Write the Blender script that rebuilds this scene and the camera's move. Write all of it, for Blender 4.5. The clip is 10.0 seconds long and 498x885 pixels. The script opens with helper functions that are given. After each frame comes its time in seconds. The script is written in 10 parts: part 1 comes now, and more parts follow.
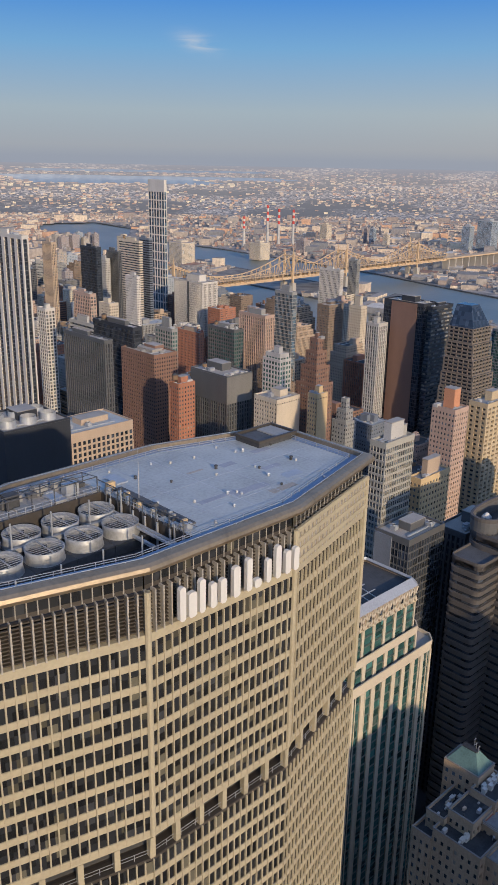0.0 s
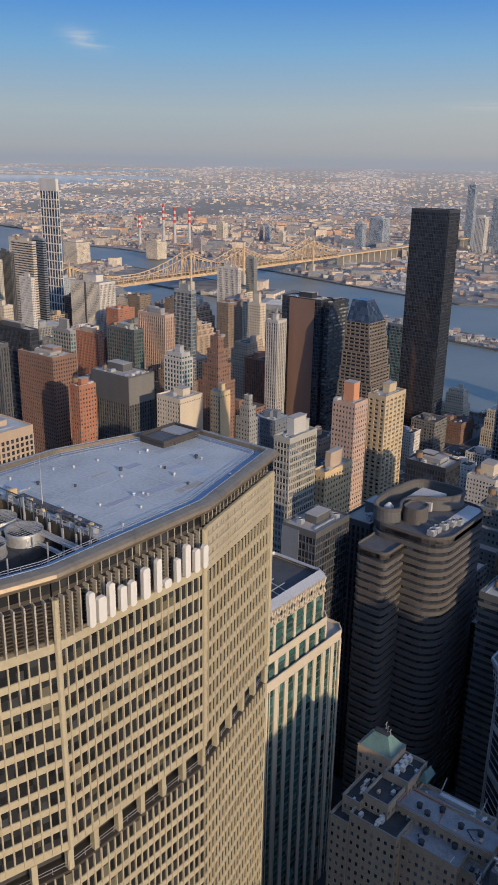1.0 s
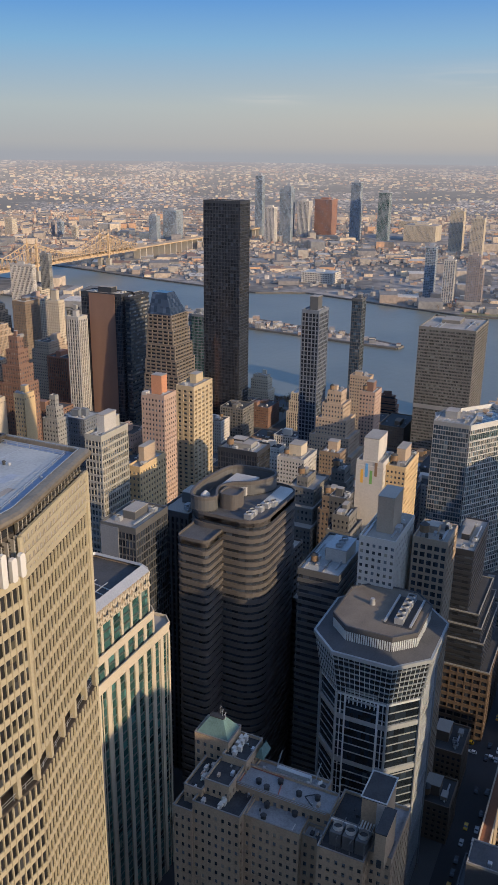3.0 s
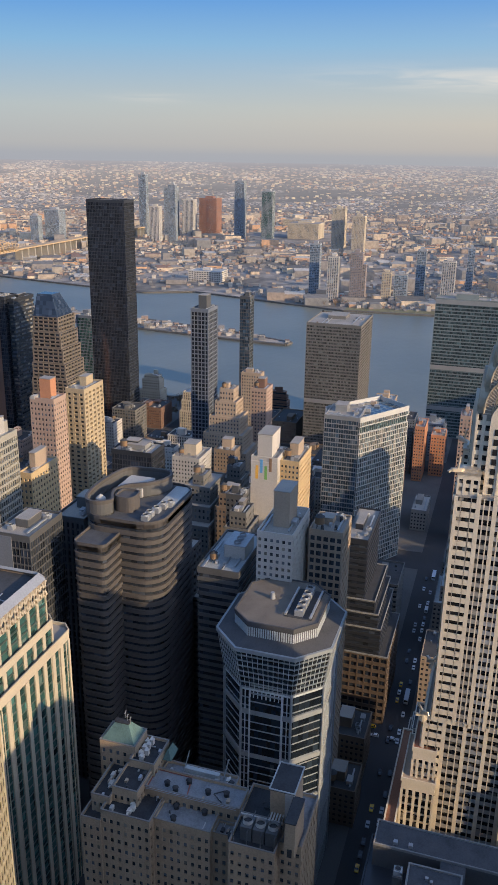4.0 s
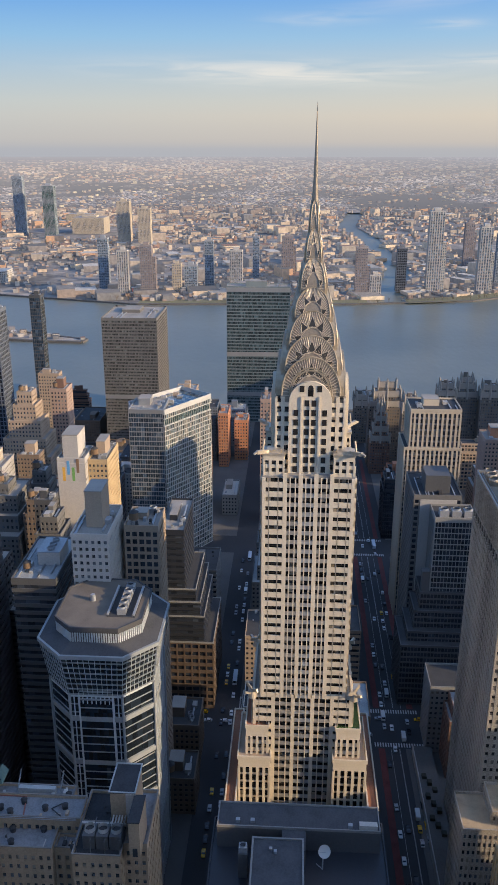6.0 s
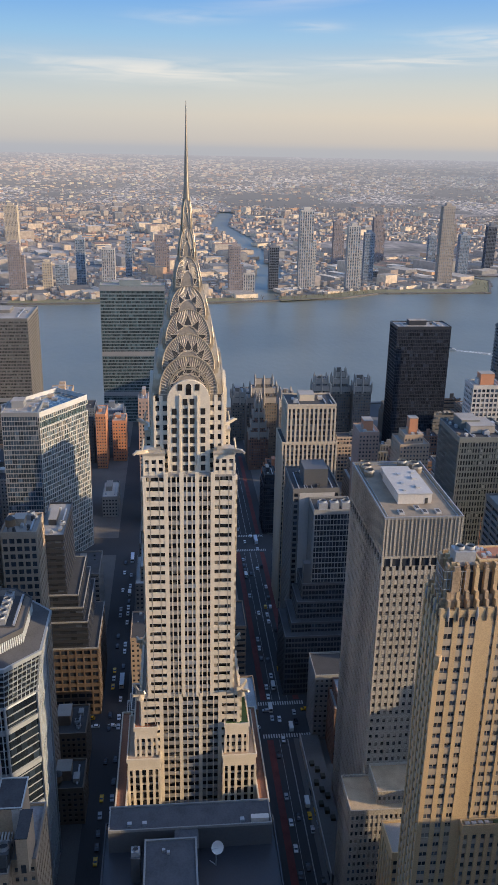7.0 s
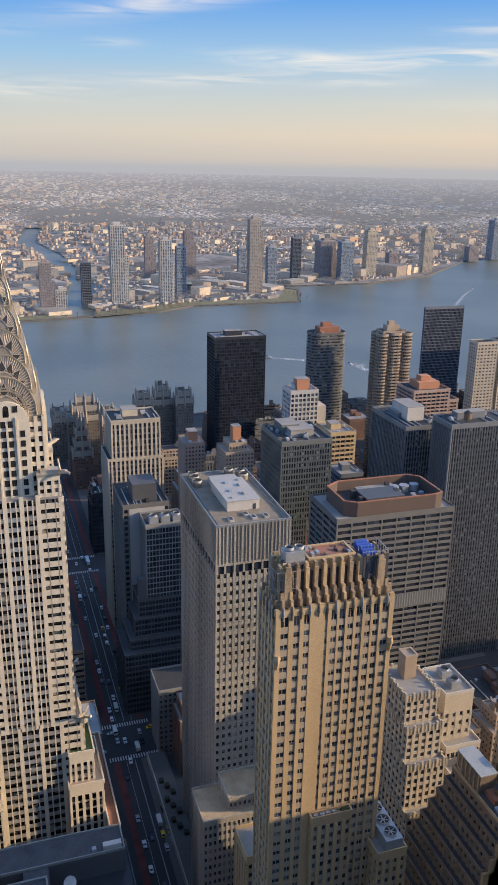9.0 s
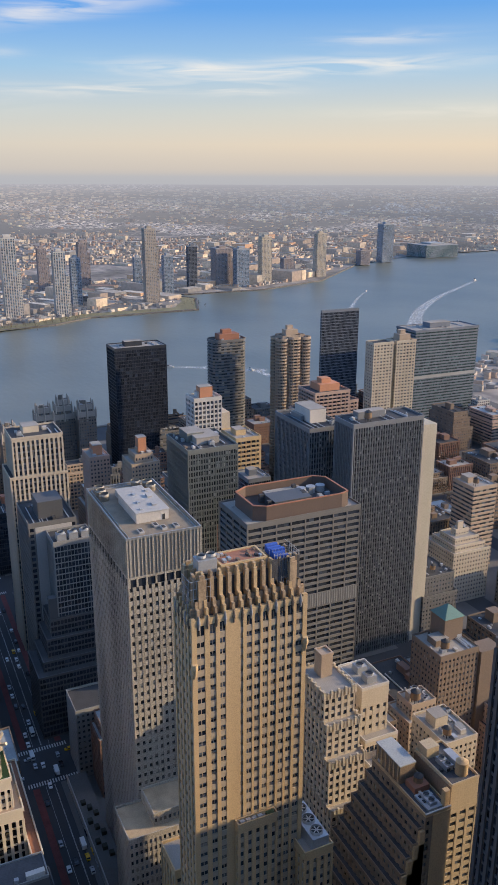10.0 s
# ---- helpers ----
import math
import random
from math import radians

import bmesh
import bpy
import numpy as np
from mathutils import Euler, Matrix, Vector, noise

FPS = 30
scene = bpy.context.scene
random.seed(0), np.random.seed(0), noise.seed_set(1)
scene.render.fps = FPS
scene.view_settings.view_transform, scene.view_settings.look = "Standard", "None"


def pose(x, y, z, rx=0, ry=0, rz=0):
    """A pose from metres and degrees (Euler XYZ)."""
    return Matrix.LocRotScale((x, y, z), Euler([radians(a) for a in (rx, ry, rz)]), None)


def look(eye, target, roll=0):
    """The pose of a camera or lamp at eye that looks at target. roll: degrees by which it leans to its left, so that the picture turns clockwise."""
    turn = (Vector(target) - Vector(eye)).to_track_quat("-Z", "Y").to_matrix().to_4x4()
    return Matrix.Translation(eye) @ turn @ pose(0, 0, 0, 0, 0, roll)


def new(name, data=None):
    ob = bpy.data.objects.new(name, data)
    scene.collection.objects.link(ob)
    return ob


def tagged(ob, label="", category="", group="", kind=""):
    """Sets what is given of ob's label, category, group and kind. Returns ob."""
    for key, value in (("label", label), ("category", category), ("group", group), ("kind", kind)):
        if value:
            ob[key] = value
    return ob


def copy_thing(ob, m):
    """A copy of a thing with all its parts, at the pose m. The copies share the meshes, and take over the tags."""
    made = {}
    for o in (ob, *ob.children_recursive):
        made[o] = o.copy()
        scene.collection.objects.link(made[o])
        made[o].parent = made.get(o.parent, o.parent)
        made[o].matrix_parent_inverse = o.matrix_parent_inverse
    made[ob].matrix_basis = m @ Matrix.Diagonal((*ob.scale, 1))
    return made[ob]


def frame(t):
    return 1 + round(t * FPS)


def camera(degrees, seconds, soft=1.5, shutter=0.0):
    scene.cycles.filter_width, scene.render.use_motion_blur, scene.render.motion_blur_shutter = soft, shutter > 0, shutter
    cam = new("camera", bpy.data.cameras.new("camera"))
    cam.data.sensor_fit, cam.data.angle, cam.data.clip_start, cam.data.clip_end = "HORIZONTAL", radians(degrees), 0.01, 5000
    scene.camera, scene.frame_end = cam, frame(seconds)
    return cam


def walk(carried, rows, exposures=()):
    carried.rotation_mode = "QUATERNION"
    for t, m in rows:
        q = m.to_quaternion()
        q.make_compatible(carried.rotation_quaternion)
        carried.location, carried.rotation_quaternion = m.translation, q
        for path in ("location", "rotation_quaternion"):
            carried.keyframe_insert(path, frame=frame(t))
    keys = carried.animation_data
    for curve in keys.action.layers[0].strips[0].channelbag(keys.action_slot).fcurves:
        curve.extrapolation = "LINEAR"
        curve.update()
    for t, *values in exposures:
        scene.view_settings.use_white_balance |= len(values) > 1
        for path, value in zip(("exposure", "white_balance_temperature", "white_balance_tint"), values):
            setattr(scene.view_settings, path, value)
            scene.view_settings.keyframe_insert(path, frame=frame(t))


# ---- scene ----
EYE_HEIGHT = 300.0
cam = camera(33.55, 10.0, soft=1.15)
# seconds, tilt, turn, roll of the panning camera
TURNS = [
    (0.0, 71.067, -44.201, 1.052), (0.5, 70.901, -47.330, 1.099), (1.0, 71.092, -51.183, 1.056), (1.5, 71.105, -54.264, 0.916),
    (2.0, 71.058, -57.655, 0.678), (2.2, 71.052, -59.051, 0.620), (3.3, 70.707, -67.081, 0.672), (3.5, 70.657, -68.532, 0.592),
    (4.0, 70.843, -72.648, 0.869), (4.5, 71.002, -76.411, 0.724), (5.0, 71.013, -80.122, 0.494), (5.5, 70.837, -83.480, 0.012),
    (5.7, 70.667, -84.724, 0.020), (6.8, 70.386, -93.716, 0.710), (7.0, 70.451, -95.646, 1.108), (7.5, 70.694, -99.048, 1.758),
    (8.0, 70.951, -101.818, 1.936), (8.5, 71.293, -104.685, 1.875), (9.0, 71.603, -108.353, 1.118), (9.5, 71.837, -112.111, 0.464),
    (10.0, 72.215, -115.208, 0.162)]
walk(cam, [(t, pose(0, 0, EYE_HEIGHT, tilt, 0, turn) @ pose(0, 0, 0, 0, 0, roll)) for t, tilt, turn, roll in TURNS], exposures=[(0.0, 0.0, 6000, 10), (1.0, 0.0, 6150, 10), (2.0, 0.03, 6400, 10), (3.5, 0.2, 6500, 10), (5.5, 0.37, 6500, 10), (7.5, 0.43, 6500, 10), (10.0, 0.45, 6500, 10)])

# ---- world, sun, exposure ----
SUN_DIR = Vector((-0.335, -0.942, 0.0)).normalized()
SUN_EL = radians(17)


def make_world():
    w = bpy.data.worlds.new("sky")
    scene.world = w
    w.use_nodes = True
    nt = w.node_tree
    nt.nodes.clear()
    N, L = nt.nodes.new, nt.links.new
    out, bg, sky = N("ShaderNodeOutputWorld"), N("ShaderNodeBackground"), N("ShaderNodeTexSky")
    sky.sky_type, sky.sun_disc = "NISHITA", False
    sky.sun_elevation, sky.sun_rotation = SUN_EL, radians(200)
    sky.altitude, sky.air_density, sky.dust_density, sky.ozone_density = 0, 1.0, 1.6, 2.0
    bg.inputs["Strength"].default_value = 0.10
    # haze low over the land, and thin streaks of cirrus
    def math_node(op, a, b=None, c=None):
        n = N("ShaderNodeMath")
        n.operation = op
        for i, v in enumerate((a, b, c)):
            if v is None:
                continue
            if isinstance(v, (int, float)):
                n.inputs[i].default_value = v
            else:
                L(v, n.inputs[i])
        return n.outputs[0]

    def grad(stops, fac):
        r = N("ShaderNodeValToRGB")
        els = r.color_ramp.elements
        while len(els) < len(stops):
            els.new(0.5)
        for e, (p, col) in zip(els, stops):
            e.position, e.color = p, (*col, 1)
        L(fac, r.inputs[0])
        return r.outputs[0]

    tc, sep = N("ShaderNodeTexCoord"), N("ShaderNodeSeparateXYZ")
    L(tc.outputs["Generated"], sep.inputs[0])
    x, y, z = sep.outputs
    up = math_node("MULTIPLY_ADD", z, 1.0, 0.05)
    # away from the sun the haze is cool, towards it warm
    cool = grad([(0.0, (0.32, 0.33, 0.38)), (0.05, (0.33, 0.345, 0.38)), (0.062, (0.375, 0.385, 0.395)), (0.10, (0.385, 0.445, 0.465)), (0.165, (0.195, 0.39, 0.60)), (0.224, (0.07, 0.25, 0.62)), (0.45, (0.06, 0.20, 0.55))], up)
    warm = grad([(0.0, (0.30, 0.31, 0.35)), (0.05, (0.37, 0.365, 0.375)), (0.057, (0.48, 0.42, 0.36)), (0.085, (0.60, 0.50, 0.38)), (0.12, (0.50, 0.50, 0.45)), (0.165, (0.30, 0.44, 0.57)), (0.224, (0.11, 0.29, 0.60)), (0.45, (0.06, 0.20, 0.55))], up)
    side = math_node("MULTIPLY_ADD", y, -0.75, 0.52)
    side.node.use_clamp = True
    mix = N("ShaderNodeMix")
    mix.data_type = "RGBA"
    L(side, mix.inputs["Factor"])
    L(cool, mix.inputs["A"])
    L(warm, mix.inputs["B"])
    # cirrus: stretched noise in a band of the sky to the south-east
    azim = math_node("ARCTAN2", y, x)
    com = N("ShaderNodeCombineXYZ")
    L(math_node("MULTIPLY", azim, 9.0), com.inputs[0])
    L(math_node("MULTIPLY", z, 95.0), com.inputs[1])
    nz = N("ShaderNodeTexNoise")
    nz.inputs["Scale"].default_value, nz.inputs["Detail"].default_value, nz.inputs["Roughness"].default_value = 1.0, 4, 0.5
    nz.inputs["Distortion"].default_value = 1.0
    L(com.outputs[0], nz.inputs["Vector"])
    streak = grad([(0.34, (0, 0, 0)), (0.62, (1, 1, 1))], nz.outputs["Fac"])
    # single wisps: bearing, height, half widths (degrees), slope, strength
    total = None
    for a0, e0, wa, we, sl, k in ((-17, 5.35, 7.5, 0.42, -0.03, 0.62), (-21.5, 6.45, 4.6, 0.5, 0.03, 0.95), (-31, 6.7, 7.0, 0.5, -0.03, 1.0), (-33.5, 8.2, 4.0, 0.4, -0.03, 0.5), (-13, 9.6, 6.5, 0.6, -0.14, 0.8), (-25, 5.4, 3.0, 0.4, 0, 0.6), (1.5, 4.6, 8.5, 0.65, 0.02, 0.75), (-9.4, 7.2, 1.6, 0.3, 0, 0.35), (-1, 7.6, 3.0, 0.35, 0, 0.25), (49.5, 6.8, 1.1, 0.45, 0.2, 0.8), (24, 3.4, 2.5, 0.3, 0, 0.25), (-38, 4.0, 7.0, 0.5, 0, 0.3)):
        da = math_node("MULTIPLY_ADD", azim, 57.2958, -a0)
        de = math_node("SUBTRACT", math_node("MULTIPLY_ADD", z, 57.45, -e0), math_node("MULTIPLY", da, sl))
        qa, qe = math_node("MULTIPLY", da, 1 / wa), math_node("MULTIPLY", de, 1 / we)
        d2 = math_node("ADD", math_node("MULTIPLY", qa, qa), math_node("MULTIPLY", qe, qe))
        blob = math_node("MULTIPLY", math_node("EXPONENT", math_node("MULTIPLY", d2, -1.0)), k)
        total = blob if total is None else math_node("ADD", total, blob)
    veil = math_node("MULTIPLY", total, math_node("MULTIPLY_ADD", streak, 0.72, 0.02))
    veil.node.use_clamp = True
    cloud = N("ShaderNodeMix")
    cloud.data_type = "RGBA"
    L(veil, cloud.inputs["Factor"])
    L(mix.outputs["Result"], cloud.inputs["A"])
    cloud.inputs["B"].default_value = (0.76, 0.69, 0.60, 1)
    # the Sky Texture gives the upper dome, the haze the lower third
    low = grad([(0.25, (1, 1, 1)), (0.6, (0, 0, 0))], up)
    scale = N("ShaderNodeMix")
    scale.data_type, scale.blend_type = "RGBA", "MULTIPLY"
    scale.inputs["Factor"].default_value = 1.0
    L(sky.outputs[0], scale.inputs["A"])
    scale.inputs["B"].default_value = (0.215, 0.235, 0.275, 1)
    dome = N("ShaderNodeMix")
    dome.data_type = "RGBA"
    L(low, dome.inputs["Factor"])
    L(scale.outputs["Result"], dome.inputs["A"])
    L(cloud.outputs["Result"], dome.inputs["B"])
    L(dome.outputs["Result"], bg.inputs["Color"])
    bg.inputs["Strength"].default_value = 1.0
    L(bg.outputs[0], out.inputs["Surface"])
    return w


make_world()
sun = new("sun", bpy.data.lights.new("sun", "SUN"))
sun.data.energy, sun.data.angle, sun.data.color = 4.1, radians(0.53), (1.0, 0.76, 0.49)
sun.matrix_world = look((0, 0, 0), (-SUN_DIR.x * math.cos(SUN_EL), -SUN_DIR.y * math.cos(SUN_EL), -math.sin(SUN_EL)))

# ---- materials ----
def node_mat(name):
    m = bpy.data.materials.new(name)
    m.use_nodes = True
    nt = m.node_tree
    return m, nt.nodes["Principled BSDF"], nt.nodes.new, nt.links.new


def ramp(N, stops, mode="LINEAR"):
    r = N("ShaderNodeValToRGB")
    r.color_ramp.interpolation = mode
    els = r.color_ramp.elements
    while len(els) < len(stops):
        els.new(0.5)
    for e, (p, c) in zip(els, stops):
        e.position, e.color = p, (*c, 1)
    return r


def tint(c, k):
    return tuple(min(1.0, v * k) for v in c)


def wall_mat(name, rgb, rough=0.85, coarse=0.06, fine=1.6, spread=0.22, bump=0.25, metal=0.0):
    """Masonry, concrete or panel: slow stains, streaks down the face and fine grain."""
    m, b, N, L = node_mat(name)
    tc, mp = N("ShaderNodeTexCoord"), N("ShaderNodeMapping")
    mp.inputs["Scale"].default_value = (1, 1, 0.18)
    L(tc.outputs["Object"], mp.inputs["Vector"])
    n1, n2 = N("ShaderNodeTexNoise"), N("ShaderNodeTexNoise")
    n1.inputs["Scale"].default_value, n1.inputs["Detail"].default_value = coarse, 5
    n2.inputs["Scale"].default_value, n2.inputs["Detail"].default_value = fine, 4
    L(mp.outputs[0], n1.inputs["Vector"])
    L(tc.outputs["Object"], n2.inputs["Vector"])
    mid = N("ShaderNodeMath")
    mid.operation, mid.inputs[1].default_value = "MULTIPLY_ADD", 0.55
    L(n1.outputs["Fac"], mid.inputs[0])
    sc = N("ShaderNodeMath")
    sc.operation, sc.inputs[1].default_value = "MULTIPLY", 0.45
    L(n2.outputs["Fac"], sc.inputs[0])
    L(sc.outputs[0], mid.inputs[2])
    r = ramp(N, [(0.3, tint(rgb, 1 - spread)), (0.52, rgb), (0.72, tint(rgb, 1 + spread * 0.6))])
    L(mid.outputs[0], r.inputs[0])
    L(r.outputs[0], b.inputs["Base Color"])
    bp = N("ShaderNodeBump")
    bp.inputs["Strength"].default_value, bp.inputs["Distance"].default_value = bump, 0.1
    L(n2.outputs["Fac"], bp.inputs["Height"])
    L(bp.outputs[0], b.inputs["Normal"])
    b.inputs["Roughness"].default_value, b.inputs["Metallic"].default_value = rough, metal
    return m


def glass_mat(name, rgb=(0.05, 0.057, 0.066), cell=(3.0, 3.6), blinds=0.42, blind_rgb=(0.30, 0.275, 0.23), rough=0.12, spec=0.7):
    """Dark window glass; behind some panes hang pale blinds."""
    m, b, N, L = node_mat(name)
    tc, dv, fl, wn = N("ShaderNodeTexCoord"), N("ShaderNodeVectorMath"), N("ShaderNodeVectorMath"), N("ShaderNodeTexWhiteNoise")
    dv.operation, fl.operation = "DIVIDE", "FLOOR"
    ad = N("ShaderNodeVectorMath")
    ad.operation, ad.inputs[1].default_value = "ADD", (0.37, 0.41, 0.02)
    dv.inputs[1].default_value = (cell[0], cell[0], cell[1])
    L(tc.outputs["Object"], dv.inputs[0])
    L(dv.outputs[0], ad.inputs[0])
    L(ad.outputs[0], fl.inputs[0])
    L(fl.outputs[0], wn.inputs["Vector"])
    r = ramp(N, [(0.0, tint(rgb, 0.7)), (0.2, rgb), (0.45, tint(rgb, 1.5)), (1 - blinds, tint(rgb, 2.6)), (1 - blinds * 0.55, tint(blind_rgb, 0.55)), (1 - blinds * 0.2, blind_rgb)], "CONSTANT")
    L(wn.outputs["Value"], r.inputs[0])
    L(r.outputs[0], b.inputs["Base Color"])
    b.inputs["Roughness"].default_value = rough
    b.inputs["Specular IOR Level"].default_value = spec
    n = N("ShaderNodeTexNoise")
    n.inputs["Scale"].default_value = 0.35
    L(tc.outputs["Object"], n.inputs["Vector"])
    bp = N("ShaderNodeBump")
    bp.inputs["Strength"].default_value, bp.inputs["Distance"].default_value = 0.06, 0.3
    L(n.outputs["Fac"], bp.inputs["Height"])
    L(bp.outputs[0], b.inputs["Normal"])
    return m


AIR = (0.385, 0.378, 0.41)  # haze colour, emitted by the far land and houses


def painted_haze(b, N, L, colour):
    """Paints haze into far land and houses: base fades, AIR glows towards the horizon."""
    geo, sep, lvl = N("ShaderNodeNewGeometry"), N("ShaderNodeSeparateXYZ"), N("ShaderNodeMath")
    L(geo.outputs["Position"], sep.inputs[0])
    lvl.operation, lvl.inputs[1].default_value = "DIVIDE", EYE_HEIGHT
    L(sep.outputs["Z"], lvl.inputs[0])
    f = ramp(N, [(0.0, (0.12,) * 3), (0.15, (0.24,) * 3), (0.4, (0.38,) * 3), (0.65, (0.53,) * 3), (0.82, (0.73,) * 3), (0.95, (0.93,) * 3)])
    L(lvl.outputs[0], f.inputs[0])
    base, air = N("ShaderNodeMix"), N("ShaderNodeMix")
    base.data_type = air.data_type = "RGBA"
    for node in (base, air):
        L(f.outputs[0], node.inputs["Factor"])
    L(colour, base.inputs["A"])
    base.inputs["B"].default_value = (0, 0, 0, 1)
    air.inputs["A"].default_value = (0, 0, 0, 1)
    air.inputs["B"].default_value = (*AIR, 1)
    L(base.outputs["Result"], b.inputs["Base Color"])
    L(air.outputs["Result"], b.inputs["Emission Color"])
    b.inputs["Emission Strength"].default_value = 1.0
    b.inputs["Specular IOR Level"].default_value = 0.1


def island_mat(name, colours, rough=0.85, haze=False):
    """Each loose piece of the mesh takes one of the colours."""
    m, b, N, L = node_mat(name)
    g = N("ShaderNodeNewGeometry")
    k = len(colours)
    r = ramp(N, [(i / k, c) for i, c in enumerate(colours)], "CONSTANT")
    L(g.outputs["Random Per Island"], r.inputs[0])
    n, tc = N("ShaderNodeTexNoise"), N("ShaderNodeTexCoord")
    n.inputs["Scale"].default_value, n.inputs["Detail"].default_value = 0.12, 4
    L(tc.outputs["Object"], n.inputs["Vector"])
    mx = N("ShaderNodeMix")
    mx.data_type, mx.blend_type = "RGBA", "MULTIPLY"
    mx.inputs["Factor"].default_value = 0.7
    rr = ramp(N, [(0.35, (0.55, 0.55, 0.55)), (0.65, (1, 1, 1))])
    L(n.outputs["Fac"], rr.inputs[0])
    # roofs are felt, gravel or white sheet, whatever the walls are
    sp_, up_, fr_ = N("ShaderNodeSeparateXYZ"), N("ShaderNodeMath"), N("ShaderNodeMath")
    L(g.outputs["Normal"], sp_.inputs[0])
    up_.operation, up_.inputs[1].default_value = "GREATER_THAN", 0.8
    L(sp_.outputs["Z"], up_.inputs[0])
    fr_.operation, fr_.inputs[1].default_value = "MULTIPLY", 7.31
    L(g.outputs["Random Per Island"], fr_.inputs[0])
    fc_ = N("ShaderNodeMath")
    fc_.operation = "FRACT"
    L(fr_.outputs[0], fc_.inputs[0])
    roof_ = ramp(N, [(0.0, (0.12, 0.115, 0.11)), (0.24, (0.22, 0.20, 0.18)), (0.46, (0.34, 0.30, 0.26)), (0.66, (0.44, 0.39, 0.33)), (0.80, (0.66, 0.59, 0.50)), (0.90, (0.32, 0.17, 0.11))], "CONSTANT")
    L(fc_.outputs[0], roof_.inputs[0])
    pick_ = N("ShaderNodeMix")
    pick_.data_type = "RGBA"
    L(up_.outputs[0], pick_.inputs["Factor"])
    L(r.outputs[0], pick_.inputs["A"])
    L(roof_.outputs[0], pick_.inputs["B"])
    L(pick_.outputs["Result"], mx.inputs["A"])
    L(rr.outputs[0], mx.inputs["B"])
    L(mx.outputs["Result"], b.inputs["Base Color"])
    b.inputs["Roughness"].default_value = rough
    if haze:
        painted_haze(b, N, L, mx.outputs["Result"])
    return m


CREAM = wall_mat("cream_brick", (0.53, 0.45, 0.34))
WHITE = wall_mat("white_brick", (0.55, 0.51, 0.455))
TAN = wall_mat("tan_brick", (0.42, 0.32, 0.23))
GOLD = wall_mat("buff_brick", (0.55, 0.40, 0.22))
BROWN = wall_mat("brown_granite", (0.21, 0.122, 0.088))
RED = wall_mat("red_brick", (0.34, 0.15, 0.09))
PINK = wall_mat("pink_brick", (0.42, 0.30, 0.235))
ORANGE = wall_mat("orange_brick", (0.52, 0.24, 0.13))
GREY = wall_mat("grey_stone", (0.27, 0.265, 0.25))
LTGREY = wall_mat("pale_concrete", (0.43, 0.41, 0.38))
DKGREY = wall_mat("dark_panel", (0.10, 0.10, 0.10), rough=0.5)
BLACK = wall_mat("black_anodised_metal", (0.036, 0.039, 0.046), rough=0.4)
OLD = wall_mat("weathered_brown_brick", (0.21, 0.155, 0.112))
PRECAST = wall_mat("precast_concrete", (0.50, 0.44, 0.33))
STEEL = wall_mat("stainless_steel", (0.54, 0.47, 0.37), rough=0.45, metal=0.5, spread=0.25, bump=0.1)
ALU = wall_mat("aluminium_panel", (0.45, 0.44, 0.42), rough=0.42, metal=0.6, spread=0.15)
COPPER = wall_mat("green_copper", (0.13, 0.23, 0.20))
GRAVEL = wall_mat("roof_gravel", (0.33, 0.30, 0.26), fine=3.0, spread=0.3)
MEMBRANE = wall_mat("pale_roof_membrane", (0.362, 0.38, 0.375), coarse=0.12, spread=0.32, rough=0.7)
TAR = wall_mat("dark_roof_tar", (0.055, 0.055, 0.056), coarse=0.15, spread=0.4)
GALV = wall_mat("galvanised_metal", (0.42, 0.43, 0.44), rough=0.5, metal=0.4)
TANKWOOD = wall_mat("tank_cedar", (0.22, 0.14, 0.08))
GLASS = glass_mat("window_glass")
GLASS_B = glass_mat("window_glass_with_blinds", blinds=0.55)
GLASS_D = glass_mat("black_glass", (0.026, 0.031, 0.040), blinds=0.1, blind_rgb=(0.062, 0.072, 0.088), rough=0.1)
GLASS_G = glass_mat("green_glass", (0.03, 0.075, 0.07), blinds=0.12, blind_rgb=(0.14, 0.2, 0.18), rough=0.1)
GLASS_U = glass_mat("blue_glass", (0.04, 0.065, 0.09), blinds=0.2, blind_rgb=(0.2, 0.24, 0.27), rough=0.1)
ASPHALT = wall_mat("asphalt", (0.05, 0.05, 0.052), coarse=0.03, spread=0.3)
PAVING = wall_mat("concrete_paving", (0.13, 0.122, 0.112), coarse=0.05, spread=0.25)
PAINT = wall_mat("white_road_paint", (0.5, 0.5, 0.48), spread=0.3)
REDLANE = wall_mat("red_bus_lane_paint", (0.15, 0.04, 0.035), spread=0.45, coarse=0.2)

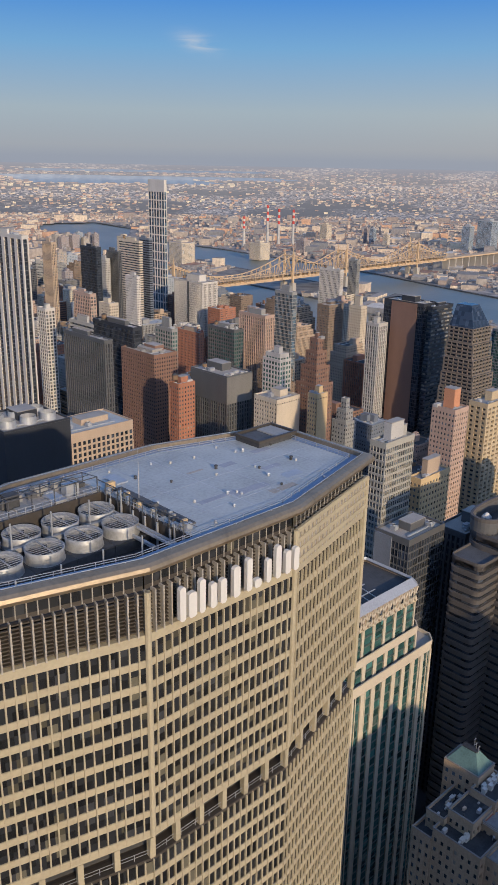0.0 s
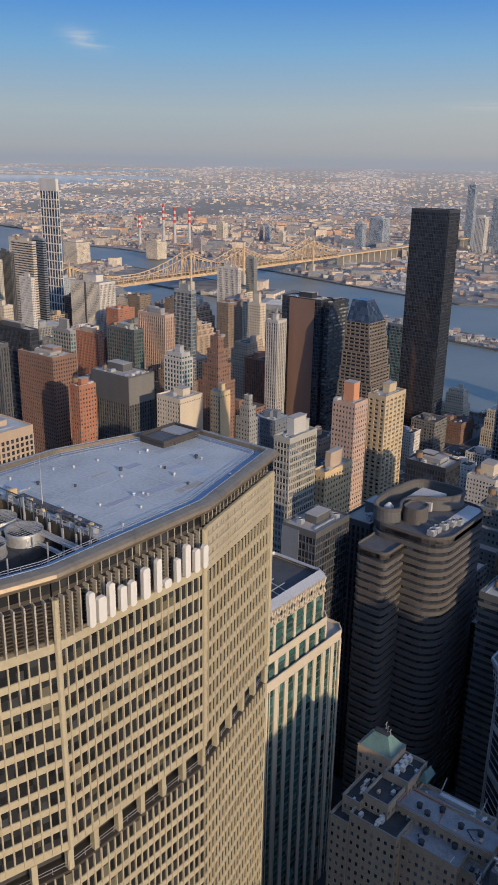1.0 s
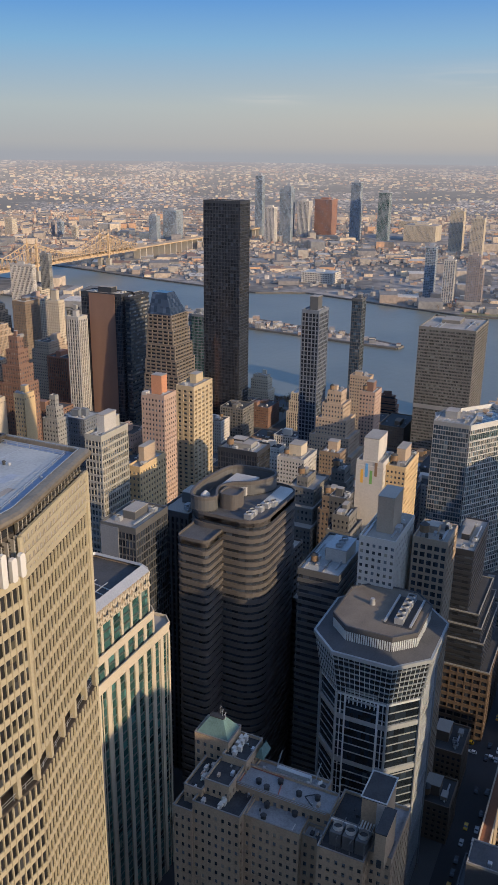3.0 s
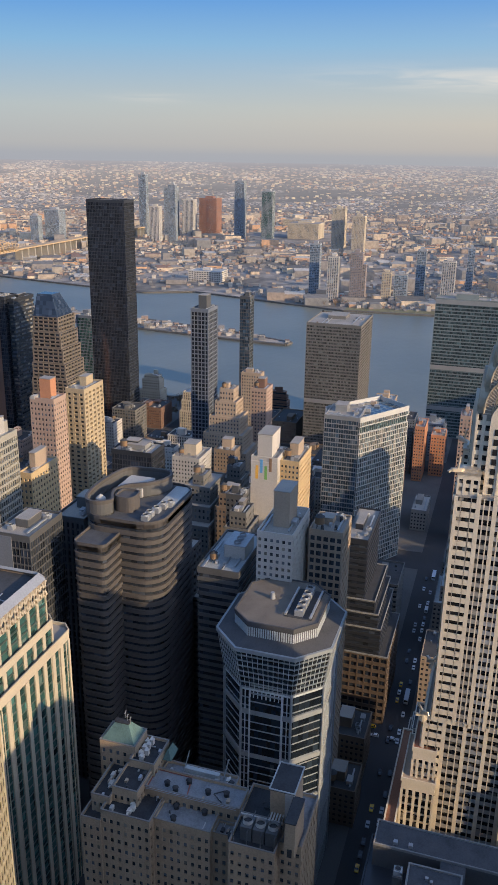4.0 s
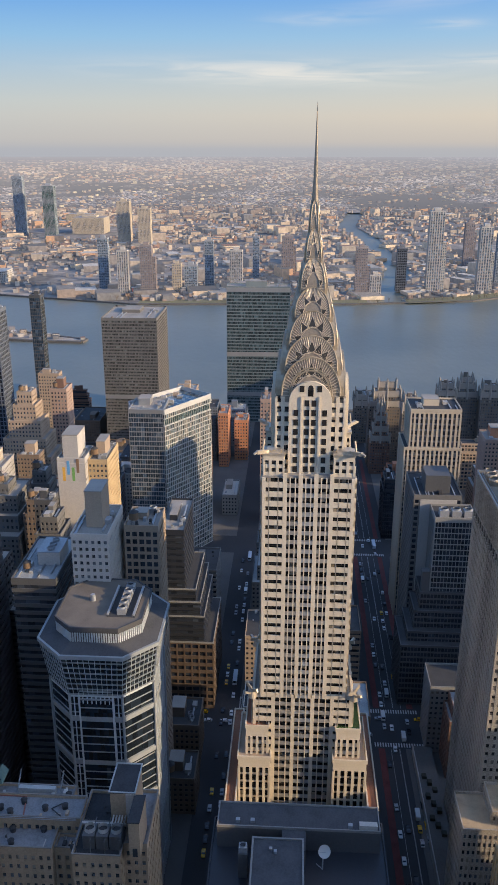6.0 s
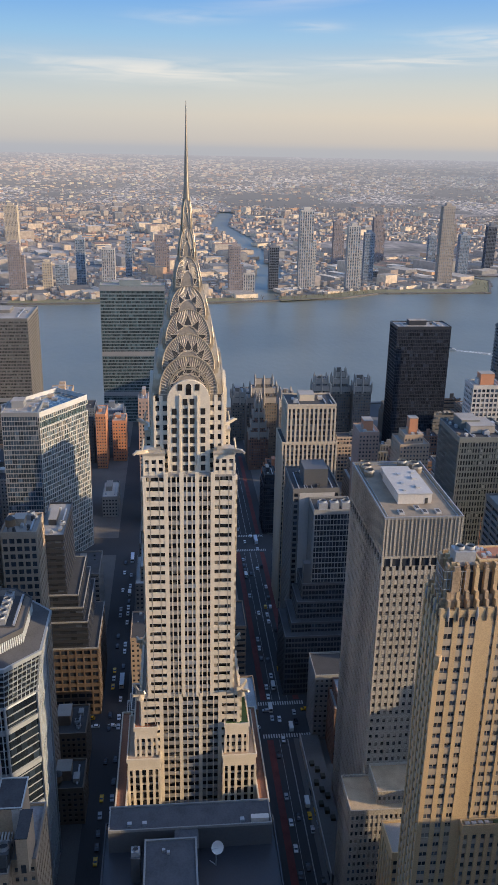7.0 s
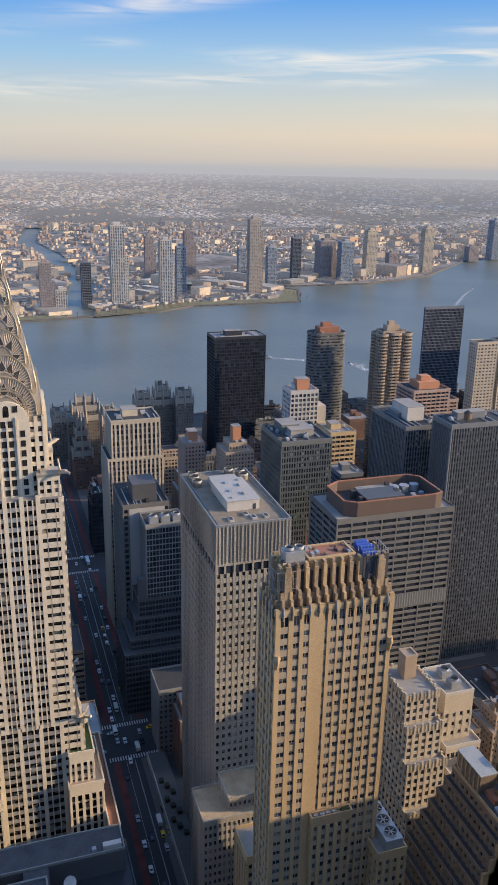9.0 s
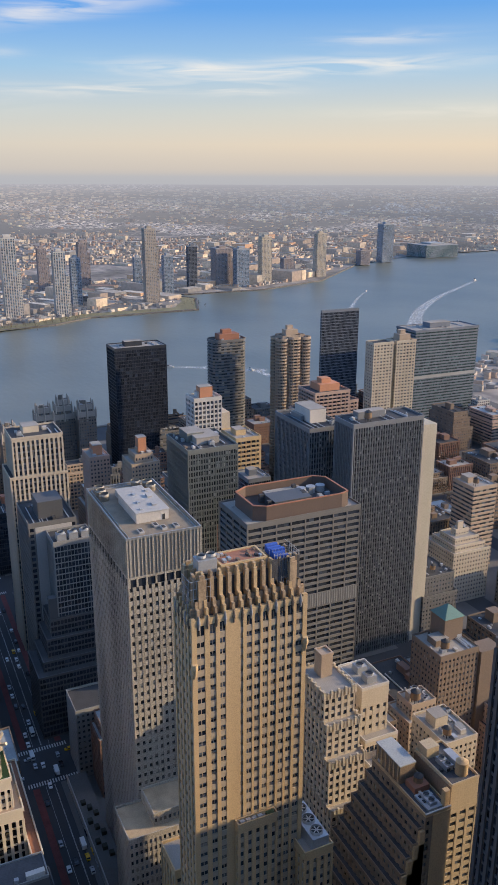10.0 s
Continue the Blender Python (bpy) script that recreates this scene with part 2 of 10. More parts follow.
# ---- builders ----
class Mesh:
    """Vertices and faces of one part."""

    def __init__(self):
        self.v, self.f = [], []

    def box(self, x0, x1, y0, y1, z0, z1, bottom=False):
        n = len(self.v)
        self.v += [(x0, y0, z0), (x1, y0, z0), (x1, y1, z0), (x0, y1, z0), (x0, y0, z1), (x1, y0, z1), (x1, y1, z1), (x0, y1, z1)]
        self.f += [(n, n + 1, n + 5, n + 4), (n + 1, n + 2, n + 6, n + 5), (n + 2, n + 3, n + 7, n + 6), (n + 3, n, n + 4, n + 7), (n + 4, n + 5, n + 6, n + 7)]
        if bottom:
            self.f.append((n + 3, n + 2, n + 1, n))
        return self

    def prism(self, poly, z0, z1, top=True, bottom=False):
        """poly: corners counter-clockwise."""
        n, k = len(self.v), len(poly)
        self.v += [(x, y, z0) for x, y in poly] + [(x, y, z1) for x, y in poly]
        self.f += [(n + i, n + (i + 1) % k, n + k + (i + 1) % k, n + k + i) for i in range(k)]
        if top:
            self.f.append(tuple(range(n + k, n + 2 * k)))
        if bottom:
            self.f.append(tuple(range(n + k - 1, n - 1, -1)))
        return self

    def ring(self, outer, inner, z0, z1):
        """A closed band between two outlines with equal corner counts."""
        n, k = len(self.v), len(outer)
        self.v += [(x, y, z0) for x, y in outer] + [(x, y, z1) for x, y in outer] + [(x, y, z0) for x, y in inner] + [(x, y, z1) for x, y in inner]
        for i in range(k):
            j = (i + 1) % k
            self.f += [(n + i, n + j, n + k + j, n + k + i), (n + k + i, n + k + j, n + 3 * k + j, n + 3 * k + i),
                       (n + 2 * k + j, n + 2 * k + i, n + 3 * k + i, n + 3 * k + j), (n + j, n + i, n + 2 * k + i, n + 2 * k + j)]
        return self

    def bar(self, a, b, w, h=None):
        """A square bar from a to b."""
        a, b = Vector(a), Vector(b)
        d = (b - a).normalized()
        s = d.cross(Vector((0, 0, 1)))
        s = s.normalized() if s.length > 1e-4 else Vector((1, 0, 0))
        u = s.cross(d).normalized()
        n = len(self.v)
        h = w if h is None else h
        for p in (a, b):
            for i, j in ((-1, -1), (1, -1), (1, 1), (-1, 1)):
                self.v.append(tuple(p + s * (i * w / 2) + u * (j * h / 2)))
        self.f += [(n, n + 1, n + 5, n + 4), (n + 1, n + 2, n + 6, n + 5), (n + 2, n + 3, n + 7, n + 6), (n + 3, n, n + 4, n + 7), (n + 3, n + 2, n + 1, n), (n + 4, n + 5, n + 6, n + 7)]
        return self

    def cyl(self, x, y, z0, z1, r, r2=None, k=16, cap=True):
        r2 = r if r2 is None else r2
        n = len(self.v)
        for z, q in ((z0, r), (z1, r2)):
            self.v += [(x + q * math.cos(2 * math.pi * i / k), y + q * math.sin(2 * math.pi * i / k), z) for i in range(k)]
        self.f += [(n + i, n + (i + 1) % k, n + k + (i + 1) % k, n + k + i) for i in range(k)]
        if cap:
            self.f.append(tuple(range(n + k, n + 2 * k)))
        return self

    def data(self, name, mat, smooth=False):
        me = bpy.data.meshes.new(name)
        me.from_pydata(self.v, [], self.f)
        me.materials.append(mat)
        if smooth:
            me.polygons.foreach_set("use_smooth", [True] * len(me.polygons))
        return me


def part(name, m, mat, parent, label="", smooth=False, at=None):
    """Links a mesh (ours, or mesh data already made) as one object under parent."""
    ob = new(name, m.data(name, mat, smooth) if isinstance(m, Mesh) else m)
    ob.parent = parent
    if at is not None:
        ob.location = at
    if label:
        tagged(ob, label)
    return ob


def thing(name, x, y, z, label, category, group="", kind=""):
    e = new(name)
    e.location = (x, y, z)
    e.empty_display_size = 2
    return tagged(e, label, category, group, kind)


def rect(x0, x1, y0, y1):
    return [(x0, y0), (x1, y0), (x1, y1), (x0, y1)]


def inset(poly, d):
    """The outline moved inwards by d (convex or nearly so, counter-clockwise)."""
    k, res = len(poly), []
    for i in range(k):
        a, b, c = Vector(poly[i - 1]), Vector(poly[i]), Vector(poly[(i + 1) % k])
        e, g = (b - a).normalized(), (c - b).normalized()
        n1, n2 = Vector((-e.y, e.x)), Vector((-g.y, g.x))
        q = n1 + n2
        res.append(tuple(b + q * (d / max(0.25, q.dot(n1)))))
    return res


def sweep(poly, profile):
    """A moulding swept round an outline; profile: (outwards, z)."""
    m = Mesh()
    k = len(poly)
    rings = [inset(poly, -o) for o, z in profile]
    for (o, z), r in zip(profile, rings):
        m.v += [(x, y, z) for x, y in r]
    for i in range(len(profile) - 1):
        for j in range(k):
            a, b = i * k + j, i * k + (j + 1) % k
            m.f.append((a, b, b + k, a + k))
    return m


def facade(root, poly, z0, z1, wall, glass, fh=3.6, sp=0.45, bay=3.0, pier=0.35, deep=0.5, proud=0.12, split=False, skip=(), band=None, crown=0.0, spmat=None, base=0.0):
    """One storey-by-storey shaft: a glazed core, a spandrel ring at each floor and piers on every side.
    sp: share of a floor that is spandrel; pier: share of a bay; crown: blank band at the top."""
    k = len(poly)
    part("glazing", Mesh().prism(inset(poly, deep), z0, z1 - 0.05, top=True), glass, root)
    nf = max(1, int(round((z1 - crown - base - z0) / fh)))
    step = (z1 - crown - base - z0) / nf
    outer, inner = inset(poly, proud), inset(poly, deep + 0.25)
    if sp > 0:
        one = Mesh().ring(outer, inner, 0, step * sp)
        if split:
            data = one.data("spandrel", spmat or wall)
            for i in range(nf + 1):
                if z0 + base + i * step + step * sp <= z1 + 0.01 or crown:
                    part("spandrel", data, None, root, at=(0, 0, z0 + base + i * step))
        else:
            allr = Mesh()
            for i in range(nf):
                allr.ring(outer, inner, z0 + base + i * step, z0 + base + i * step + step * sp)
            tagged(part("spandrel_screen", allr, spmat or wall, root), kind="stuff")
    if crown > 0:
        part("crown_band", Mesh().ring(inset(poly, proud * 0.5), inner, z1 - crown, z1), band or wall, root)
    if base > 0:
        part("base_wall", Mesh().ring(inset(poly, proud * 0.5), inner, z0, z0 + base), band or wall, root)
    if pier > 0:
        allp = Mesh()
        for i in range(k):
            if i in skip:
                continue
            a, b = Vector(poly[i]), Vector(poly[(i + 1) % k])
            ln = (b - a).length
            if ln < 1.2:
                continue
            e = (b - a) / ln
            n = Vector((-e.y, e.x))
            nb = max(1, int(round(ln / bay)))
            w = ln / nb * pier
            data = None
            for j in range(nb + 1):
                c = a + e * (ln * j / nb)
                s0, s1 = (0.04 if j == 0 else -w / 2), (-0.04 if j == nb else w / 2)
                p = [c + e * s0, c + e * s1, c + e * s1 + n * (deep + 0.2), c + e * s0 + n * (deep + 0.2)]
                if (split is True or (split and i in split)) and 0 < j < nb:
                    if data is None:
                        q = [e * (-w / 2), e * (w / 2), e * (w / 2) + n * (deep + 0.2), e * (-w / 2) + n * (deep + 0.2)]
                        data = Mesh().prism([tuple(v) for v in q], 0, z1 - z0 - crown * 0.999, top=True).data("pier", wall)
                    part("pier", data, None, root, at=(c.x, c.y, z0))
                else:
                    allp.prism([tuple(v) for v in p], z0, z1 - crown * 0.999 + 0.02)
        if allp.v:
            tagged(part("rib_screen", allp, wall, root), kind="stuff")


def roof_deck(root, poly, z, wall, deck, par=1.1):
    part("roof_deck", Mesh().prism(inset(poly, 0.35), z - 0.3, z + 0.05), deck, root)
    part("parapet", Mesh().ring(inset(poly, 0.02), inset(poly, 0.45), z - 0.4, z + par), wall, root)


def water_tank(root, x, y, z, s=1.0):
    m = Mesh()
    for i in range(4):
        a = math.pi / 4 + i * math.pi / 2
        m.bar((x + 1.5 * s * math.cos(a), y + 1.5 * s * math.sin(a), z), (x + 1.5 * s * math.cos(a), y + 1.5 * s * math.sin(a), z + 2.5 * s), 0.22)
    part("tank_stand", m, TAR, root)
    part("water_tank", Mesh().cyl(x, y, z + 2.4 * s, z + 5.6 * s, 2.1 * s, 2.0 * s), TANKWOOD, root)
    part("tank_cap", Mesh().cyl(x, y, z + 5.6 * s, z + 7.0 * s, 2.2 * s, 0.1), TAR, root)


def fan_unit(root, x, y, z, w=3.0):
    part("cooling_unit", Mesh().box(x - w / 2, x + w / 2, y - w / 2, y + w / 2, z, z + w * 0.7), GALV, root)
    part("fan_shroud", Mesh().cyl(x, y, z + w * 0.7, z + w * 0.9, w * 0.42, w * 0.4, 14, cap=False), GALV, root)
    part("fan_disc", Mesh().cyl(x, y, z + w * 0.7, z + w * 0.74, w * 0.36, w * 0.36, 14), TAR, root)


def roof_kit(root, x0, x1, y0, y1, z, rnd, wall, n=4, tank=0.3):
    """Bulkhead, plant boxes, ducts, fan units and perhaps a water tank on a roof."""
    w, d = x1 - x0, y1 - y0
    if w < 5 or d < 5:
        return
    bx, by = x0 + w * rnd.uniform(0.3, 0.5), y0 + d * rnd.uniform(0.3, 0.5)
    bw, bd, bh = w * rnd.uniform(0.28, 0.42), d * rnd.uniform(0.28, 0.42), rnd.uniform(3.0, 6.0)
    part("bulkhead", Mesh().box(bx, bx + bw, by, by + bd, z, z + bh), wall, root)
    part("bulkhead_roof", Mesh().box(bx - 0.15, bx + bw + 0.15, by - 0.15, by + bd + 0.15, z + bh, z + bh + 0.3, True), GRAVEL, root)
    for i in range(n):
        px, py = x0 + w * rnd.uniform(0.1, 0.85), y0 + d * rnd.uniform(0.1, 0.85)
        if bx - 2 < px < bx + bw + 2 and by - 2 < py < by + bd + 2:
            continue
        s = rnd.uniform(1.0, 2.4)
        if rnd.random() < 0.45:
            fan_unit(root, px, py, z, s * 1.4)
        else:
            part("plant_box", Mesh().box(px - s, px + s, py - s * 0.6, py + s * 0.6, z, z + s * 0.9), rnd.choice([GALV, LTGREY, GREY]), root)
    part("duct", Mesh().bar((x0 + w * 0.15, y0 + d * 0.2, z + 0.5), (x0 + w * 0.8, y0 + d * 0.2, z + 0.5), 0.7), GALV, root)
    if rnd.random() < tank:
        water_tank(root, x0 + w * 0.2, y0 + d * 0.75, z, rnd.uniform(0.8, 1.15))


USED = []
DIM = {}


def tower(label, x0, x1, y0, y1, z, wall=GREY, glass=GLASS, fh=3.6, sp=0.45, bay=3.2, pier=0.35, deep=0.45, proud=0.12, crown=2.0, deck=GRAVEL,
          kit=4, tank=0.2, split=False, category="building", name="office_tower", tiers=(), spmat=None, band=None, seed=None, base=0.0, group=""):
    """A building on the street grid, standing on the ground; tiers: (inset W, E, S, N, height added) on top of it."""
    USED.append((x0, x1, y0, y1))
    root = thing(name, x0, y0, 0, label, category, group)
    rnd = random.Random(seed if seed is not None else int(x0 * 7 + y0 * 13))
    X0, X1, Y0, Y1, zz = 0.0, x1 - x0, 0.0, y1 - y0, 0.0
    levels = [(0, 0, 0, 0, z)] + list(tiers)
    for i, (a, b, c, d, h) in enumerate(levels):
        X0, X1, Y0, Y1 = X0 + a, X1 - b, Y0 + c, Y1 - d
        poly = rect(X0, X1, Y0, Y1)
        last = i == len(levels) - 1
        facade(root, poly, zz, zz + h, wall, glass, fh, sp, bay, pier, deep, proud, split, crown=crown if last else 1.0, spmat=spmat, band=band, base=base if i == 0 else 0.0)
        zz += h
        roof_deck(root, poly, zz, band or wall, deck)
    DIM[root.name] = (x1 - x0, y1 - y0, z, zz, (X0, X1, Y0, Y1))
    if kit:
        roof_kit(root, X0, X1, Y0, Y1, zz + 0.05, rnd, wall, kit, tank)
    return root

# ---- ground, river and the land beyond ----
R0, R1 = 3300.0, 4860.0


def fold(x, y, z):
    """Beyond R0 the land draws in towards R1 and rises to the horizon, so that all of it stays within reach of the lens."""
    r = np.hypot(x, y)
    R = np.where(r > R0, R0 + (R1 - R0) * (1 - np.exp(-(np.maximum(r, R0) - R0) / (R1 - R0))), r)
    k = R / np.maximum(r, 1e-6)
    return x * k, y * k, EYE_HEIGHT - (EYE_HEIGHT - z) * k


def inside(poly, x, y):
    res = np.zeros(np.shape(x), bool)
    k = len(poly)
    for i in range(k):
        (ax, ay), (bx, by) = poly[i - 1], poly[i]
        cross = ((ay > y) != (by > y)) & (x < (bx - ax) * (y - ay) / ((by - ay) or 1e-9) + ax)
        res ^= cross
    return res


WEST_BANK = [(1500, -6000), (1900, -3500), (1850, -2500), (1500, -1600), (1233, -1168), (990, -800), (975, -518), (985, -271), (955, 70), (955, 250), (965, 436), (1060, 590), (1100, 900), (1110, 1400), (1330, 2000), (1690, 2600), (1900, 3300), (2050, 3500)]
EAST_BANK = [(2300, 3450), (2250, 3100), (1950, 2700), (1990, 2200), (1900, 1450), (1850, 1270), (1810, 1105), (1745, 805), (1800, 702), (1723, 458), (1685, 326), (1700, 124), (1695, 0), (1712, -118), (1764, -372), (1828, -465), (1843, -732), (2018, -796), (2134, -744), (2103, -794), (2111, -1039), (2233, -1295), (2604, -1652), (2824, -2066), (2909, -2691), (3100, -3600), (3300, -6000)]
RIVER = WEST_BANK + EAST_BANK
ISLAND = [(1345, 348), (1395, 470), (1440, 640), (1500, 1000), (1630, 1355), (1700, 2100), (1560, 2300), (1450, 1355), (1400, 1000), (1362, 640), (1330, 420), (1325, 352)]
CREEK = [(1700, -150), (2250, -235), (2700, -235), (3060, -225), (3517, -165), (4300, -250), (4300, -330), (3517, -240), (3060, -290), (2700, -295), (2250, -300), (1720, -230)]
BAY = [(5200, 9000), (7200, 7800), (8000, 9500), (9500, 8600), (10500, 10500), (7000, 13500)]
BAY_FAR = [(9000, 16000), (13500, 13500), (15500, 15500), (11000, 19500)]


def is_water(x, y):
    return ((inside(RIVER, x, y) & ~inside(ISLAND, x, y)) | inside(CREEK, x, y) )


def mesh_from_grid(name, V, keep, mat):
    """A sheet over a grid of points, with only the kept cells."""
    a, b = V.shape[:2]
    idx = np.arange(a * b).reshape(a, b)
    q = np.stack([idx[:-1, :-1], idx[1:, :-1], idx[1:, 1:], idx[:-1, 1:]], -1)[keep]
    used = np.unique(q)
    back = np.zeros(a * b, int)
    back[used] = np.arange(len(used))
    me = bpy.data.meshes.new(name)
    me.from_pydata(V.reshape(-1, 3)[used].tolist(), [], back[q].tolist())
    me.materials.append(mat)
    return me


def land_mat():
    m, b, N, L = node_mat("land")
    tc = N("ShaderNodeTexCoord")
    n1, n2 = N("ShaderNodeTexNoise"), N("ShaderNodeTexNoise")
    n1.inputs["Scale"].default_value, n1.inputs["Detail"].default_value = 0.004, 8
    n2.inputs["Scale"].default_value, n2.inputs["Detail"].default_value = 0.03, 6
    L(tc.outputs["Object"], n1.inputs["Vector"])
    L(tc.outputs["Object"], n2.inputs["Vector"])
    r1 = ramp(N, [(0.35, (0.15, 0.14, 0.12)), (0.5, (0.27, 0.25, 0.225)), (0.65, (0.36, 0.32, 0.275))])
    r2 = ramp(N, [(0.35, (0.6, 0.6, 0.62)), (0.65, (1.25, 1.2, 1.15))])
    L(n1.outputs["Fac"], r1.inputs[0])
    L(n2.outputs["Fac"], r2.inputs[0])
    mx = N("ShaderNodeMix")
    mx.data_type, mx.blend_type = "RGBA", "MULTIPLY"
    mx.inputs["Factor"].default_value = 1.0
    L(r1.outputs[0], mx.inputs["A"])
    L(r2.outputs[0], mx.inputs["B"])
    L(mx.outputs["Result"], b.inputs["Base Color"])
    b.inputs["Roughness"].default_value = 0.95
    return m


def hazy_land_mat():
    """Far districts: countless roofs, yards and woods, softened by haze painted in as emission."""
    m, b, N, L = node_mat("hazy_land")
    tc, mp = N("ShaderNodeTexCoord"), N("ShaderNodeMapping")
    mp.inputs["Scale"].default_value = (0.085, 0.085, 0.2)
    L(tc.outputs["Object"], mp.inputs["Vector"])
    vo = N("ShaderNodeTexVoronoi")
    vo.inputs["Scale"].default_value = 1.0
    L(mp.outputs[0], vo.inputs["Vector"])
    wn = N("ShaderNodeTexWhiteNoise")
    L(vo.outputs["Position"], wn.inputs["Vector"])
    r = ramp(N, [(0.0, (0.10, 0.10, 0.105)), (0.28, (0.19, 0.175, 0.16)), (0.5, (0.32, 0.28, 0.245)), (0.68, (0.50, 0.44, 0.38)), (0.82, (0.66, 0.56, 0.45)), (0.94, (0.85, 0.72, 0.57))], "CONSTANT")
    L(wn.outputs["Value"], r.inputs[0])
    n, mp2 = N("ShaderNodeTexNoise"), N("ShaderNodeMapping")
    mp2.inputs["Scale"].default_value = (0.0022, 0.0022, 0.022)
    L(tc.outputs["Object"], mp2.inputs["Vector"])
    L(mp2.outputs[0], n.inputs["Vector"])
    n.inputs["Scale"].default_value, n.inputs["Detail"].default_value = 1.0, 5
    woods = ramp(N, [(0.42, (1, 1, 1)), (0.56, (0, 0, 0))])
    L(n.outputs["Fac"], woods.inputs[0])
    mx = N("ShaderNodeMix")
    mx.data_type = "RGBA"
    L(woods.outputs[0], mx.inputs["Factor"])
    mx.inputs["A"].default_value = (0.12, 0.115, 0.105, 1)
    L(r.outputs[0], mx.inputs["B"])
    painted_haze(b, N, L, mx.outputs["Result"])
    b.inputs["Roughness"].default_value = 0.95
    return m


def water_mat():
    m, b, N, L = node_mat("river_water")
    tc, mp = N("ShaderNodeTexCoord"), N("ShaderNodeMapping")
    mp.inputs["Rotation"].default_value = (0, 0, 0.5)
    mp.inputs["Scale"].default_value = (0.05, 0.11, 1)
    L(tc.outputs["Object"], mp.inputs["Vector"])
    n1, n2 = N("ShaderNodeTexNoise"), N("ShaderNodeTexNoise")
    n1.inputs["Scale"].default_value, n1.inputs["Detail"].default_value = 1.0, 6
    n2.inputs["Scale"].default_value, n2.inputs["Detail"].default_value = 0.0035, 4
    L(mp.outputs[0], n1.inputs["Vector"])
    L(tc.outputs["Object"], n2.inputs["Vector"])
    r = ramp(N, [(0.35, (0.13, 0.142, 0.118)), (0.65, (0.185, 0.19, 0.152))])
    L(n2.outputs["Fac"], r.inputs[0])
    L(r.outputs[0], b.inputs["Base Color"])
    bp = N("ShaderNodeBump")
    bp.inputs["Strength"].default_value, bp.inputs["Distance"].default_value = 0.38, 1.0
    L(n1.outputs["Fac"], bp.inputs["Height"])
    L(bp.outputs[0], b.inputs["Normal"])
    b.inputs["Roughness"].default_value = 0.36
    return m


def ground_sheets():
    LAND, WATER = land_mat(), water_mat()
    # the far sheet: fine in the sector that the walk shows, coarse elsewhere
    az = np.radians(np.concatenate([np.arange(-180, -56, 4.0), np.arange(-56, 72, 0.12), np.arange(72, 181, 4.0)]))
    el = np.radians(np.concatenate([np.arange(14.8, 1.2, -0.055), np.arange(1.2, 0.44, -0.03)]))
    r = EYE_HEIGHT / np.tan(el)
    A, R = np.meshgrid(az, r, indexing="ij")
    x, y = R * np.cos(A), R * np.sin(A)
    X, Y, Z = fold(x, y, np.zeros_like(x))
    V = np.stack([X, Y, Z], -1)
    cx, cy = (x[:-1, :-1] + x[1:, 1:]) / 2, (y[:-1, :-1] + y[1:, 1:]) / 2
    wet = is_water(cx, cy)
    far = (np.hypot(cx, cy) > 4600)
    tagged(new("ground", mesh_from_grid("ground", V[:, ::-1], (~wet & ~far)[:, ::-1], LAND)), "grey-brown city land beyond the river", "ground", kind="structure")
    HAZE = hazy_land_mat()
    bay = inside(BAY, cx, cy) | inside(BAY_FAR, cx, cy)
    # the bay glows by emission in place of haze and sky reflection
    BM, bb, BN, BL = node_mat("hazy_bay_glow")
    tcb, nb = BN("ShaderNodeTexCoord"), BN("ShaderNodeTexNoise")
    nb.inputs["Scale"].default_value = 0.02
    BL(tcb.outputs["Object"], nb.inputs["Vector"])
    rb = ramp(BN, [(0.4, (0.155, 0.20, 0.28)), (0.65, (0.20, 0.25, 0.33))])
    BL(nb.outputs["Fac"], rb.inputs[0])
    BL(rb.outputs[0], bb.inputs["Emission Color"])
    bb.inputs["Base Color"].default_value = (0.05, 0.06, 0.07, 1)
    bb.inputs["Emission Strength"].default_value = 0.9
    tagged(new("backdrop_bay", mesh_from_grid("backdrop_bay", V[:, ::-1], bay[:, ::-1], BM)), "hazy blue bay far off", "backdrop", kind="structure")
    wet = wet | bay
    tagged(new("backdrop", mesh_from_grid("backdrop", V[:, ::-1], (~wet & far)[:, ::-1], HAZE)), "hazy land that reaches the horizon", "backdrop", kind="structure")
    # the river sheet lies a little lower
    az2 = np.radians(np.arange(-180, 181, 2.0))
    r2 = np.concatenate([np.linspace(700, 3300, 30), np.geomspace(3400, 37000, 40)])
    A, R = np.meshgrid(az2, r2, indexing="ij")
    X, Y, Z = fold(R * np.cos(A), R * np.sin(A), -2.2 - np.maximum(0.0, R - 3400) * 0.0015)
    back = np.where(R > 3400, 1.0 + 0.005 * np.minimum(1.0, (R - 3400) / 3000), 1.0)
    V = np.stack([X * back, Y * back, EYE_HEIGHT - (EYE_HEIGHT - Z) * back], -1)
    tagged(new("water", mesh_from_grid("water", V, np.ones((len(az2) - 1, len(r2) - 1), bool), WATER)), "blue-grey rippled river water", "river", kind="structure")
    return LAND, WATER


def near_plate():
    """The asphalt of the streets, cut back along the river bank."""
    g = np.arange(-1180, 1181, 10.0)
    x, y = np.meshgrid(g, g, indexing="ij")
    cx, cy = (x[:-1, :-1] + x[1:, 1:]) / 2, (y[:-1, :-1] + y[1:, 1:]) / 2
    keep = ~is_water(cx, cy) & (np.hypot(cx, cy) < 1150)
    V = np.stack([x, y, np.full_like(x, -0.02)], -1)
    tagged(new("road", mesh_from_grid("road", V, keep, ASPHALT)), "dark asphalt streets between the blocks", "road", kind="structure")


LAND, WATER = ground_sheets()
near_plate()

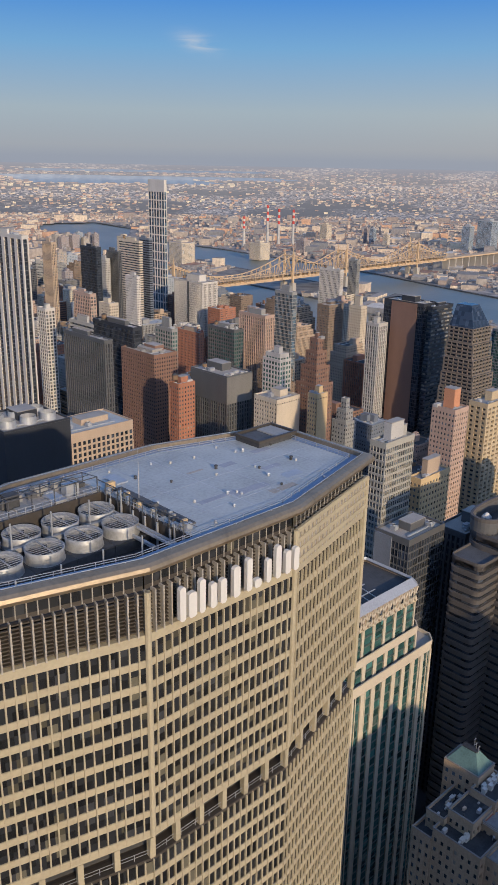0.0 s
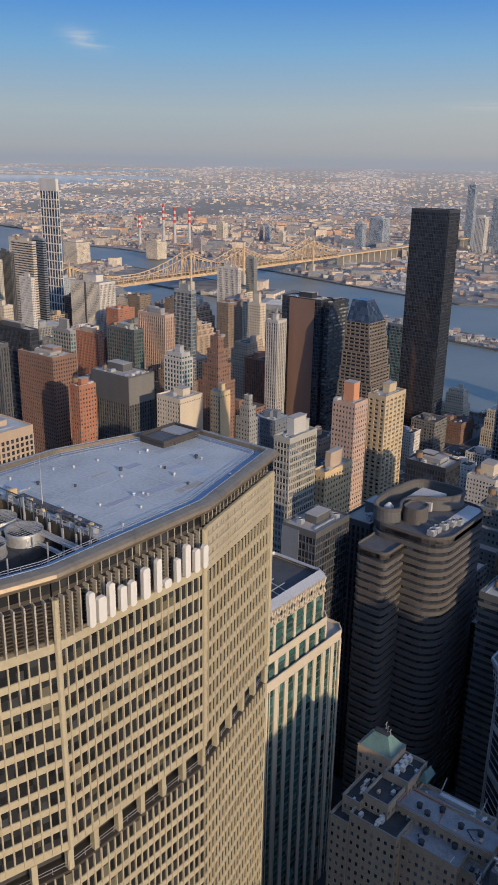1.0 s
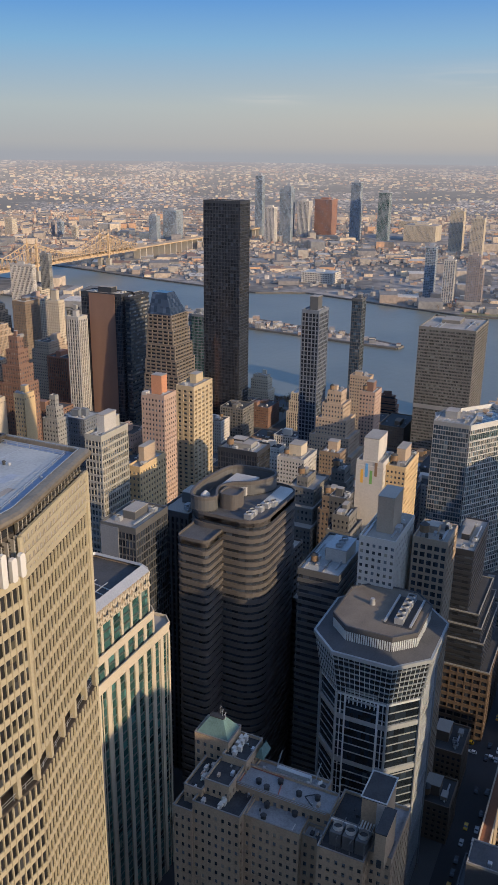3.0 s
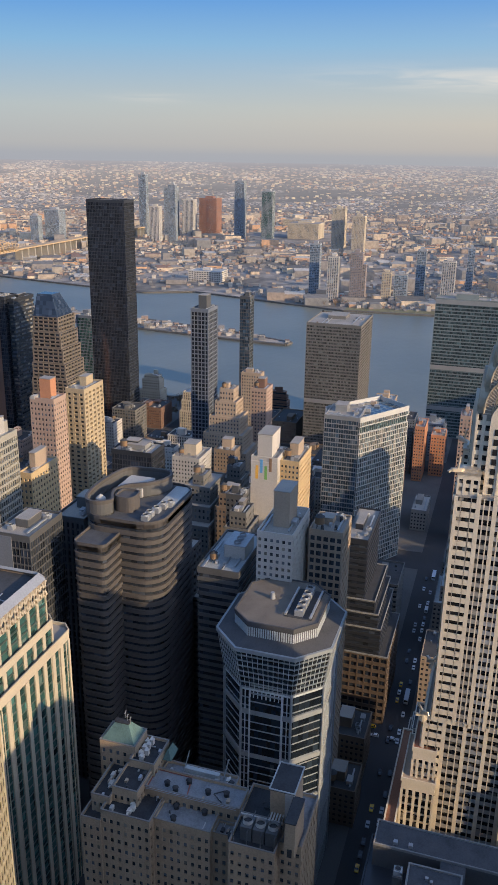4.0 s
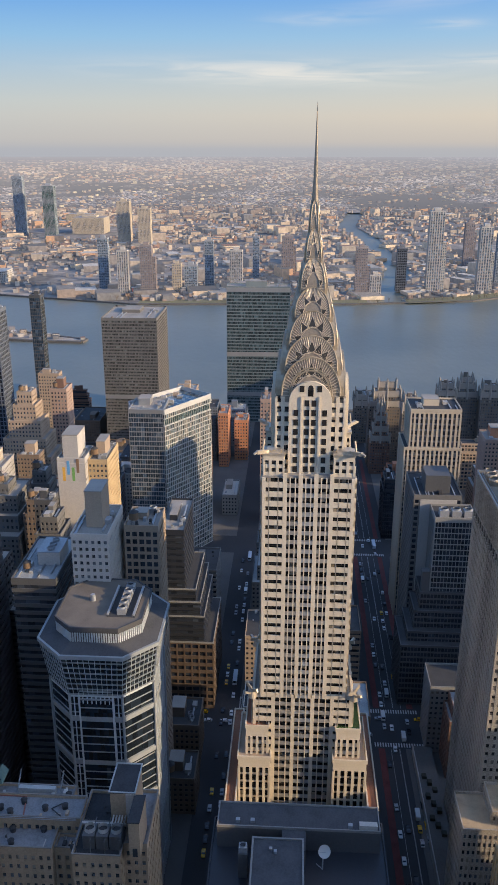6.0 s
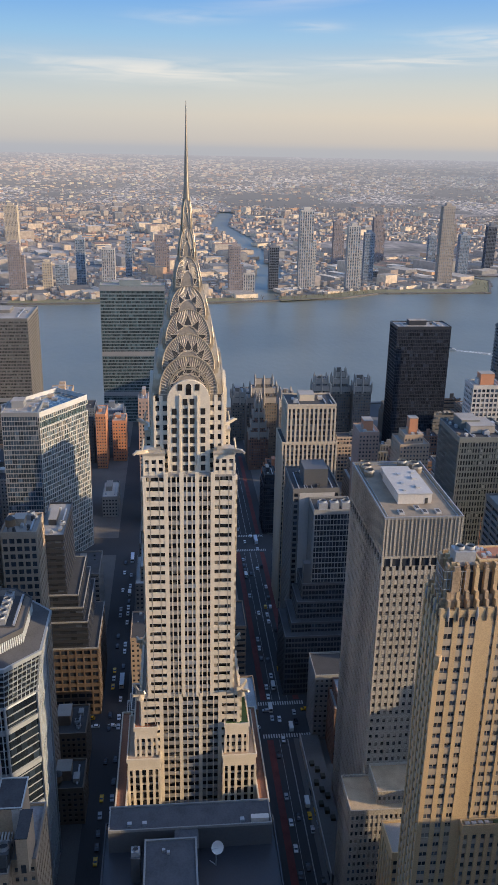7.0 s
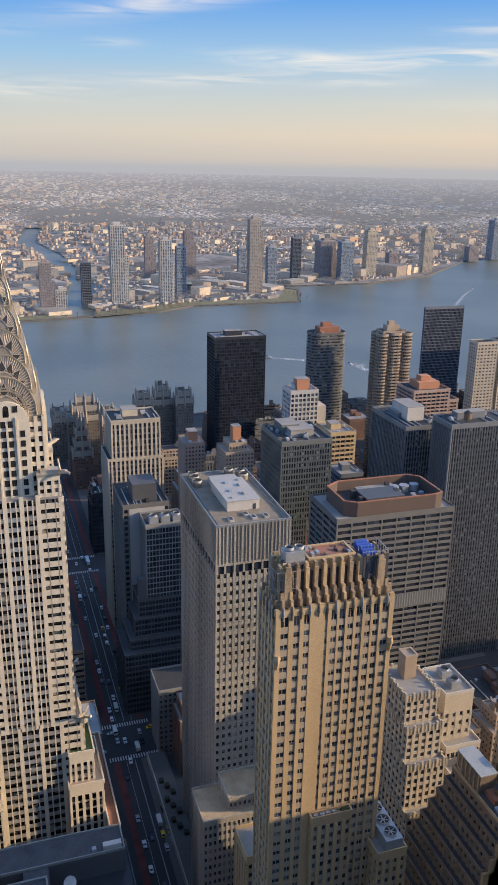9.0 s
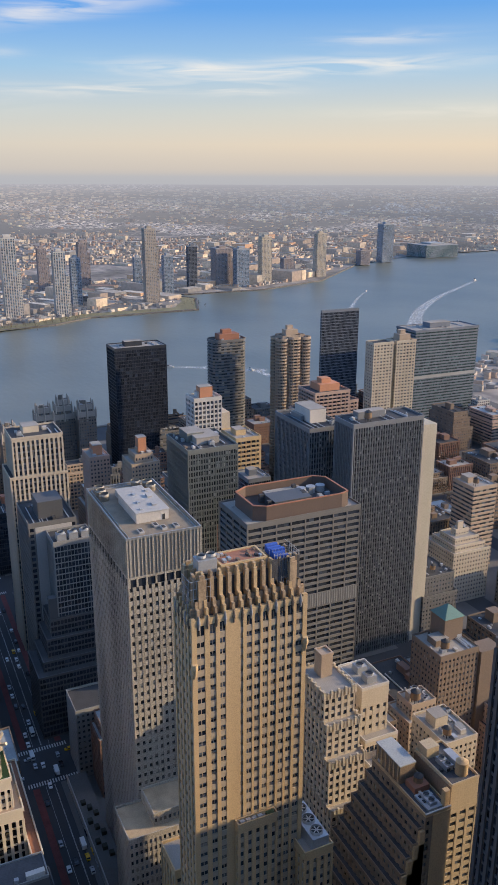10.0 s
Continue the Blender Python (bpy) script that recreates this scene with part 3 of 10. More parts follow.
AVENUES = [(128, 232), (258, 364), (396, 584), (614, 800), (832, 925)]
STREETS = [-60 - 82 * i for i in range(16, 0, -1)] + [-60] + [36 + 80 * i for i in range(0, 24)]


def blocks():
    """Kerbed blocks of the street grid: (x0, x1, y0, y1)."""
    res = []
    for x0, x1 in [(-250, -30), (-10, 100)] + AVENUES:
        for a, b in zip(STREETS[:-1], STREETS[1:]):
            wa, wb = (17 if a == -60 else 8.5), (17 if b == -60 else 8.5)
            res.append((x0, x1, a + wa, b - wb))
    return res


BLOCKS = blocks()
for x0, x1, y0, y1 in BLOCKS:
    if math.hypot((x0 + x1) / 2, (y0 + y1) / 2) < 1200 and x1 < 930 and x0 > 0 and -62 < math.degrees(math.atan2((y0 + y1) / 2, x1)) < 80:
        tagged(new("pavement", Mesh().box(x0, x1, y0, y1, -0.1, 0.16).data("pavement", PAVING)), "grey concrete pavement with a raised kerb", "pavement", kind="structure")


def sea_wall(name, line, label, w=5.0):
    """A pale stone edge along a bank."""
    m = Mesh()
    for (ax, ay), (bx, by) in zip(line[:-1], line[1:]):
        m.bar((ax, ay, -1.2), (bx, by, -1.2), w, 4.6)
    tagged(new(name, m.data(name, PAVING)), label, "sea wall", kind="structure")


sea_wall("sea_wall_east", [p for p in EAST_BANK if math.hypot(*p) < 3300], "pale stone embankment along the far shore")
sea_wall("sea_wall_west", [p for p in WEST_BANK if math.hypot(*p) < 2000], "pale stone embankment along the near shore")
sea_wall("sea_wall_island", ISLAND + ISLAND[:1], "pale stone embankment round the long island", 6.0)

# ---- the towers of midtown ----
VERT = dict(sp=0.25, bay=2.6, pier=0.42, deep=0.8, proud=0.5)
PUNCH = dict(fh=3.2, sp=0.52, bay=2.5, pier=0.5, deep=0.35, proud=0.06)
GRID = dict(sp=0.36, bay=3.2, pier=0.28, deep=0.5, proud=0.1)
GRIDW = dict(sp=0.3, bay=4.0, pier=0.3, deep=0.6, proud=0.05)
BAND = dict(sp=0.48, bay=6.0, pier=0.0, deep=0.6, proud=0.05)
CURTAIN = dict(sp=0.2, bay=1.8, pier=0.1, deep=0.25, proud=0.08)
B = {}
GLASS_UN = glass_mat("sea_green_glass", (0.05, 0.076, 0.08), cell=(1.4, 3.7), blinds=0.2, blind_rgb=(0.07, 0.10, 0.105), rough=0.12)
FINSLATE = wall_mat("grey_metal_fin", (0.20, 0.205, 0.21), rough=0.5)
PALESTEEL = wall_mat("pale_beige_steel_grid", (0.36, 0.34, 0.29), rough=0.6)
SANDBRICK = wall_mat("sandy_yellow_brick", (0.47, 0.37, 0.235))
# brick darkened to stand for the shadow at the foot of the black steps
SHADEBRICK = wall_mat("shade_dark_brick", (0.12, 0.085, 0.062))
GLASS_DOT = glass_mat("dark_glass_with_scattered_blinds", (0.032, 0.036, 0.04), cell=(1.8, 1.8), blinds=0.3, blind_rgb=(0.34, 0.335, 0.31), rough=0.12)
GREYTAN = wall_mat("grey_tan_concrete", (0.165, 0.158, 0.145))
GALVBLUE = wall_mat("blue_grey_metal", (0.16, 0.18, 0.21), rough=0.5)
SLATEGREEN = wall_mat("slate_green_panel", (0.17, 0.18, 0.165), rough=0.5)
B["striped"] = tower("pale striped high-rise with thin white fins", 340, 346, 615.3, 690, 237.8, WHITE, GLASS_D, sp=0.1, bay=10.4, pier=0.4, deep=0.9, proud=0.3, spmat=DKGREY)
B["slim"] = tower("slim brown apartment tower with vertical piers", 600, 608, 1008, 1031.4, 188.0, TAN, GLASS, **VERT)
B["slender"] = tower("very slender white tower with a deep grid of windows", 905, 911, 1147.5, 1191.0, 263.5, WHITE, GLASS_U, fh=14.5, sp=0.13, bay=7.3, pier=0.2, deep=0.8, proud=0.1, crown=19, kit=0)
B["dk1"] = tower("broad dark glass office slab", 640, 648, 960.2, 998.8, 183.0, BLACK, GLASS_D, **CURTAIN)
B["apt1"] = tower("beige apartment slab with balcony bands", 760, 767, 1025.6, 1077.7, 179.8, CREAM, GLASS, **BAND)
B["apt1r"] = tower("slim cream apartment tower", 640, 646, 870.4, 895.1, 153.7, WHITE, GLASS_B, **PUNCH)
B["white_sm"] = tower("narrow white tower with square windows", 420, 431, 723.5, 738.8, 156.0, WHITE, GLASS, **GRIDW)
B["pink"] = tower("pinkish stepped office block", 460, 467, 703.6, 734.7, 169.1, PINK, GLASS, **GRID)
B["grey1"] = tower("grey banded office block", 400, 407, 608.9, 648.3, 160.0, LTGREY, GLASS, **BAND)
B["blk2"] = tower("dark bronze office tower with metal fins", 320, 327, 474.5, 527.5, 178.4, DKGREY, GLASS_D, **VERT)
B["blkflat"] = tower("black flat-roofed office block", 400, 409, 550.6, 609.7, 165.9, BLACK, GLASS_D, **CURTAIN)
B["brn"] = tower("brown granite slab with small square windows", 395, 419, 516.6, 561.5, 149.5, BROWN, GLASS_D, **PUNCH)
B["curv"] = tower("dark finned office tower with a blank crown", 400, 426, 435.8, 477.2, 147.0, DKGREY, GLASS_D, **VERT)
B["twin"] = tower("white twin apartment slabs with vertical piers", 850, 882, 984.8, 1054.5, 115.1, WHITE, GLASS, **VERT)
B["gl1"] = tower("blue-grey glass office tower", 600, 607, 559.3, 583.4, 175.3, GREY, GLASS_U, **CURTAIN)
B["redst"] = tower("red-brown brick tower with pale piers", 560, 573, 556.5, 593.6, 156.8, PINK, GLASS, **VERT)
B["green"] = tower("grey-green office block with a setback top", 440, 446, 549.3, 572.9, 160.0, GREY, GLASS_G, **GRID)
B["cream1"] = tower("cream brick block with a blank party wall", 400, 424, 384.4, 406.9, 140.2, CREAM, GLASS, **PUNCH)
B["cream2"] = tower("slim yellow brick apartment house", 420, 431, 364.6, 373.5, 144.9, GOLD, GLASS, **PUNCH)
B["brown2"] = tower("dark brown slab with lit windows", 760, 787, 647.4, 666.3, 134.0, OLD, GLASS_B, **PUNCH)
B["stepped"] = tower("cream stepped residential tower", 760, 771, 598.5, 616.9, 139.2, CREAM, GLASS, **PUNCH)
B["brnblk"] = tower("black tower with a wide brown granite panel", 620, 640, 418.5, 462.1, 180.3, BLACK, GLASS_D, **CURTAIN)
B["glassblk"] = tower("black glass tower with lit floors", 624, 657, 412.0, 418.3, 178.0, BLACK, GLASS_B, **BAND)
B["trim_w"] = tower("low white office slab with vertical ribs", 1010, 1018, 840.9, 884.1, 137.6, WHITE, GLASS, **VERT)
B["slab2"] = tower("slim grey apartment tower by the river", 1060, 1068, 848.6, 866.0, 149.1, GREY, GLASS, **VERT)
B["offw"] = tower("white mullioned office block with a stepped penthouse", 305, 328, 220.2, 229.8, 172.5, PALESTEEL, GLASS_B, sp=0.3, bay=1.75, pier=0.2, deep=0.4, proud=0.05)
B["orangeb"] = tower("pink brick apartment tower with an orange bulkhead", 420, 435, 254.8, 271.3, 158.6, PINK, GLASS, **PUNCH)
B["stone2"] = tower("cream brick apartment tower with stacked balconies", 450, 476, 250.6, 263.9, 157.5, SANDBRICK, GLASS, fh=3.0, sp=0.45, bay=5.2, pier=0.42, deep=1.1, proud=0.1)
B["yell"] = tower("buff brick block with a water tank house", 335, 361, 218.7, 226.1, 146.9, GOLD, GLASS, **PUNCH)
B["twt"] = tower("very tall black glass residential slab", 800, 824, 388.3, 431.7, 253.9, BLACK, GLASS_D, kit=0, **CURTAIN)
B["glassb"] = tower("grey-blue glass office block", 262, 288, 174.1, 191.7, 152.3, DKGREY, GLASS_D, **CURTAIN)
part("blank_wall", Mesh().box(-0.5, -0.06, 8.5, 17.4, 0, 152.0), wall_mat("blue_grey_wall_panel", (0.16, 0.175, 0.20)), B["glassb"], "blank blue-grey panelled wall")
B["ribb"] = tower("dark ribbed office block", 300, 326, 170.4, 185.1, 144.4, DKGREY, GLASS_D, **VERT)
B["blueroof"] = tower("grey block with a pale flat roof", 300, 340, 97.4, 116.5, 130.2, DKGREY, GLASS_D, deck=MEMBRANE, **BAND)
B["skel"] = tower("thin dark tower with stacked pale window boxes", 640, 663, 237.0, 252.8, 178.2, GALVBLUE, GLASS_D, sp=0.22, bay=3.4, pier=0.2, deep=0.7, proud=0.1)
B["slimgl"] = tower("very thin blue glass tower", 820, 834, 257.3, 268.4, 160.6, DKGREY, GLASS_U, **CURTAIN)
B["plazatower"] = tower("grey-tan banded glass slab with a folded face", 815, 885, 138.8, 195.0, 139.5, GREYTAN, glass_mat("dull_grey_glass", (0.07, 0.073, 0.07), cell=(1.5, 3.3), blinds=0.2, blind_rgb=(0.15, 0.145, 0.13)), fh=3.3, sp=0.45, bay=1.5, pier=0.12, deep=0.3, proud=0.05)
B["stepgrey"] = tower("grey stone block stepping back to a narrow top", 470, 490, 150.0, 168.0, 92.0, GREYTAN, GLASS, tiers=((2, 2, 2, 2, 9), (2, 2, 2, 3, 8)), tank=1.0, **PUNCH)
tower("sooty brick apartment house stepping back to a tank house", 415, 458, 154.0, 178.0, 92, GREYTAN, GLASS, kit=4, tank=1.0, name="stepped_block", tiers=((8, 0, 2, 1, 9), (6, 2, 2, 2, 10), (5, 8, 6, 4, 5)), **PUNCH)
tower("dark grey brick office block stepping back under a roof duct", 370, 396, 114.5, 131.5, 106, GREYTAN, GLASS_D, kit=5, tank=0.0, deck=TAR, name="stepped_block", tiers=((3, 3, 2, 2, 9), (3, 3, 2, 2, 8)), **PUNCH)
B["dkslim"] = tower("slim dark grey office block", 400, 412, 128.0, 138.0, 122.0, DKGREY, GLASS_D, **PUNCH)
B["greymid"] = tower("sooty grey brick block with a setback roof", 420, 440, 140.2, 152.0, 104.0, OLD, GLASS, tiers=((2, 2, 2, 2, 8),), tank=1.0, **PUNCH)
B["un"] = tower("green glass slab with mechanical bands", 917, 939, 5.8, 76.7, 156.5, wall_mat("sea_green_mullion", (0.20, 0.235, 0.235), rough=0.5), GLASS_UN, kit=2, fh=3.7, sp=0.34, bay=1.4, pier=0.05, deep=0.3, proud=0.1)
B["whitelogo"] = tower("white blank-walled tower with four coloured panels", 440, 462, 119.7, 136.0, 130.9, WHITE, GLASS, **PUNCH)
B["whitetower"] = tower("white brick tower with a tan bulkhead", 300, 330, 74.2, 89.7, 151.5, WHITE, GLASS, **PUNCH)
B["brngrid"] = tower("brown brick block with wide windows", 320, 340, 57.0, 72.0, 146.3, TAN, GLASS_D, **GRID)
B["gpoint"] = tower("white-mullioned glass tower with a pointed corner", 560, 590, 93.1, 118.3, 123.4, ALU, GLASS_U, **CURTAIN)
B["tan10"] = tower("tan brick apartment house with a tank house beside the white tower", 446, 477, 108.0, 119.6, 128.0, GOLD, GLASS, tank=1.0, **PUNCH)
B["dk3"] = tower("dark bronze apartment tower behind the slabs", 700, 706, 994.9, 1024.4, 171.2, DKGREY, GLASS_D, **VERT)
B["pale3"] = tower("pale stone apartment tower between dark slabs", 690, 698, 1012, 1031.4, 160.0, LTGREY, GLASS, **PUNCH)
B["apt1b"] = tower("dark blue-grey apartment slab", 800, 807, 1053.1, 1079.4, 179.8, GALVBLUE, GLASS_D, **BAND)
B["cream_s"] = tower("small cream stone office block", 520, 532, 758.3, 779.2, 146.1, CREAM, GLASS, **PUNCH)
B["redlow"] = tower("red brick apartment block with a rooftop tank house", 372, 388, 457.9, 468.5, 141.6, RED, GLASS, **PUNCH)
B["redmid"] = tower("red-brown brick apartment block", 600, 608, 701.5, 741.9, 112.2, RED, GLASS, **PUNCH)
B["teal"] = tower("teal glass office block with fine mullions", 520, 532, 557.1, 594.6, 148.0, DKGREY, GLASS_G, **GRID)
B["tealw"] = tower("teal and white office block with stepped corners", 434, 446, 414.5, 433.1, 158.0, LTGREY, GLASS_G, tiers=((1.5, 1, 1.5, 1.5, 4),), **GRID)
B["redstep"] = tower("red-brown brick apartment house stepping down", 480, 500, 418.0, 440.4, 130.0, BROWN, GLASS, tiers=((2, 2, 2.5, 3, 14), (2, 2, 2, 3, 12), (2, 3, 1.5, 2, 10)), **PUNCH)
B["greystep"] = tower("grey-tan brick block stepping down to a tank house", 440, 452, 353.9, 366.8, 123.0, GREY, GLASS, tank=1.0, tiers=((2, 2, 2, 2, 8), (2, 2, 2, 2, 8)), **PUNCH)
B["ribs"] = tower("grey tower with close pale vertical ribs", 600, 614, 451.5, 464.9, 160.0, LTGREY, GLASS_D, **VERT)
B["tealglass"] = tower("dark teal glass tower behind the black slab", 856, 876, 462.0, 482.0, 120.0, GALVBLUE, GLASS_G, **CURTAIN)
B["brickspire"] = tower("slim orange brick apartment tower with a stepped top", 760, 772, 432.9, 443.3, 92.0, ORANGE, GLASS, tiers=((1.5, 1.5, 1.5, 1.5, 7), (1.5, 1.5, 1.2, 1.2, 6)), **PUNCH)
B["darkblk"] = tower("black office block with rooftop tanks", 430, 450, 196.0, 222.8, 128.0, BLACK, GLASS_D, tank=1.0, **CURTAIN)
B["orange1"] = tower("orange brick apartment house by the side street", 770, 800, 63.7, 73.3, 55.2, ORANGE, GLASS, **PUNCH)
B["orange2"] = tower("weathered orange brick apartment house", 790, 815, 45.6, 59.0, 42.0, ORANGE, GLASS, **PUNCH)
tower("low block with a white sheet roof beside the side street", 655, 690, 47, 60, 18, GREY, GLASS_D, deck=WHITE, kit=2, name="low_block", **PUNCH)
B["orange3"] = tower("tall slim pink brick apartment tower", 640, 660, 18.5, 26.7, 109.1, PINK, GLASS, **PUNCH)
B["orangeapt"] = tower("tan brick apartment house with an orange tank house", 560, 585, -189.7, -167.5, 96.0, TAN, GLASS, kit=6, tiers=((4, 4, 4, 4, 6),), **PUNCH)
B["orangeapt2"] = tower("brown brick apartment house with a penthouse", 600, 624, -162.0, -146.0, 92.0, PINK, GLASS, kit=5, **PUNCH)
B["ladder"] = tower("grey block with a white framed roof pergola", 500, 522, -252.7, -234.7, 94.0, GALVBLUE, GLASS_D, kit=1, **CURTAIN)
B["brnbal"] = tower("tan apartment block with deep stacked balconies", 528, 556, -258.7, -238.1, 116.0, GOLD, GLASS, kit=4, sp=0.42, bay=4.5, pier=0.1, deep=1.3, proud=0.0)

B["gothic"] = tower("slim tan brick apartment tower", 760, 772, 226.2, 246.6, 95.5, TAN, GLASS, **PUNCH)
# white house toned down to pale grey for the shade on it
B["tud2"] = tower("white brick apartment house", 546, 574, 209.7, 232.0, 82.3, LTGREY, GLASS, **PUNCH)
B["tud3"] = tower("dark brick apartment house with sunlit edges", 572, 589, 190.2, 207.3, 82.4, OLD, GLASS, **PUNCH)
B["brickt"] = tower("pink brick tower with piers", 640, 659, 185.3, 198.6, 114.8, PINK, GLASS, **PUNCH)
B["blackstep"] = tower("black stepped office building", 397, 440, 57.0, 70.0, 107.5, BLACK, GLASS_D, **BAND)
B["c_stripe"] = tower("pale ribbed art deco office tower", 498, 528, -107.0, -70.6, 121.0, CREAM, GLASS, tiers=((1.5, 2, 1.5, 3.0, 25),), kit=6, deck=TAR, sp=0.3, bay=2.9, pier=0.45, deep=0.9, proud=0.6, spmat=GREY)
B["greyblk"] = tower("grey office block with a blank wall", 434, 470, -96.0, -69.0, 115.5, GREYTAN, GLASS_D, kit=0, deck=TAR, sp=0.36, bay=3.2, pier=0.28, deep=0.5, proud=0.1)
B["gridblk"] = tower("dark gridded office block with a pale metal frame", 415, 433.5, -101.0, -78.3, 110.5, GREY, GLASS_D, kit=0, deck=TAR, fh=3.4, sp=0.17, bay=1.9, pier=0.12, deep=0.4, proud=0.1)
B["riverslab"] = tower("black glass apartment slab by the river", 800, 830, -281.8, -226.5, 134.4, BLACK, GLASS_D, **CURTAIN)
B["dkgl"] = tower("dark grey-green office slab with fine ribs", 420, 456, -190.8, -159.0, 150.2, SLATEGREEN, GLASS_DOT, sp=0.3, bay=1.6, pier=0.3, deep=0.5, proud=0.25, kit=7, deck=TAR)
B["copper"] = tower("white office block with a copper-red penthouse", 560, 578, -240.8, -218.1, 140.6, WHITE, GLASS, **GRID)
B["cone"] = tower("slanted dark copper and glass tower", 880, 884, -566.6, -513.2, 143.5, GALVBLUE, GLASS_D, **CURTAIN)
B["clinic"] = tower("green glass hospital tower", 800, 840, -690.9, -595.9, 125.6, GALVBLUE, GLASS_UN, **BAND)
B["blkapt"] = tower("dark finned office block with a pale plant room", 438, 486, -275.0, -248.6, 146.9, FINSLATE, GLASS_DOT, sp=0.28, bay=1.9, pier=0.26, deep=0.5, proud=0.4, spmat=DKGREY, kit=7, deck=TAR)
B["blktall"] = tower("dark slab with closely set fins", 400, 422, -308.8, -257.1, 159.0, FINSLATE, GLASS_DOT, sp=0.3, bay=1.8, pier=0.26, deep=0.7, proud=0.55, spmat=DKGREY, kit=7, deck=TAR)
B["bandoff"] = tower("grey banded office block with a brown plant screen", 350, 386, -231.9, -163.8, 131.0, GREYTAN, GLASS_D, sp=0.42, bay=9.0, pier=0.08, deep=0.6, proud=0.05)
B["turret"] = tower("brown brick hotel with a green copper pavilion", 282, 306, -262, -238, 73.4, OLD, GLASS, **PUNCH)
B["cream10"] = tower("cream brick apartment house with balconies", 429, 463, -399, -366, 40, CREAM, GLASS, kit=8, tiers=((3, 4, 2, 3, 4), (4, 5, 3, 3, 4), (6, 6, 5, 5, 4)), **PUNCH)
B["curv10"] = tower("curved brown apartment block", 470, 496, -438.7, -415.3, 69.2, TAN, GLASS, **BAND)
B["dkleft"] = tower("dark blank-walled office block with rooftop fans", 189, 228, 374, 410, 165, BLACK, GLASS_D, kit=5, **CURTAIN)
B["roofwh"] = tower("tan gridded office block with a pale flat roof", 240, 287, 398, 430, 146, TAN, GLASS_D, deck=MEMBRANE, kit=5, sp=0.3, bay=3.4, pier=0.35, deep=0.5, proud=0.1, crown=5)

# ---- what sets single towers apart ----
def face_panel(key, side, u0, u1, z0, z1, mat, name="blank_panel", label="", out=0.25, th=0.9):
    """A plain panel over part of one face; u0, u1: shares along the face, z0, z1: shares of the height."""
    r = B[key]
    W, D, z = DIM[r.name][:3]
    if side == "W":
        m = Mesh().box(-out, th - out, D * u0, D * u1, z * z0, z * z1, True)
    elif side == "S":
        m = Mesh().box(W * u0, W * u1, -out, th - out, z * z0, z * z1, True)
    else:
        m = Mesh().box(W * u0, W * u1, D - th + out, D + out, z * z0, z * z1, True)
    return part(name, m, mat, r, label)


def roof_block(key, x0, x1, y0, y1, h, mat, name="penthouse", label="", lift=0.1, deck=GRAVEL):
    """A block on the roof; x and y as shares of the top storey's plan."""
    r = B[key]
    W, D, z, top, (a, b, c, d) = DIM[r.name]
    X0, X1, Y0, Y1 = a + (b - a) * x0, a + (b - a) * x1, c + (d - c) * y0, c + (d - c) * y1
    ob = part(name, Mesh().box(X0, X1, Y0, Y1, top + lift, top + lift + h), mat, r, label)
    part(name + "_top", Mesh().box(X0 - 0.2, X1 + 0.2, Y0 - 0.2, Y1 + 0.2, top + lift + h, top + lift + h + 0.35, True), deck, r)
    return ob


face_panel("brnblk", "W", 0.16, 0.80, 0, 1.0, BROWN, "granite_panel", "smooth brown granite panel")
face_panel("whitelogo", "W", 0.0, 1.0, 0.0, 0.985, WHITE, "party_wall", "blank white wall", 0.3)
for i, (col, z0) in enumerate((((0.80, 0.45, 0.08), 0.80), ((0.15, 0.40, 0.70), 0.83), ((0.20, 0.42, 0.12), 0.80), ((0.28, 0.17, 0.10), 0.84))):
    u = 0.82 - i * 0.17
    face_panel("whitelogo", "W", u - 0.10, u, z0 + 0.1, z0 + 0.165, wall_mat("painted_panel", col), "painted_panel", "", 0.36, 0.2)
roof_block("whitelogo", 0.1, 0.9, 0.25, 0.8, 14, WHITE, "upper_storey")
face_panel("cream1", "S", 0, 1, 0, 0.98, CREAM, "party_wall", "blank cream wall", 0.2)
face_panel("cream2", "S", 0, 1, 0, 0.98, GOLD, "party_wall", "blank yellow brick wall", 0.2)
part("end_core", Mesh().box(1, 20, -11, -0.02, 0, 153), PRECAST, B["blktall"], "blank pale stone end core")
face_panel("greyblk", "W", 0.1, 0.86, 0, 0.985, LTGREY, "blank_wall", "blank grey wall", 0.2)
# flat dark panel in place of the recess between the two slabs
face_panel("twin", "W", 0.47, 0.51, 0, 1.0, DKGREY, "dark_slot", "dark panel standing in for a recessed slot", 0.6)
face_panel("curv", "W", 0, 1, 0.86, 1.0, DKGREY, "crown_panel")
face_panel("curv", "S", 0, 1, 0.86, 1.0, GREYTAN, "crown_panel")
part("end_core", Mesh().box(1, 16, -7, -0.02, 0, 128), CREAM, B["copper"], "blank cream end wall")
for k, zs in (("un", (0.22, 0.52, 0.985)), ("plazatower", (0.42,)), ("clinic", (0.55,))):
    for z in zs:
        face_panel(k, "W", 0, 1, z - 0.018, z + 0.012, ALU, "plant_band", "", 0.12, 0.5)
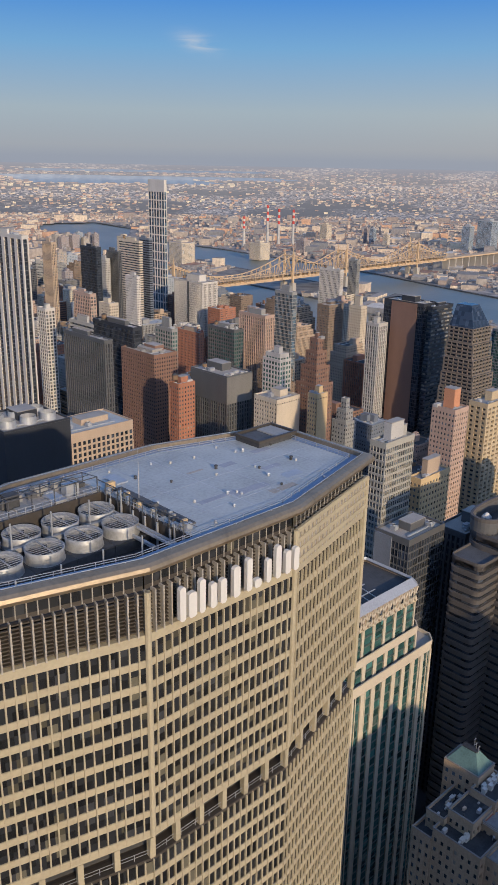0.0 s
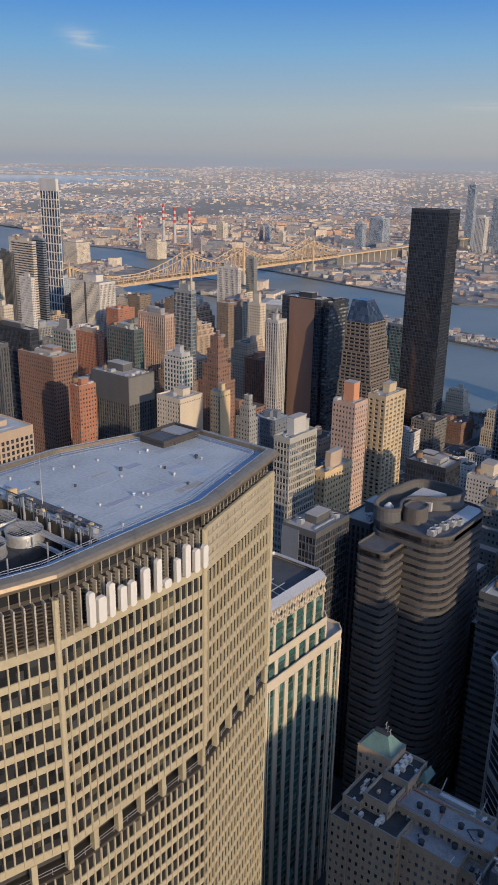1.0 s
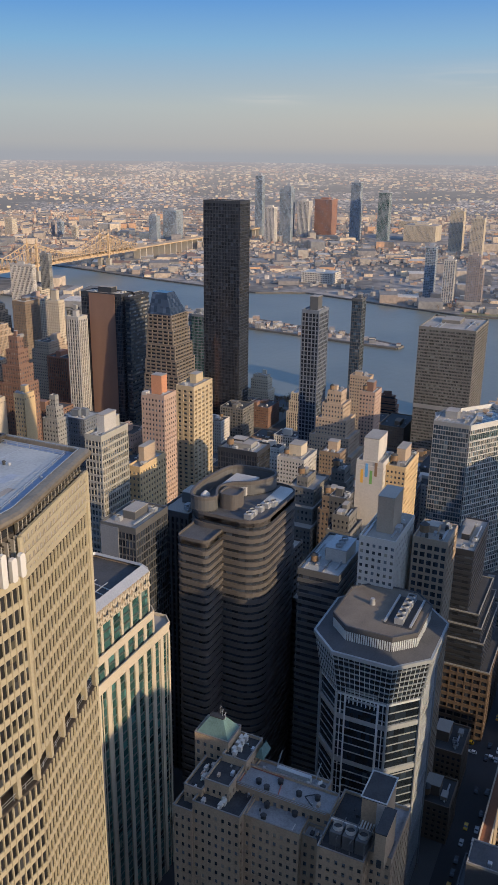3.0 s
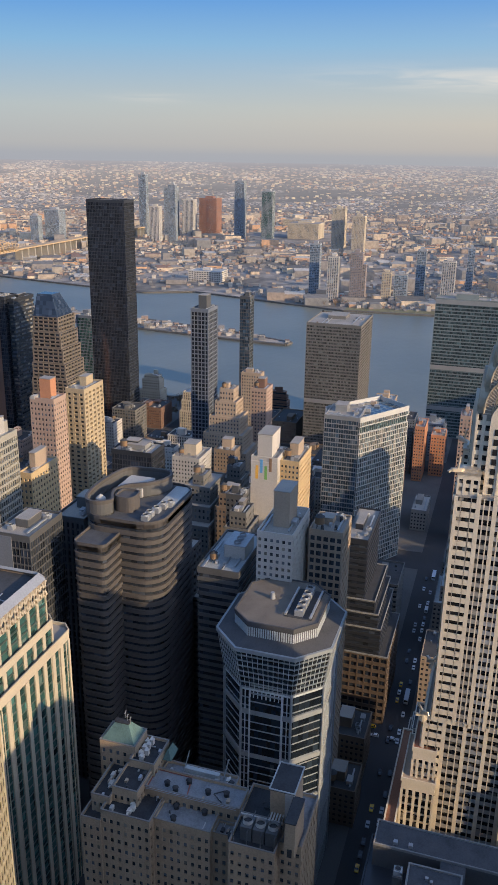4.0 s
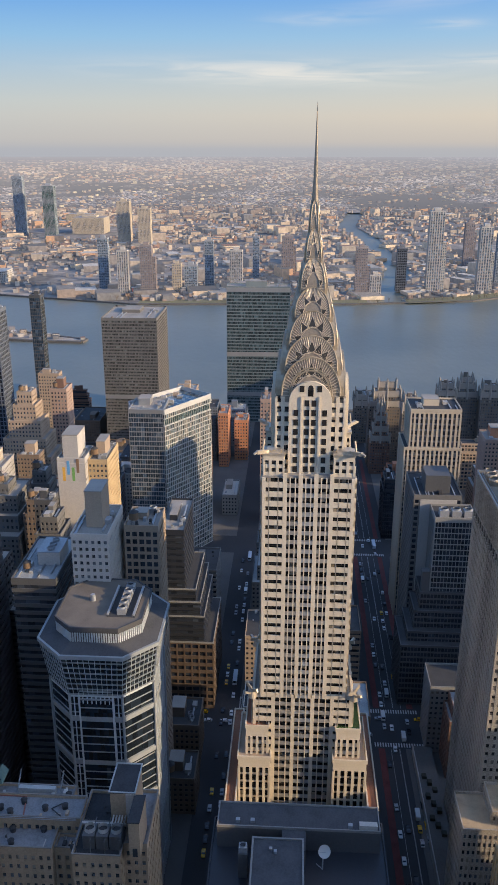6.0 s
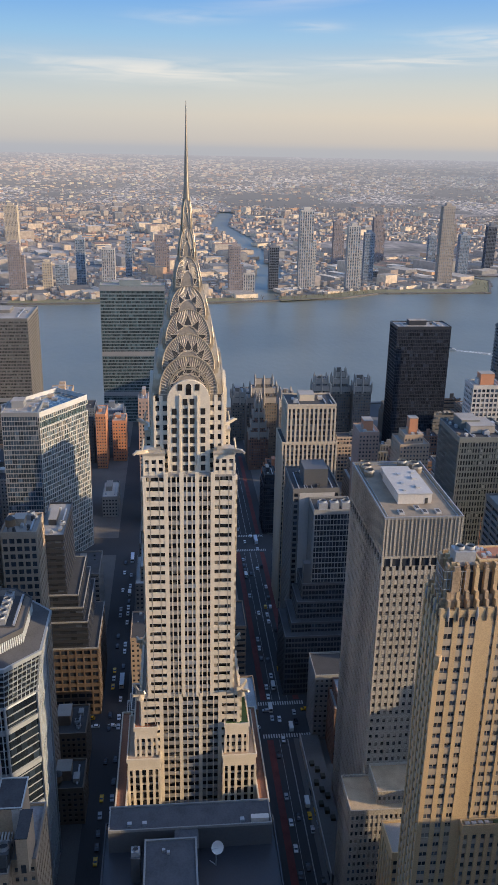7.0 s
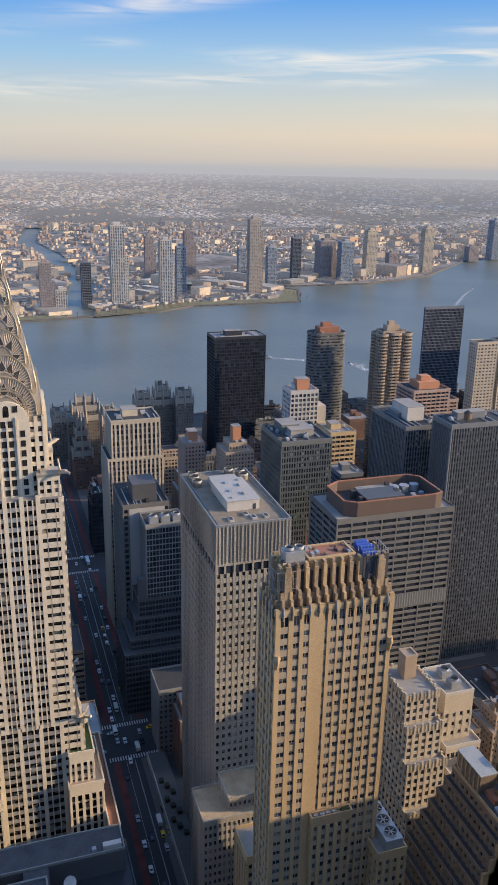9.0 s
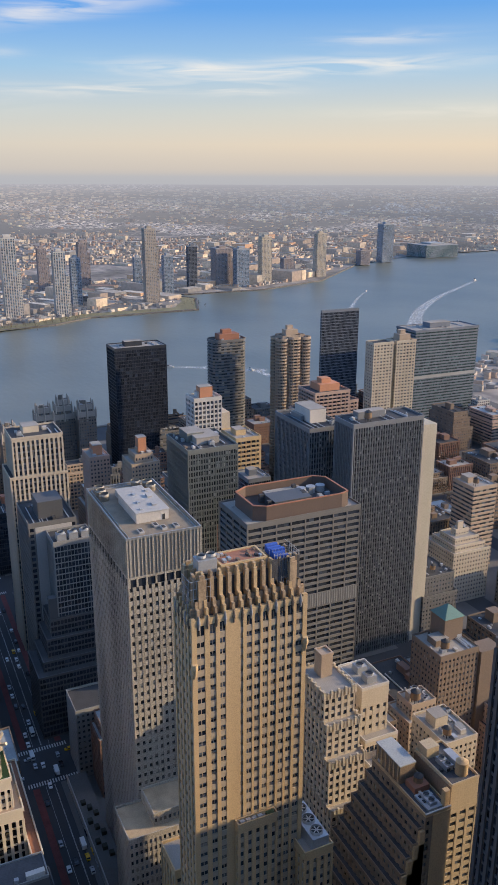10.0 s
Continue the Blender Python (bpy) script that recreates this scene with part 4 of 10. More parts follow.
for k, h, mat, lab in (("orangeb", 12, ORANGE, "bright orange brick bulkhead"), ("blkapt", 9, WHITE, "pale plant room"), ("copper", 8, ORANGE, "copper-red penthouse"), ("dkgl", 4, GRAVEL, ""), ("brickt", 8, BROWN, ""), ("twin", 10, WHITE, ""), ("whitetower", 16, TAN, "tan brick tank house"), ("stepped", 12, CREAM, ""), ("yell", 9, TAN, "tan tank house"), ("offw", 9, LTGREY, ""), ("brn", 2, GRAVEL, ""), ("gl1", 6, GREY, ""), ("green", 9, GREY, ""), ("tud2", 9, CREAM, ""), ("tud3", 8, TAN, ""), ("redst", 5, GREY, ""), ("orangeapt", 12, ORANGE, ""), ("orangeapt2", 8, ORANGE, ""), ("darkblk", 3, GREY, ""), ("tan10", 9, TAN, ""), ("redlow", 5, RED, ""), ("redmid", 5, TAN, ""), ("teal", 4, GREY, ""), ("apt1", 5, CREAM, ""), ("blkflat", 4, DKGREY, ""), ("skel", 11, DKGREY, "")):
    roof_block(k, 0.28, 0.72, 0.25, 0.7, h, mat, "roof_house", lab)
roof_block("blueroof", 0.35, 0.7, 0.1, 0.6, 6, WHITE, "cooling_house", "white cooling house", deck=GALV)
for i in range(3):
    part("fan_ring", Mesh().cyl(16 + i * 4, 6, 137, 138, 1.6, 1.5, 14, cap=False), GALV, B["blueroof"])
# brown eight-sided plant screen
r = B["bandoff"]
W, D, z, top, _ = DIM[r.name]
part("louvre_band", Mesh().ring(inset(rect(0, W, 0, D), -0.05), inset(rect(0, W, 0, D), 0.7), 76, 84), GREYTAN, r)
for i in range(44):
    part("louvre_rib", Mesh().box(-0.18, -0.05, 0.8 + i * 1.53, 1.3 + i * 1.53, 76.3, 83.7, True), GREY, r)
scr = [(4, 6), (W - 8, 6), (W - 3, 12), (W - 3, D - 14), (W - 8, D - 6), (6, D - 6), (2, D - 12), (2, 11)]
scr = [(x, y) for x, y in scr]
part("plant_screen", Mesh().ring(scr, inset(scr, 0.6), top, top + 8), wall_mat("copper_brown_panel", (0.135, 0.095, 0.075), rough=0.6), r, "copper-brown metal plant screen")
part("plant_screen_rail", Mesh().ring(inset(scr, -0.2), inset(scr, 0.8), top + 8, top + 8.5), RED, r)
part("plant_deck", Mesh().prism(inset(scr, 0.7), top, top + 2.5), TAR, r)
part("plant_house", Mesh().box(8, 22, 26, 48, top + 2.5, top + 7), DKGREY, r)
for i in range(16):
    part("plant_box", Mesh().box(6 + (i * 5.3) % 22, 8 + (i * 5.3) % 22, 10 + (i * 7.7) % 46, 12.4 + (i * 7.7) % 46, top + 2.5, top + 4.2 + 1.5 * (i % 3)), (GALV, GREY, TAR)[i % 3], r)
for i in range(3):
    part("yellow_fan_deck", Mesh().cyl(24, 12 + i * 6, top + 2.5, top + 6, 2.6, 2.6, 18), GALV, r)
# black terraces that step down
r = B["blackstep"]
W, D, z, top, _ = DIM[r.name]
for i, (dx, y_, zz) in enumerate(((-1.5, -6.0, 73.5), (-3.0, -8.4, 66.5), (-4.5, -10.6, 58.5), (-6.0, -15.5, 43.0))):
    p = rect(dx, W, y_, D)
    facade(r, p, 0, zz, BLACK if i < 3 else SHADEBRICK, GLASS_D, 3.8 if i < 3 else 4.6, 0.45, 8 if i < 3 else 4.2, 0.0 if i < 3 else 0.2, 0.5, 0.05, crown=1.2)
    part("terrace_deck", Mesh().prism(inset(p, 0.4), zz - 0.2, zz + 0.1), TAR, r)
    part("terrace_kerb", Mesh().ring(inset(p, -0.05), inset(p, 0.4), zz - 0.3, zz + 0.6), GREY, r)
USED.append((391, 441, 41, 70))
USED.append((620, 768, 40, 72))
tower("low dark roofed shop block in the shade", 343, 366, 44.5, 64.5, 25, OLD, GLASS_D, kit=8, deck=TAR, name="low_block", **PUNCH)
tower("low dark roofed shop block in the shade", 311, 331, 43, 59, 20, OLD, GLASS_D, kit=8, deck=TAR, name="low_block", **PUNCH)
# tower with a steep chamfered glass head over balconied flanks that widen downwards
r = thing("chamfered_tower", 600, 365, 0, "dark balconied apartment tower with a steep sloping head", "apartment tower")
m = Mesh()
m.v = [(0, -9.5, 171), (26, -9.5, 171), (26, 13, 171), (0, 13, 171), (5, -3, 189), (17, -3, 189), (17, 11, 189), (5, 11, 189)]
m.f = [(0, 1, 5, 4), (1, 2, 6, 5), (2, 3, 7, 6), (3, 0, 4, 7), (4, 5, 6, 7)]
part("sloping_head", m, GLASS_D, r, "steep dark sloping head")
BALCONY = wall_mat("weathered_balcony_concrete", (0.20, 0.165, 0.13))
for i in range(6):
    z1, z0 = 171 - i * 13.2, (171 - (i + 1) * 13.2 if i < 5 else 0)
    p = rect(-0.4 * i, 28 + i, -10.2 - 1.6 * i, 13.6 + 1.0 * i)
    facade(r, p, z0, z1, BALCONY, GLASS_D, 3.3, 0.42, 5, 0.12, 1.1, 0.0, crown=0.6)
    part("terrace_deck", Mesh().prism(inset(p, 0.5), z1 - 0.2, z1 + 0.1), TAR, r)
USED.append((598, 636, 348, 394))
# glass tower with a pointed corner towards the street
def pointed_glass_tower():
    root = thing("glass_office_tower", 560, 92, 0, "white-mullioned glass tower with a pointed corner and rooftop screen", "office tower")
    p = [(0, 0), (44, -29), (64, -4), (20, 30), (7, 26)]
    MULL = wall_mat("white_mullion", (0.52, 0.51, 0.48), rough=0.5)
    PGL = glass_mat("pale_grey_glass", (0.05, 0.065, 0.07), cell=(2.2, 3.7), blinds=0.5, blind_rgb=(0.30, 0.28, 0.24), rough=0.12)
    facade(root, p, 0, 112, MULL, PGL, 3.7, 0.16, 2.1, 0.13, 0.35, 0.1, crown=0.5)
    facade(root, inset(p, 0.8), 112, 117, MULL, GLASS_UN, 5, 0.06, 2.1, 0.05, 0.3, 0.1, crown=0.3)
    facade(root, p, 117, 121.5, MULL, PGL, 4.4, 0.2, 2.1, 0.13, 0.35, 0.1, crown=1.0)
    part("roof_deck", Mesh().prism(inset(p, 0.8), 119, 119.6), GRAVEL, root)
    part("roof_screen", Mesh().ring(inset(p, 0.05), inset(p, 0.4), 121.5, 124.5), MULL, root)
    for i in range(8):
        part("roof_unit", Mesh().box(12 + 5 * i, 15 + 5 * i, 2 + 5 * (i % 3) - 1.5 * i, 6 + 5 * (i % 3) - 1.5 * i, 119.6, 122.8 + (i % 2)), (GALV, TAN, LTGREY)[i % 3], root)
    USED.append((558, 628, 60, 124))


pointed_glass_tower()
# gothic brick towers by the river: plain shafts under pale crenellated crowns
def gothic_tower(label, x0, x1, y0, y1, z, wall, trim, steps):
    w, d = x1 - x0, y1 - y0
    tiers, low = [], z
    for inset_, rise in steps:
        tiers.append((inset_, inset_, inset_, inset_, rise))
        low -= rise
    t = tower(label, x0, x1, y0, y1, low, wall, GLASS_B, kit=1, tank=0.0, name="gothic_tower", tiers=tiers, **PUNCH)
    zz, off = low, 0.0
    for k, (inset_, rise) in enumerate([(0.0, 0.0)] + list(steps)):
        zz, off = zz + rise, off + inset_
        a, b, c, e = off, w - off, off, d - off
        for px, py in ((a, c), (a, e), (b, c), (b, e), (a, (c + e) / 2)):
            part("turret", Mesh().cyl(px, py, zz - 6, zz + 3.4, 1.0, 0.85, 8).cyl(px, py, zz + 3.4, zz + 6.0, 0.95, 0.08, 8), trim, t)
        part("crown_band", Mesh().ring(rect(a - 0.15, b + 0.15, c - 0.15, e + 0.15), rect(a + 0.4, b - 0.4, c + 0.4, e - 0.4), zz - 4.0, zz + 1.5), trim, t)
    return t


GOTHGREY = wall_mat("sooty_grey_brown_brick", (0.17, 0.145, 0.12), spread=0.4)
GOTHTRIM = wall_mat("pale_weathered_terracotta", (0.34, 0.30, 0.25), spread=0.35)
for x0, x1, y0, y1, z, wall, word, steps in (
        (780, 800, -108.8, -74.4, 84, GOTHGREY, "grey-brown gothic apartment tower with a crenellated crown", ((4.0, 9), (4.5, 8))),
        (760, 784, -94.0, -75.2, 72, BROWN, "red-brown gothic apartment tower stepping back in tiers", ((2.2, 9), (2.0, 10), (1.8, 9), (1.2, 6))),
        (850, 876, -81.2, -65.5, 52, GOTHGREY, "low grey-brown gothic block with a pale top", ((2.0, 6),)),
        (740, 756, -115.5, -101.1, 82, GOTHGREY, "grey-brown gothic apartment tower with a pale top", ((2.0, 7),)),
        (790, 803, -158.8, -142.0, 83, GOTHGREY, "sooty gothic apartment tower with pale turrets", ((2.2, 7),)),
        (800, 816, -183.0, -161.6, 86, GOTHGREY, "sooty gothic apartment tower with a tall crown", ((2.6, 8), (2.6, 6))),
        (790, 802, -201.6, -183.4, 82, GOTHGREY, "sooty gothic apartment tower with pale turrets", ((2.2, 7),))):
    gothic_tower(word, x0, x1, y0, y1, z, wall, GOTHTRIM, steps)
tower("black glass office block beside the wide street", 616, 642, -84, -73.5, 42, BLACK, GLASS_D, deck=TAR, tiers=((3, 3, 1, 1, 8),), **CURTAIN)
# stepped tan apartment house
tower("tan brick apartment house stepping back in terraces", 600, 634, 190, 232, 70, TAN, GLASS, name="terraced_apartment_house", kit=2, tiers=((3, 2, 4, 4, 14), (3, 2, 4, 4, 14), (3, 2, 4, 4, 12), (3, 3, 3, 3, 10)), **PUNCH)
face_panel("dkleft", "S", 0, 1, 0.80, 1.0, BLACK, "crown_panel", "blank dark plant wall", 0.2)
face_panel("dkleft", "W", 0, 1, 0.80, 1.0, BLACK, "crown_panel", "", 0.2)
r = B["dkleft"]
for i in range(3):
    for j in range(2):
        part("fan_stack", Mesh().cyl(7 + i * 12, 9 + j * 13, 165, 169, 4.6, 4.2, 20, cap=False), GALV, r)
        part("fan_disc", Mesh().cyl(7 + i * 12, 9 + j * 13, 165, 166.5, 4.2, 4.2, 20), TAR, r)

# black terraced podium below the gridded block
r = B["gridblk"]
for i, (p, z) in enumerate(((rect(-2.0, 17, -3, 28.0), 66), (rect(-5.0, 17, -5, 31.0), 56), (rect(-9.0, 17, -8, 34.5), 45), (rect(-14.0, 17, -12, 38.5), 39))):
    facade(r, p, 0 if i == 3 else 34, z, DKGREY, GLASS_D, 3.6, 0.3, 1.9, 0.12, 0.3, 0.06, crown=1.0)
    part("terrace_deck", Mesh().prism(inset(p, 0.4), z - 0.2, z + 0.1), TAR, r)
    part("terrace_kerb", Mesh().ring(inset(p, -0.05), inset(p, 0.4), z - 0.5, z + 0.5), DKGREY, r)
for i in range(3):
    fan_unit(r, 3.0, 4.5 + i * 6.6, 111.6, 5.0)
part("stair_block", Mesh().box(-1.5, 3.0, 23.2, 27.5, 66, 79), DKGREY, r)
part("dark_plant_house", Mesh().box(6, 22, 6, 20, 115.6, 126), DKGREY, B["greyblk"], "black rooftop plant house")
USED.append((408, 470, -116, -64))
# roof deck set to dark tar, for the shade that lies on it
t = tower("low grey brick block with a dark flat roof", 361.5, 382.5, -106, -73, 40, GREY, GLASS_B, deck=TAR, kit=0, name="corner_building", **PUNCH)
# stone plaza with planters beside the street
pl = thing("stone_plaza", 270, -76, 0, "grey stone plaza with dark planters beside the street", "plaza", kind="structure")
part("plaza_deck", Mesh().box(0, 91, 0, 9.5, 0, 4.0), PAVING, pl)
part("plaza_wall", Mesh().box(0, 91.2, 9.5, 10.0, 0, 4.9), LTGREY, pl)
part("pavement_apron", Mesh().box(-12, 93, 10.0, 12.8, 0, 0.3), PAVING, pl)
for i in range(9):
    part("planter", Mesh().box(30 + i * 4.6, 32.5 + i * 4.6, 2.0 + (i % 3) * 2, 4.2 + (i % 3) * 2, 4.0, 5.6 + 0.4 * (i % 2)), wall_mat("dark_planter_shrub", (0.05, 0.045, 0.03), fine=4.0, spread=0.6) if i == 0 else bpy.data.materials["dark_planter_shrub"], pl)
# green copper pavilion of the brown hotel, and its tank and lattice
r = B["turret"]
part("pavilion", Mesh().box(12, 23.5, 1.5, 13, 73.4, 86), OLD, r)
part("pavilion_roof", sweep(rect(12, 23.5, 1.5, 13), [(0.6, 86), (-5.4, 91.5)]), COPPER, r, "pyramid roof of green copper")
part("wing", Mesh().box(-1, 9, -14, -1, 0, 71), OLD, r)
t = tower("cream stone block with a cluttered roof", 226, 249, -214, -197, 75, CREAM, GLASS, kit=9, tank=1.0, name="loft_building", **PUNCH)
tower("tan brick apartment block with setbacks", 262, 280, -226, -206, 58, TAN, GLASS, kit=6, tank=1.0, name="loft_building", tiers=((3, 3, 3, 3, 7),), **PUNCH)
tower("brown brick block with a roof pavilion", 258, 276, -196, -178, 66, OLD, GLASS, kit=6, tank=1.0, name="loft_building", tiers=((5, 5, 5, 5, 8),), **PUNCH)
# roof clutter of the larger towers
for key, n, seed in (("dkgl", 12, 1), ("blktall", 14, 2), ("blkapt", 8, 3), ("riverslab", 8, 4), ("bandoff", 8, 5), ("greyblk", 8, 6), ("whitetower", 6, 8), ("brngrid", 10, 9), ("c_stripe", 8, 10), ("offw", 6, 11), ("roofwh", 6, 12), ("plazatower", 6, 13), ("clinic", 8, 15), ("cream10", 6, 19), ("turret", 8, 20), ("blueroof", 6, 21), ("curv", 6, 22), ("brn", 5, 23), ("blkflat", 6, 24)):
    rnd = random.Random(seed)
    rt = B[key]
    W, D, z, top, (a, b, c, d) = DIM[rt.name]
    for i in range(n):
        x, y = rnd.uniform(a + 1.5, b - 1.5), rnd.uniform(c + 1.5, d - 1.5)
        s = rnd.uniform(0.4, 1.5)
        k = rnd.random()
        if k < 0.6:
            part("plant_box", Mesh().box(x - s, x + s, y - s * 0.6, y + s * 0.6, top, top + s * rnd.uniform(0.8, 1.6)), rnd.choice([GALV, LTGREY, TAR, WHITE, OLD]), rt)
        elif k < 0.8:
            part("duct", Mesh().bar((a + 1, y, top + 0.5), (a + (b - a) * rnd.uniform(0.4, 0.9), y, top + 0.5), 0.5), GALV, rt)
        else:
            part("roof_vent", Mesh().cyl(x, y, top, top + s * 1.6, s * 0.6, s * 0.5, 9), rnd.choice([GALV, TAR]), rt)

# unseen towers behind and beside the viewpoint, added to shade the streets
for x0, x1, y0, y1, z, wall, glass, word in ((-70, -9, -30, 28, 294, ALU, GLASS_U, "glass observation tower below the viewpoint"), (-30, 42, -150, -84, 205, CREAM, GLASS, "cream stone office tower across the wide street"), (-260, -190, -40, 40, 212, CREAM, GLASS, "cream stepped office tower"), (-180, -100, -150, -84, 150, OLD, GLASS, "brown brick office tower"), (-180, -100, 60, 130, 120, GREY, GLASS, "grey stone office block"), (-110, -30, 150, 215, 228, GREY, GLASS_U, "grey granite octagonal office tower"), (-180, -100, -40, 25, 110, TAN, GLASS, "tan brick office block"), (-190, -110, 240, 310, 190, DKGREY, GLASS_D, "dark glass office tower"), (-90, 0, 330, 420, 200, BLACK, GLASS_D, "black glass office tower"), (-30, 45, -260, -180, 120, TAN, GLASS, "tan brick loft tower"), (-130, -50, -330, -250, 140, GREY, GLASS, "grey stone office tower"), (92, 137, -290, -212, 158, CREAM, GLASS, "cream stone office tower beyond the loft blocks")):
    tower(word + " added unseen to shade the streets", x0, x1, y0, y1, z, wall, glass, kit=0, sp=0.4, bay=5.0, pier=0.3)


# apartment towers by the river with rounded or broken plans
def round_rect(x0, x1, y0, y1, r, k=4):
    pts = []
    for cx, cy, a0 in ((x0 + r, y0 + r, 180), (x1 - r, y0 + r, 270), (x1 - r, y1 - r, 0), (x0 + r, y1 - r, 90)):
        for i in range(k + 1):
            a = math.radians(a0 + 90 * i / k)
            pts.append((cx + r * math.cos(a), cy + r * math.sin(a)))
    return pts


def shaped_tower(label, x, y, shapes, wall, glass, crown_mat, style):
    """An apartment tower of one or more shafts; shapes: (outline, height)."""
    root = thing("apartment_tower", x, y, 0, label, "apartment tower")
    for poly, z in shapes:
        facade(root, poly, 0, z, wall, glass, crown=1.5, **style)
        part("roof_deck", Mesh().prism(inset(poly, 0.4), z - 0.2, z + 0.1), TAR, root)
        part("parapet", Mesh().ring(inset(poly, -0.1), inset(poly, 0.4), z - 0.3, z + 1.2), wall, root)
    top = max(z for _, z in shapes)
    xs = [v[0] for v in shapes[0][0]]
    ys = [v[1] for v in shapes[0][0]]
    cx, cy, w, d = (min(xs) + max(xs)) / 2, (min(ys) + max(ys)) / 2, max(xs) - min(xs), max(ys) - min(ys)
    part("plant_house", Mesh().box(cx - w * 0.28, cx + w * 0.28, cy - d * 0.3, cy + d * 0.26, top, top + 6), crown_mat, root)
    part("tank_house", Mesh().box(cx - w * 0.12, cx + w * 0.16, cy - d * 0.12, cy + d * 0.14, top + 6, top + 10), crown_mat, root)
    rnd = random.Random(int(x))
    for i in range(6):
        px, py, s = cx + w * rnd.uniform(-0.42, 0.42), cy + d * rnd.uniform(-0.42, 0.42), rnd.uniform(0.5, 1.3)
        part("plant_box", Mesh().box(px - s, px + s, py - s, py + s, top, top + s * 1.5), rnd.choice([GALV, TAR, OLD]), root)
    return root


BALC = dict(fh=3.1, sp=0.42, bay=4.5, pier=0.1, deep=1.3, proud=0.0)
shaped_tower("grey banded apartment tower with rounded corners and a red-brown crown", 740, -347, [(round_rect(0, 22, 0, 38, 8), 146)], GREYTAN, GLASS, RED, dict(fh=3.1, sp=0.42, bay=40, pier=0.0, deep=0.8, proud=0.0))
USED.append((738, 772, -349, -300))
shaped_tower("brown apartment tower with rounded stacks of balconies", 700, -394, [(rect(2, 18, 5, 28), 153), (round_rect(-2, 9, -3, 9, 5), 151), (round_rect(10, 19, -3, 9, 4), 151), (round_rect(-2, 9, 22, 34, 5), 151), (round_rect(10, 19, 22, 34, 4), 151), (round_rect(-3, 7, 9, 23, 4.5), 152)], TAN, GLASS, TAN, BALC)
USED.append((697, 728, -396, -354))
shaped_tower("pair of cream apartment towers joined by a dark slot", 640, -478, [(rect(0, 18, 0, 22), 152), (rect(0, 14, 26, 48), 152), (rect(4, 14, 21.5, 26.5), 149)], CREAM, GLASS, TAN, dict(fh=3.1, sp=0.5, bay=3.4, pier=0.3, deep=0.9, proud=0.05))
USED.append((638, 668, -478, -420))
t = shaped_tower("brown stepped apartment house with corner balconies", 580, -378, [(rect(0, 30, 10, 44), 128), (rect(3, 26, 30, 55), 112), (rect(2, 28, 0, 12), 118)], PINK, GLASS_D, ORANGE, BALC)
USED.append((578, 614, -380, -320))

# ---- landmarks ----
def at_least(poly, cx, cy):
    return [(x - cx, y - cy) for x, y in poly]


def railing(root, pts, z, h=1.1, step=2.4, closed=False, name="guard_rail"):
    m = Mesh()
    q = list(zip(pts, pts[1:] + pts[:1])) if closed else list(zip(pts[:-1], pts[1:]))
    for a, b in q:
        ln = math.dist(a, b)
        n = max(1, int(ln / step))
        for i in range(n + 1):
            x, y = a[0] + (b[0] - a[0]) * i / n, a[1] + (b[1] - a[1]) * i / n
            m.bar((x, y, z), (x, y, z + h), 0.09)
        for t in (0.5, 1.0):
            m.bar((a[0], a[1], z + h * t), (b[0], b[1], z + h * t), 0.08)
    return part(name, m, GALV, root)


TARGREY = wall_mat("grey_roof_felt", (0.08, 0.082, 0.088), coarse=0.2, spread=0.4)
MET_PANEL = wall_mat("buff_precast_panel", (0.385, 0.333, 0.226), spread=0.2, coarse=0.1)
BRONZE = wall_mat("bronze_louvre_metal", (0.055, 0.046, 0.037), rough=0.55, spread=0.3)
MEMBRANE_D = wall_mat("grey_membrane_patch", (0.29, 0.305, 0.34), coarse=0.2, spread=0.3)
FASCIA = wall_mat("weathered_fascia_metal", (0.34, 0.27, 0.185), rough=0.5, metal=0.75, spread=0.3, coarse=0.25)
SIGNWHITE = wall_mat("white_sign_face", (0.60, 0.58, 0.54), spread=0.05)
GLASS_MET = glass_mat("slab_window_glass", (0.018, 0.019, 0.021), cell=(1.56, 4.15), blinds=0.16, blind_rgb=(0.13, 0.12, 0.09), rough=0.1)
FINGREY = wall_mat("weathered_grey_fin", (0.44, 0.405, 0.35), rough=0.5, metal=0.3, spread=0.35, coarse=0.5)


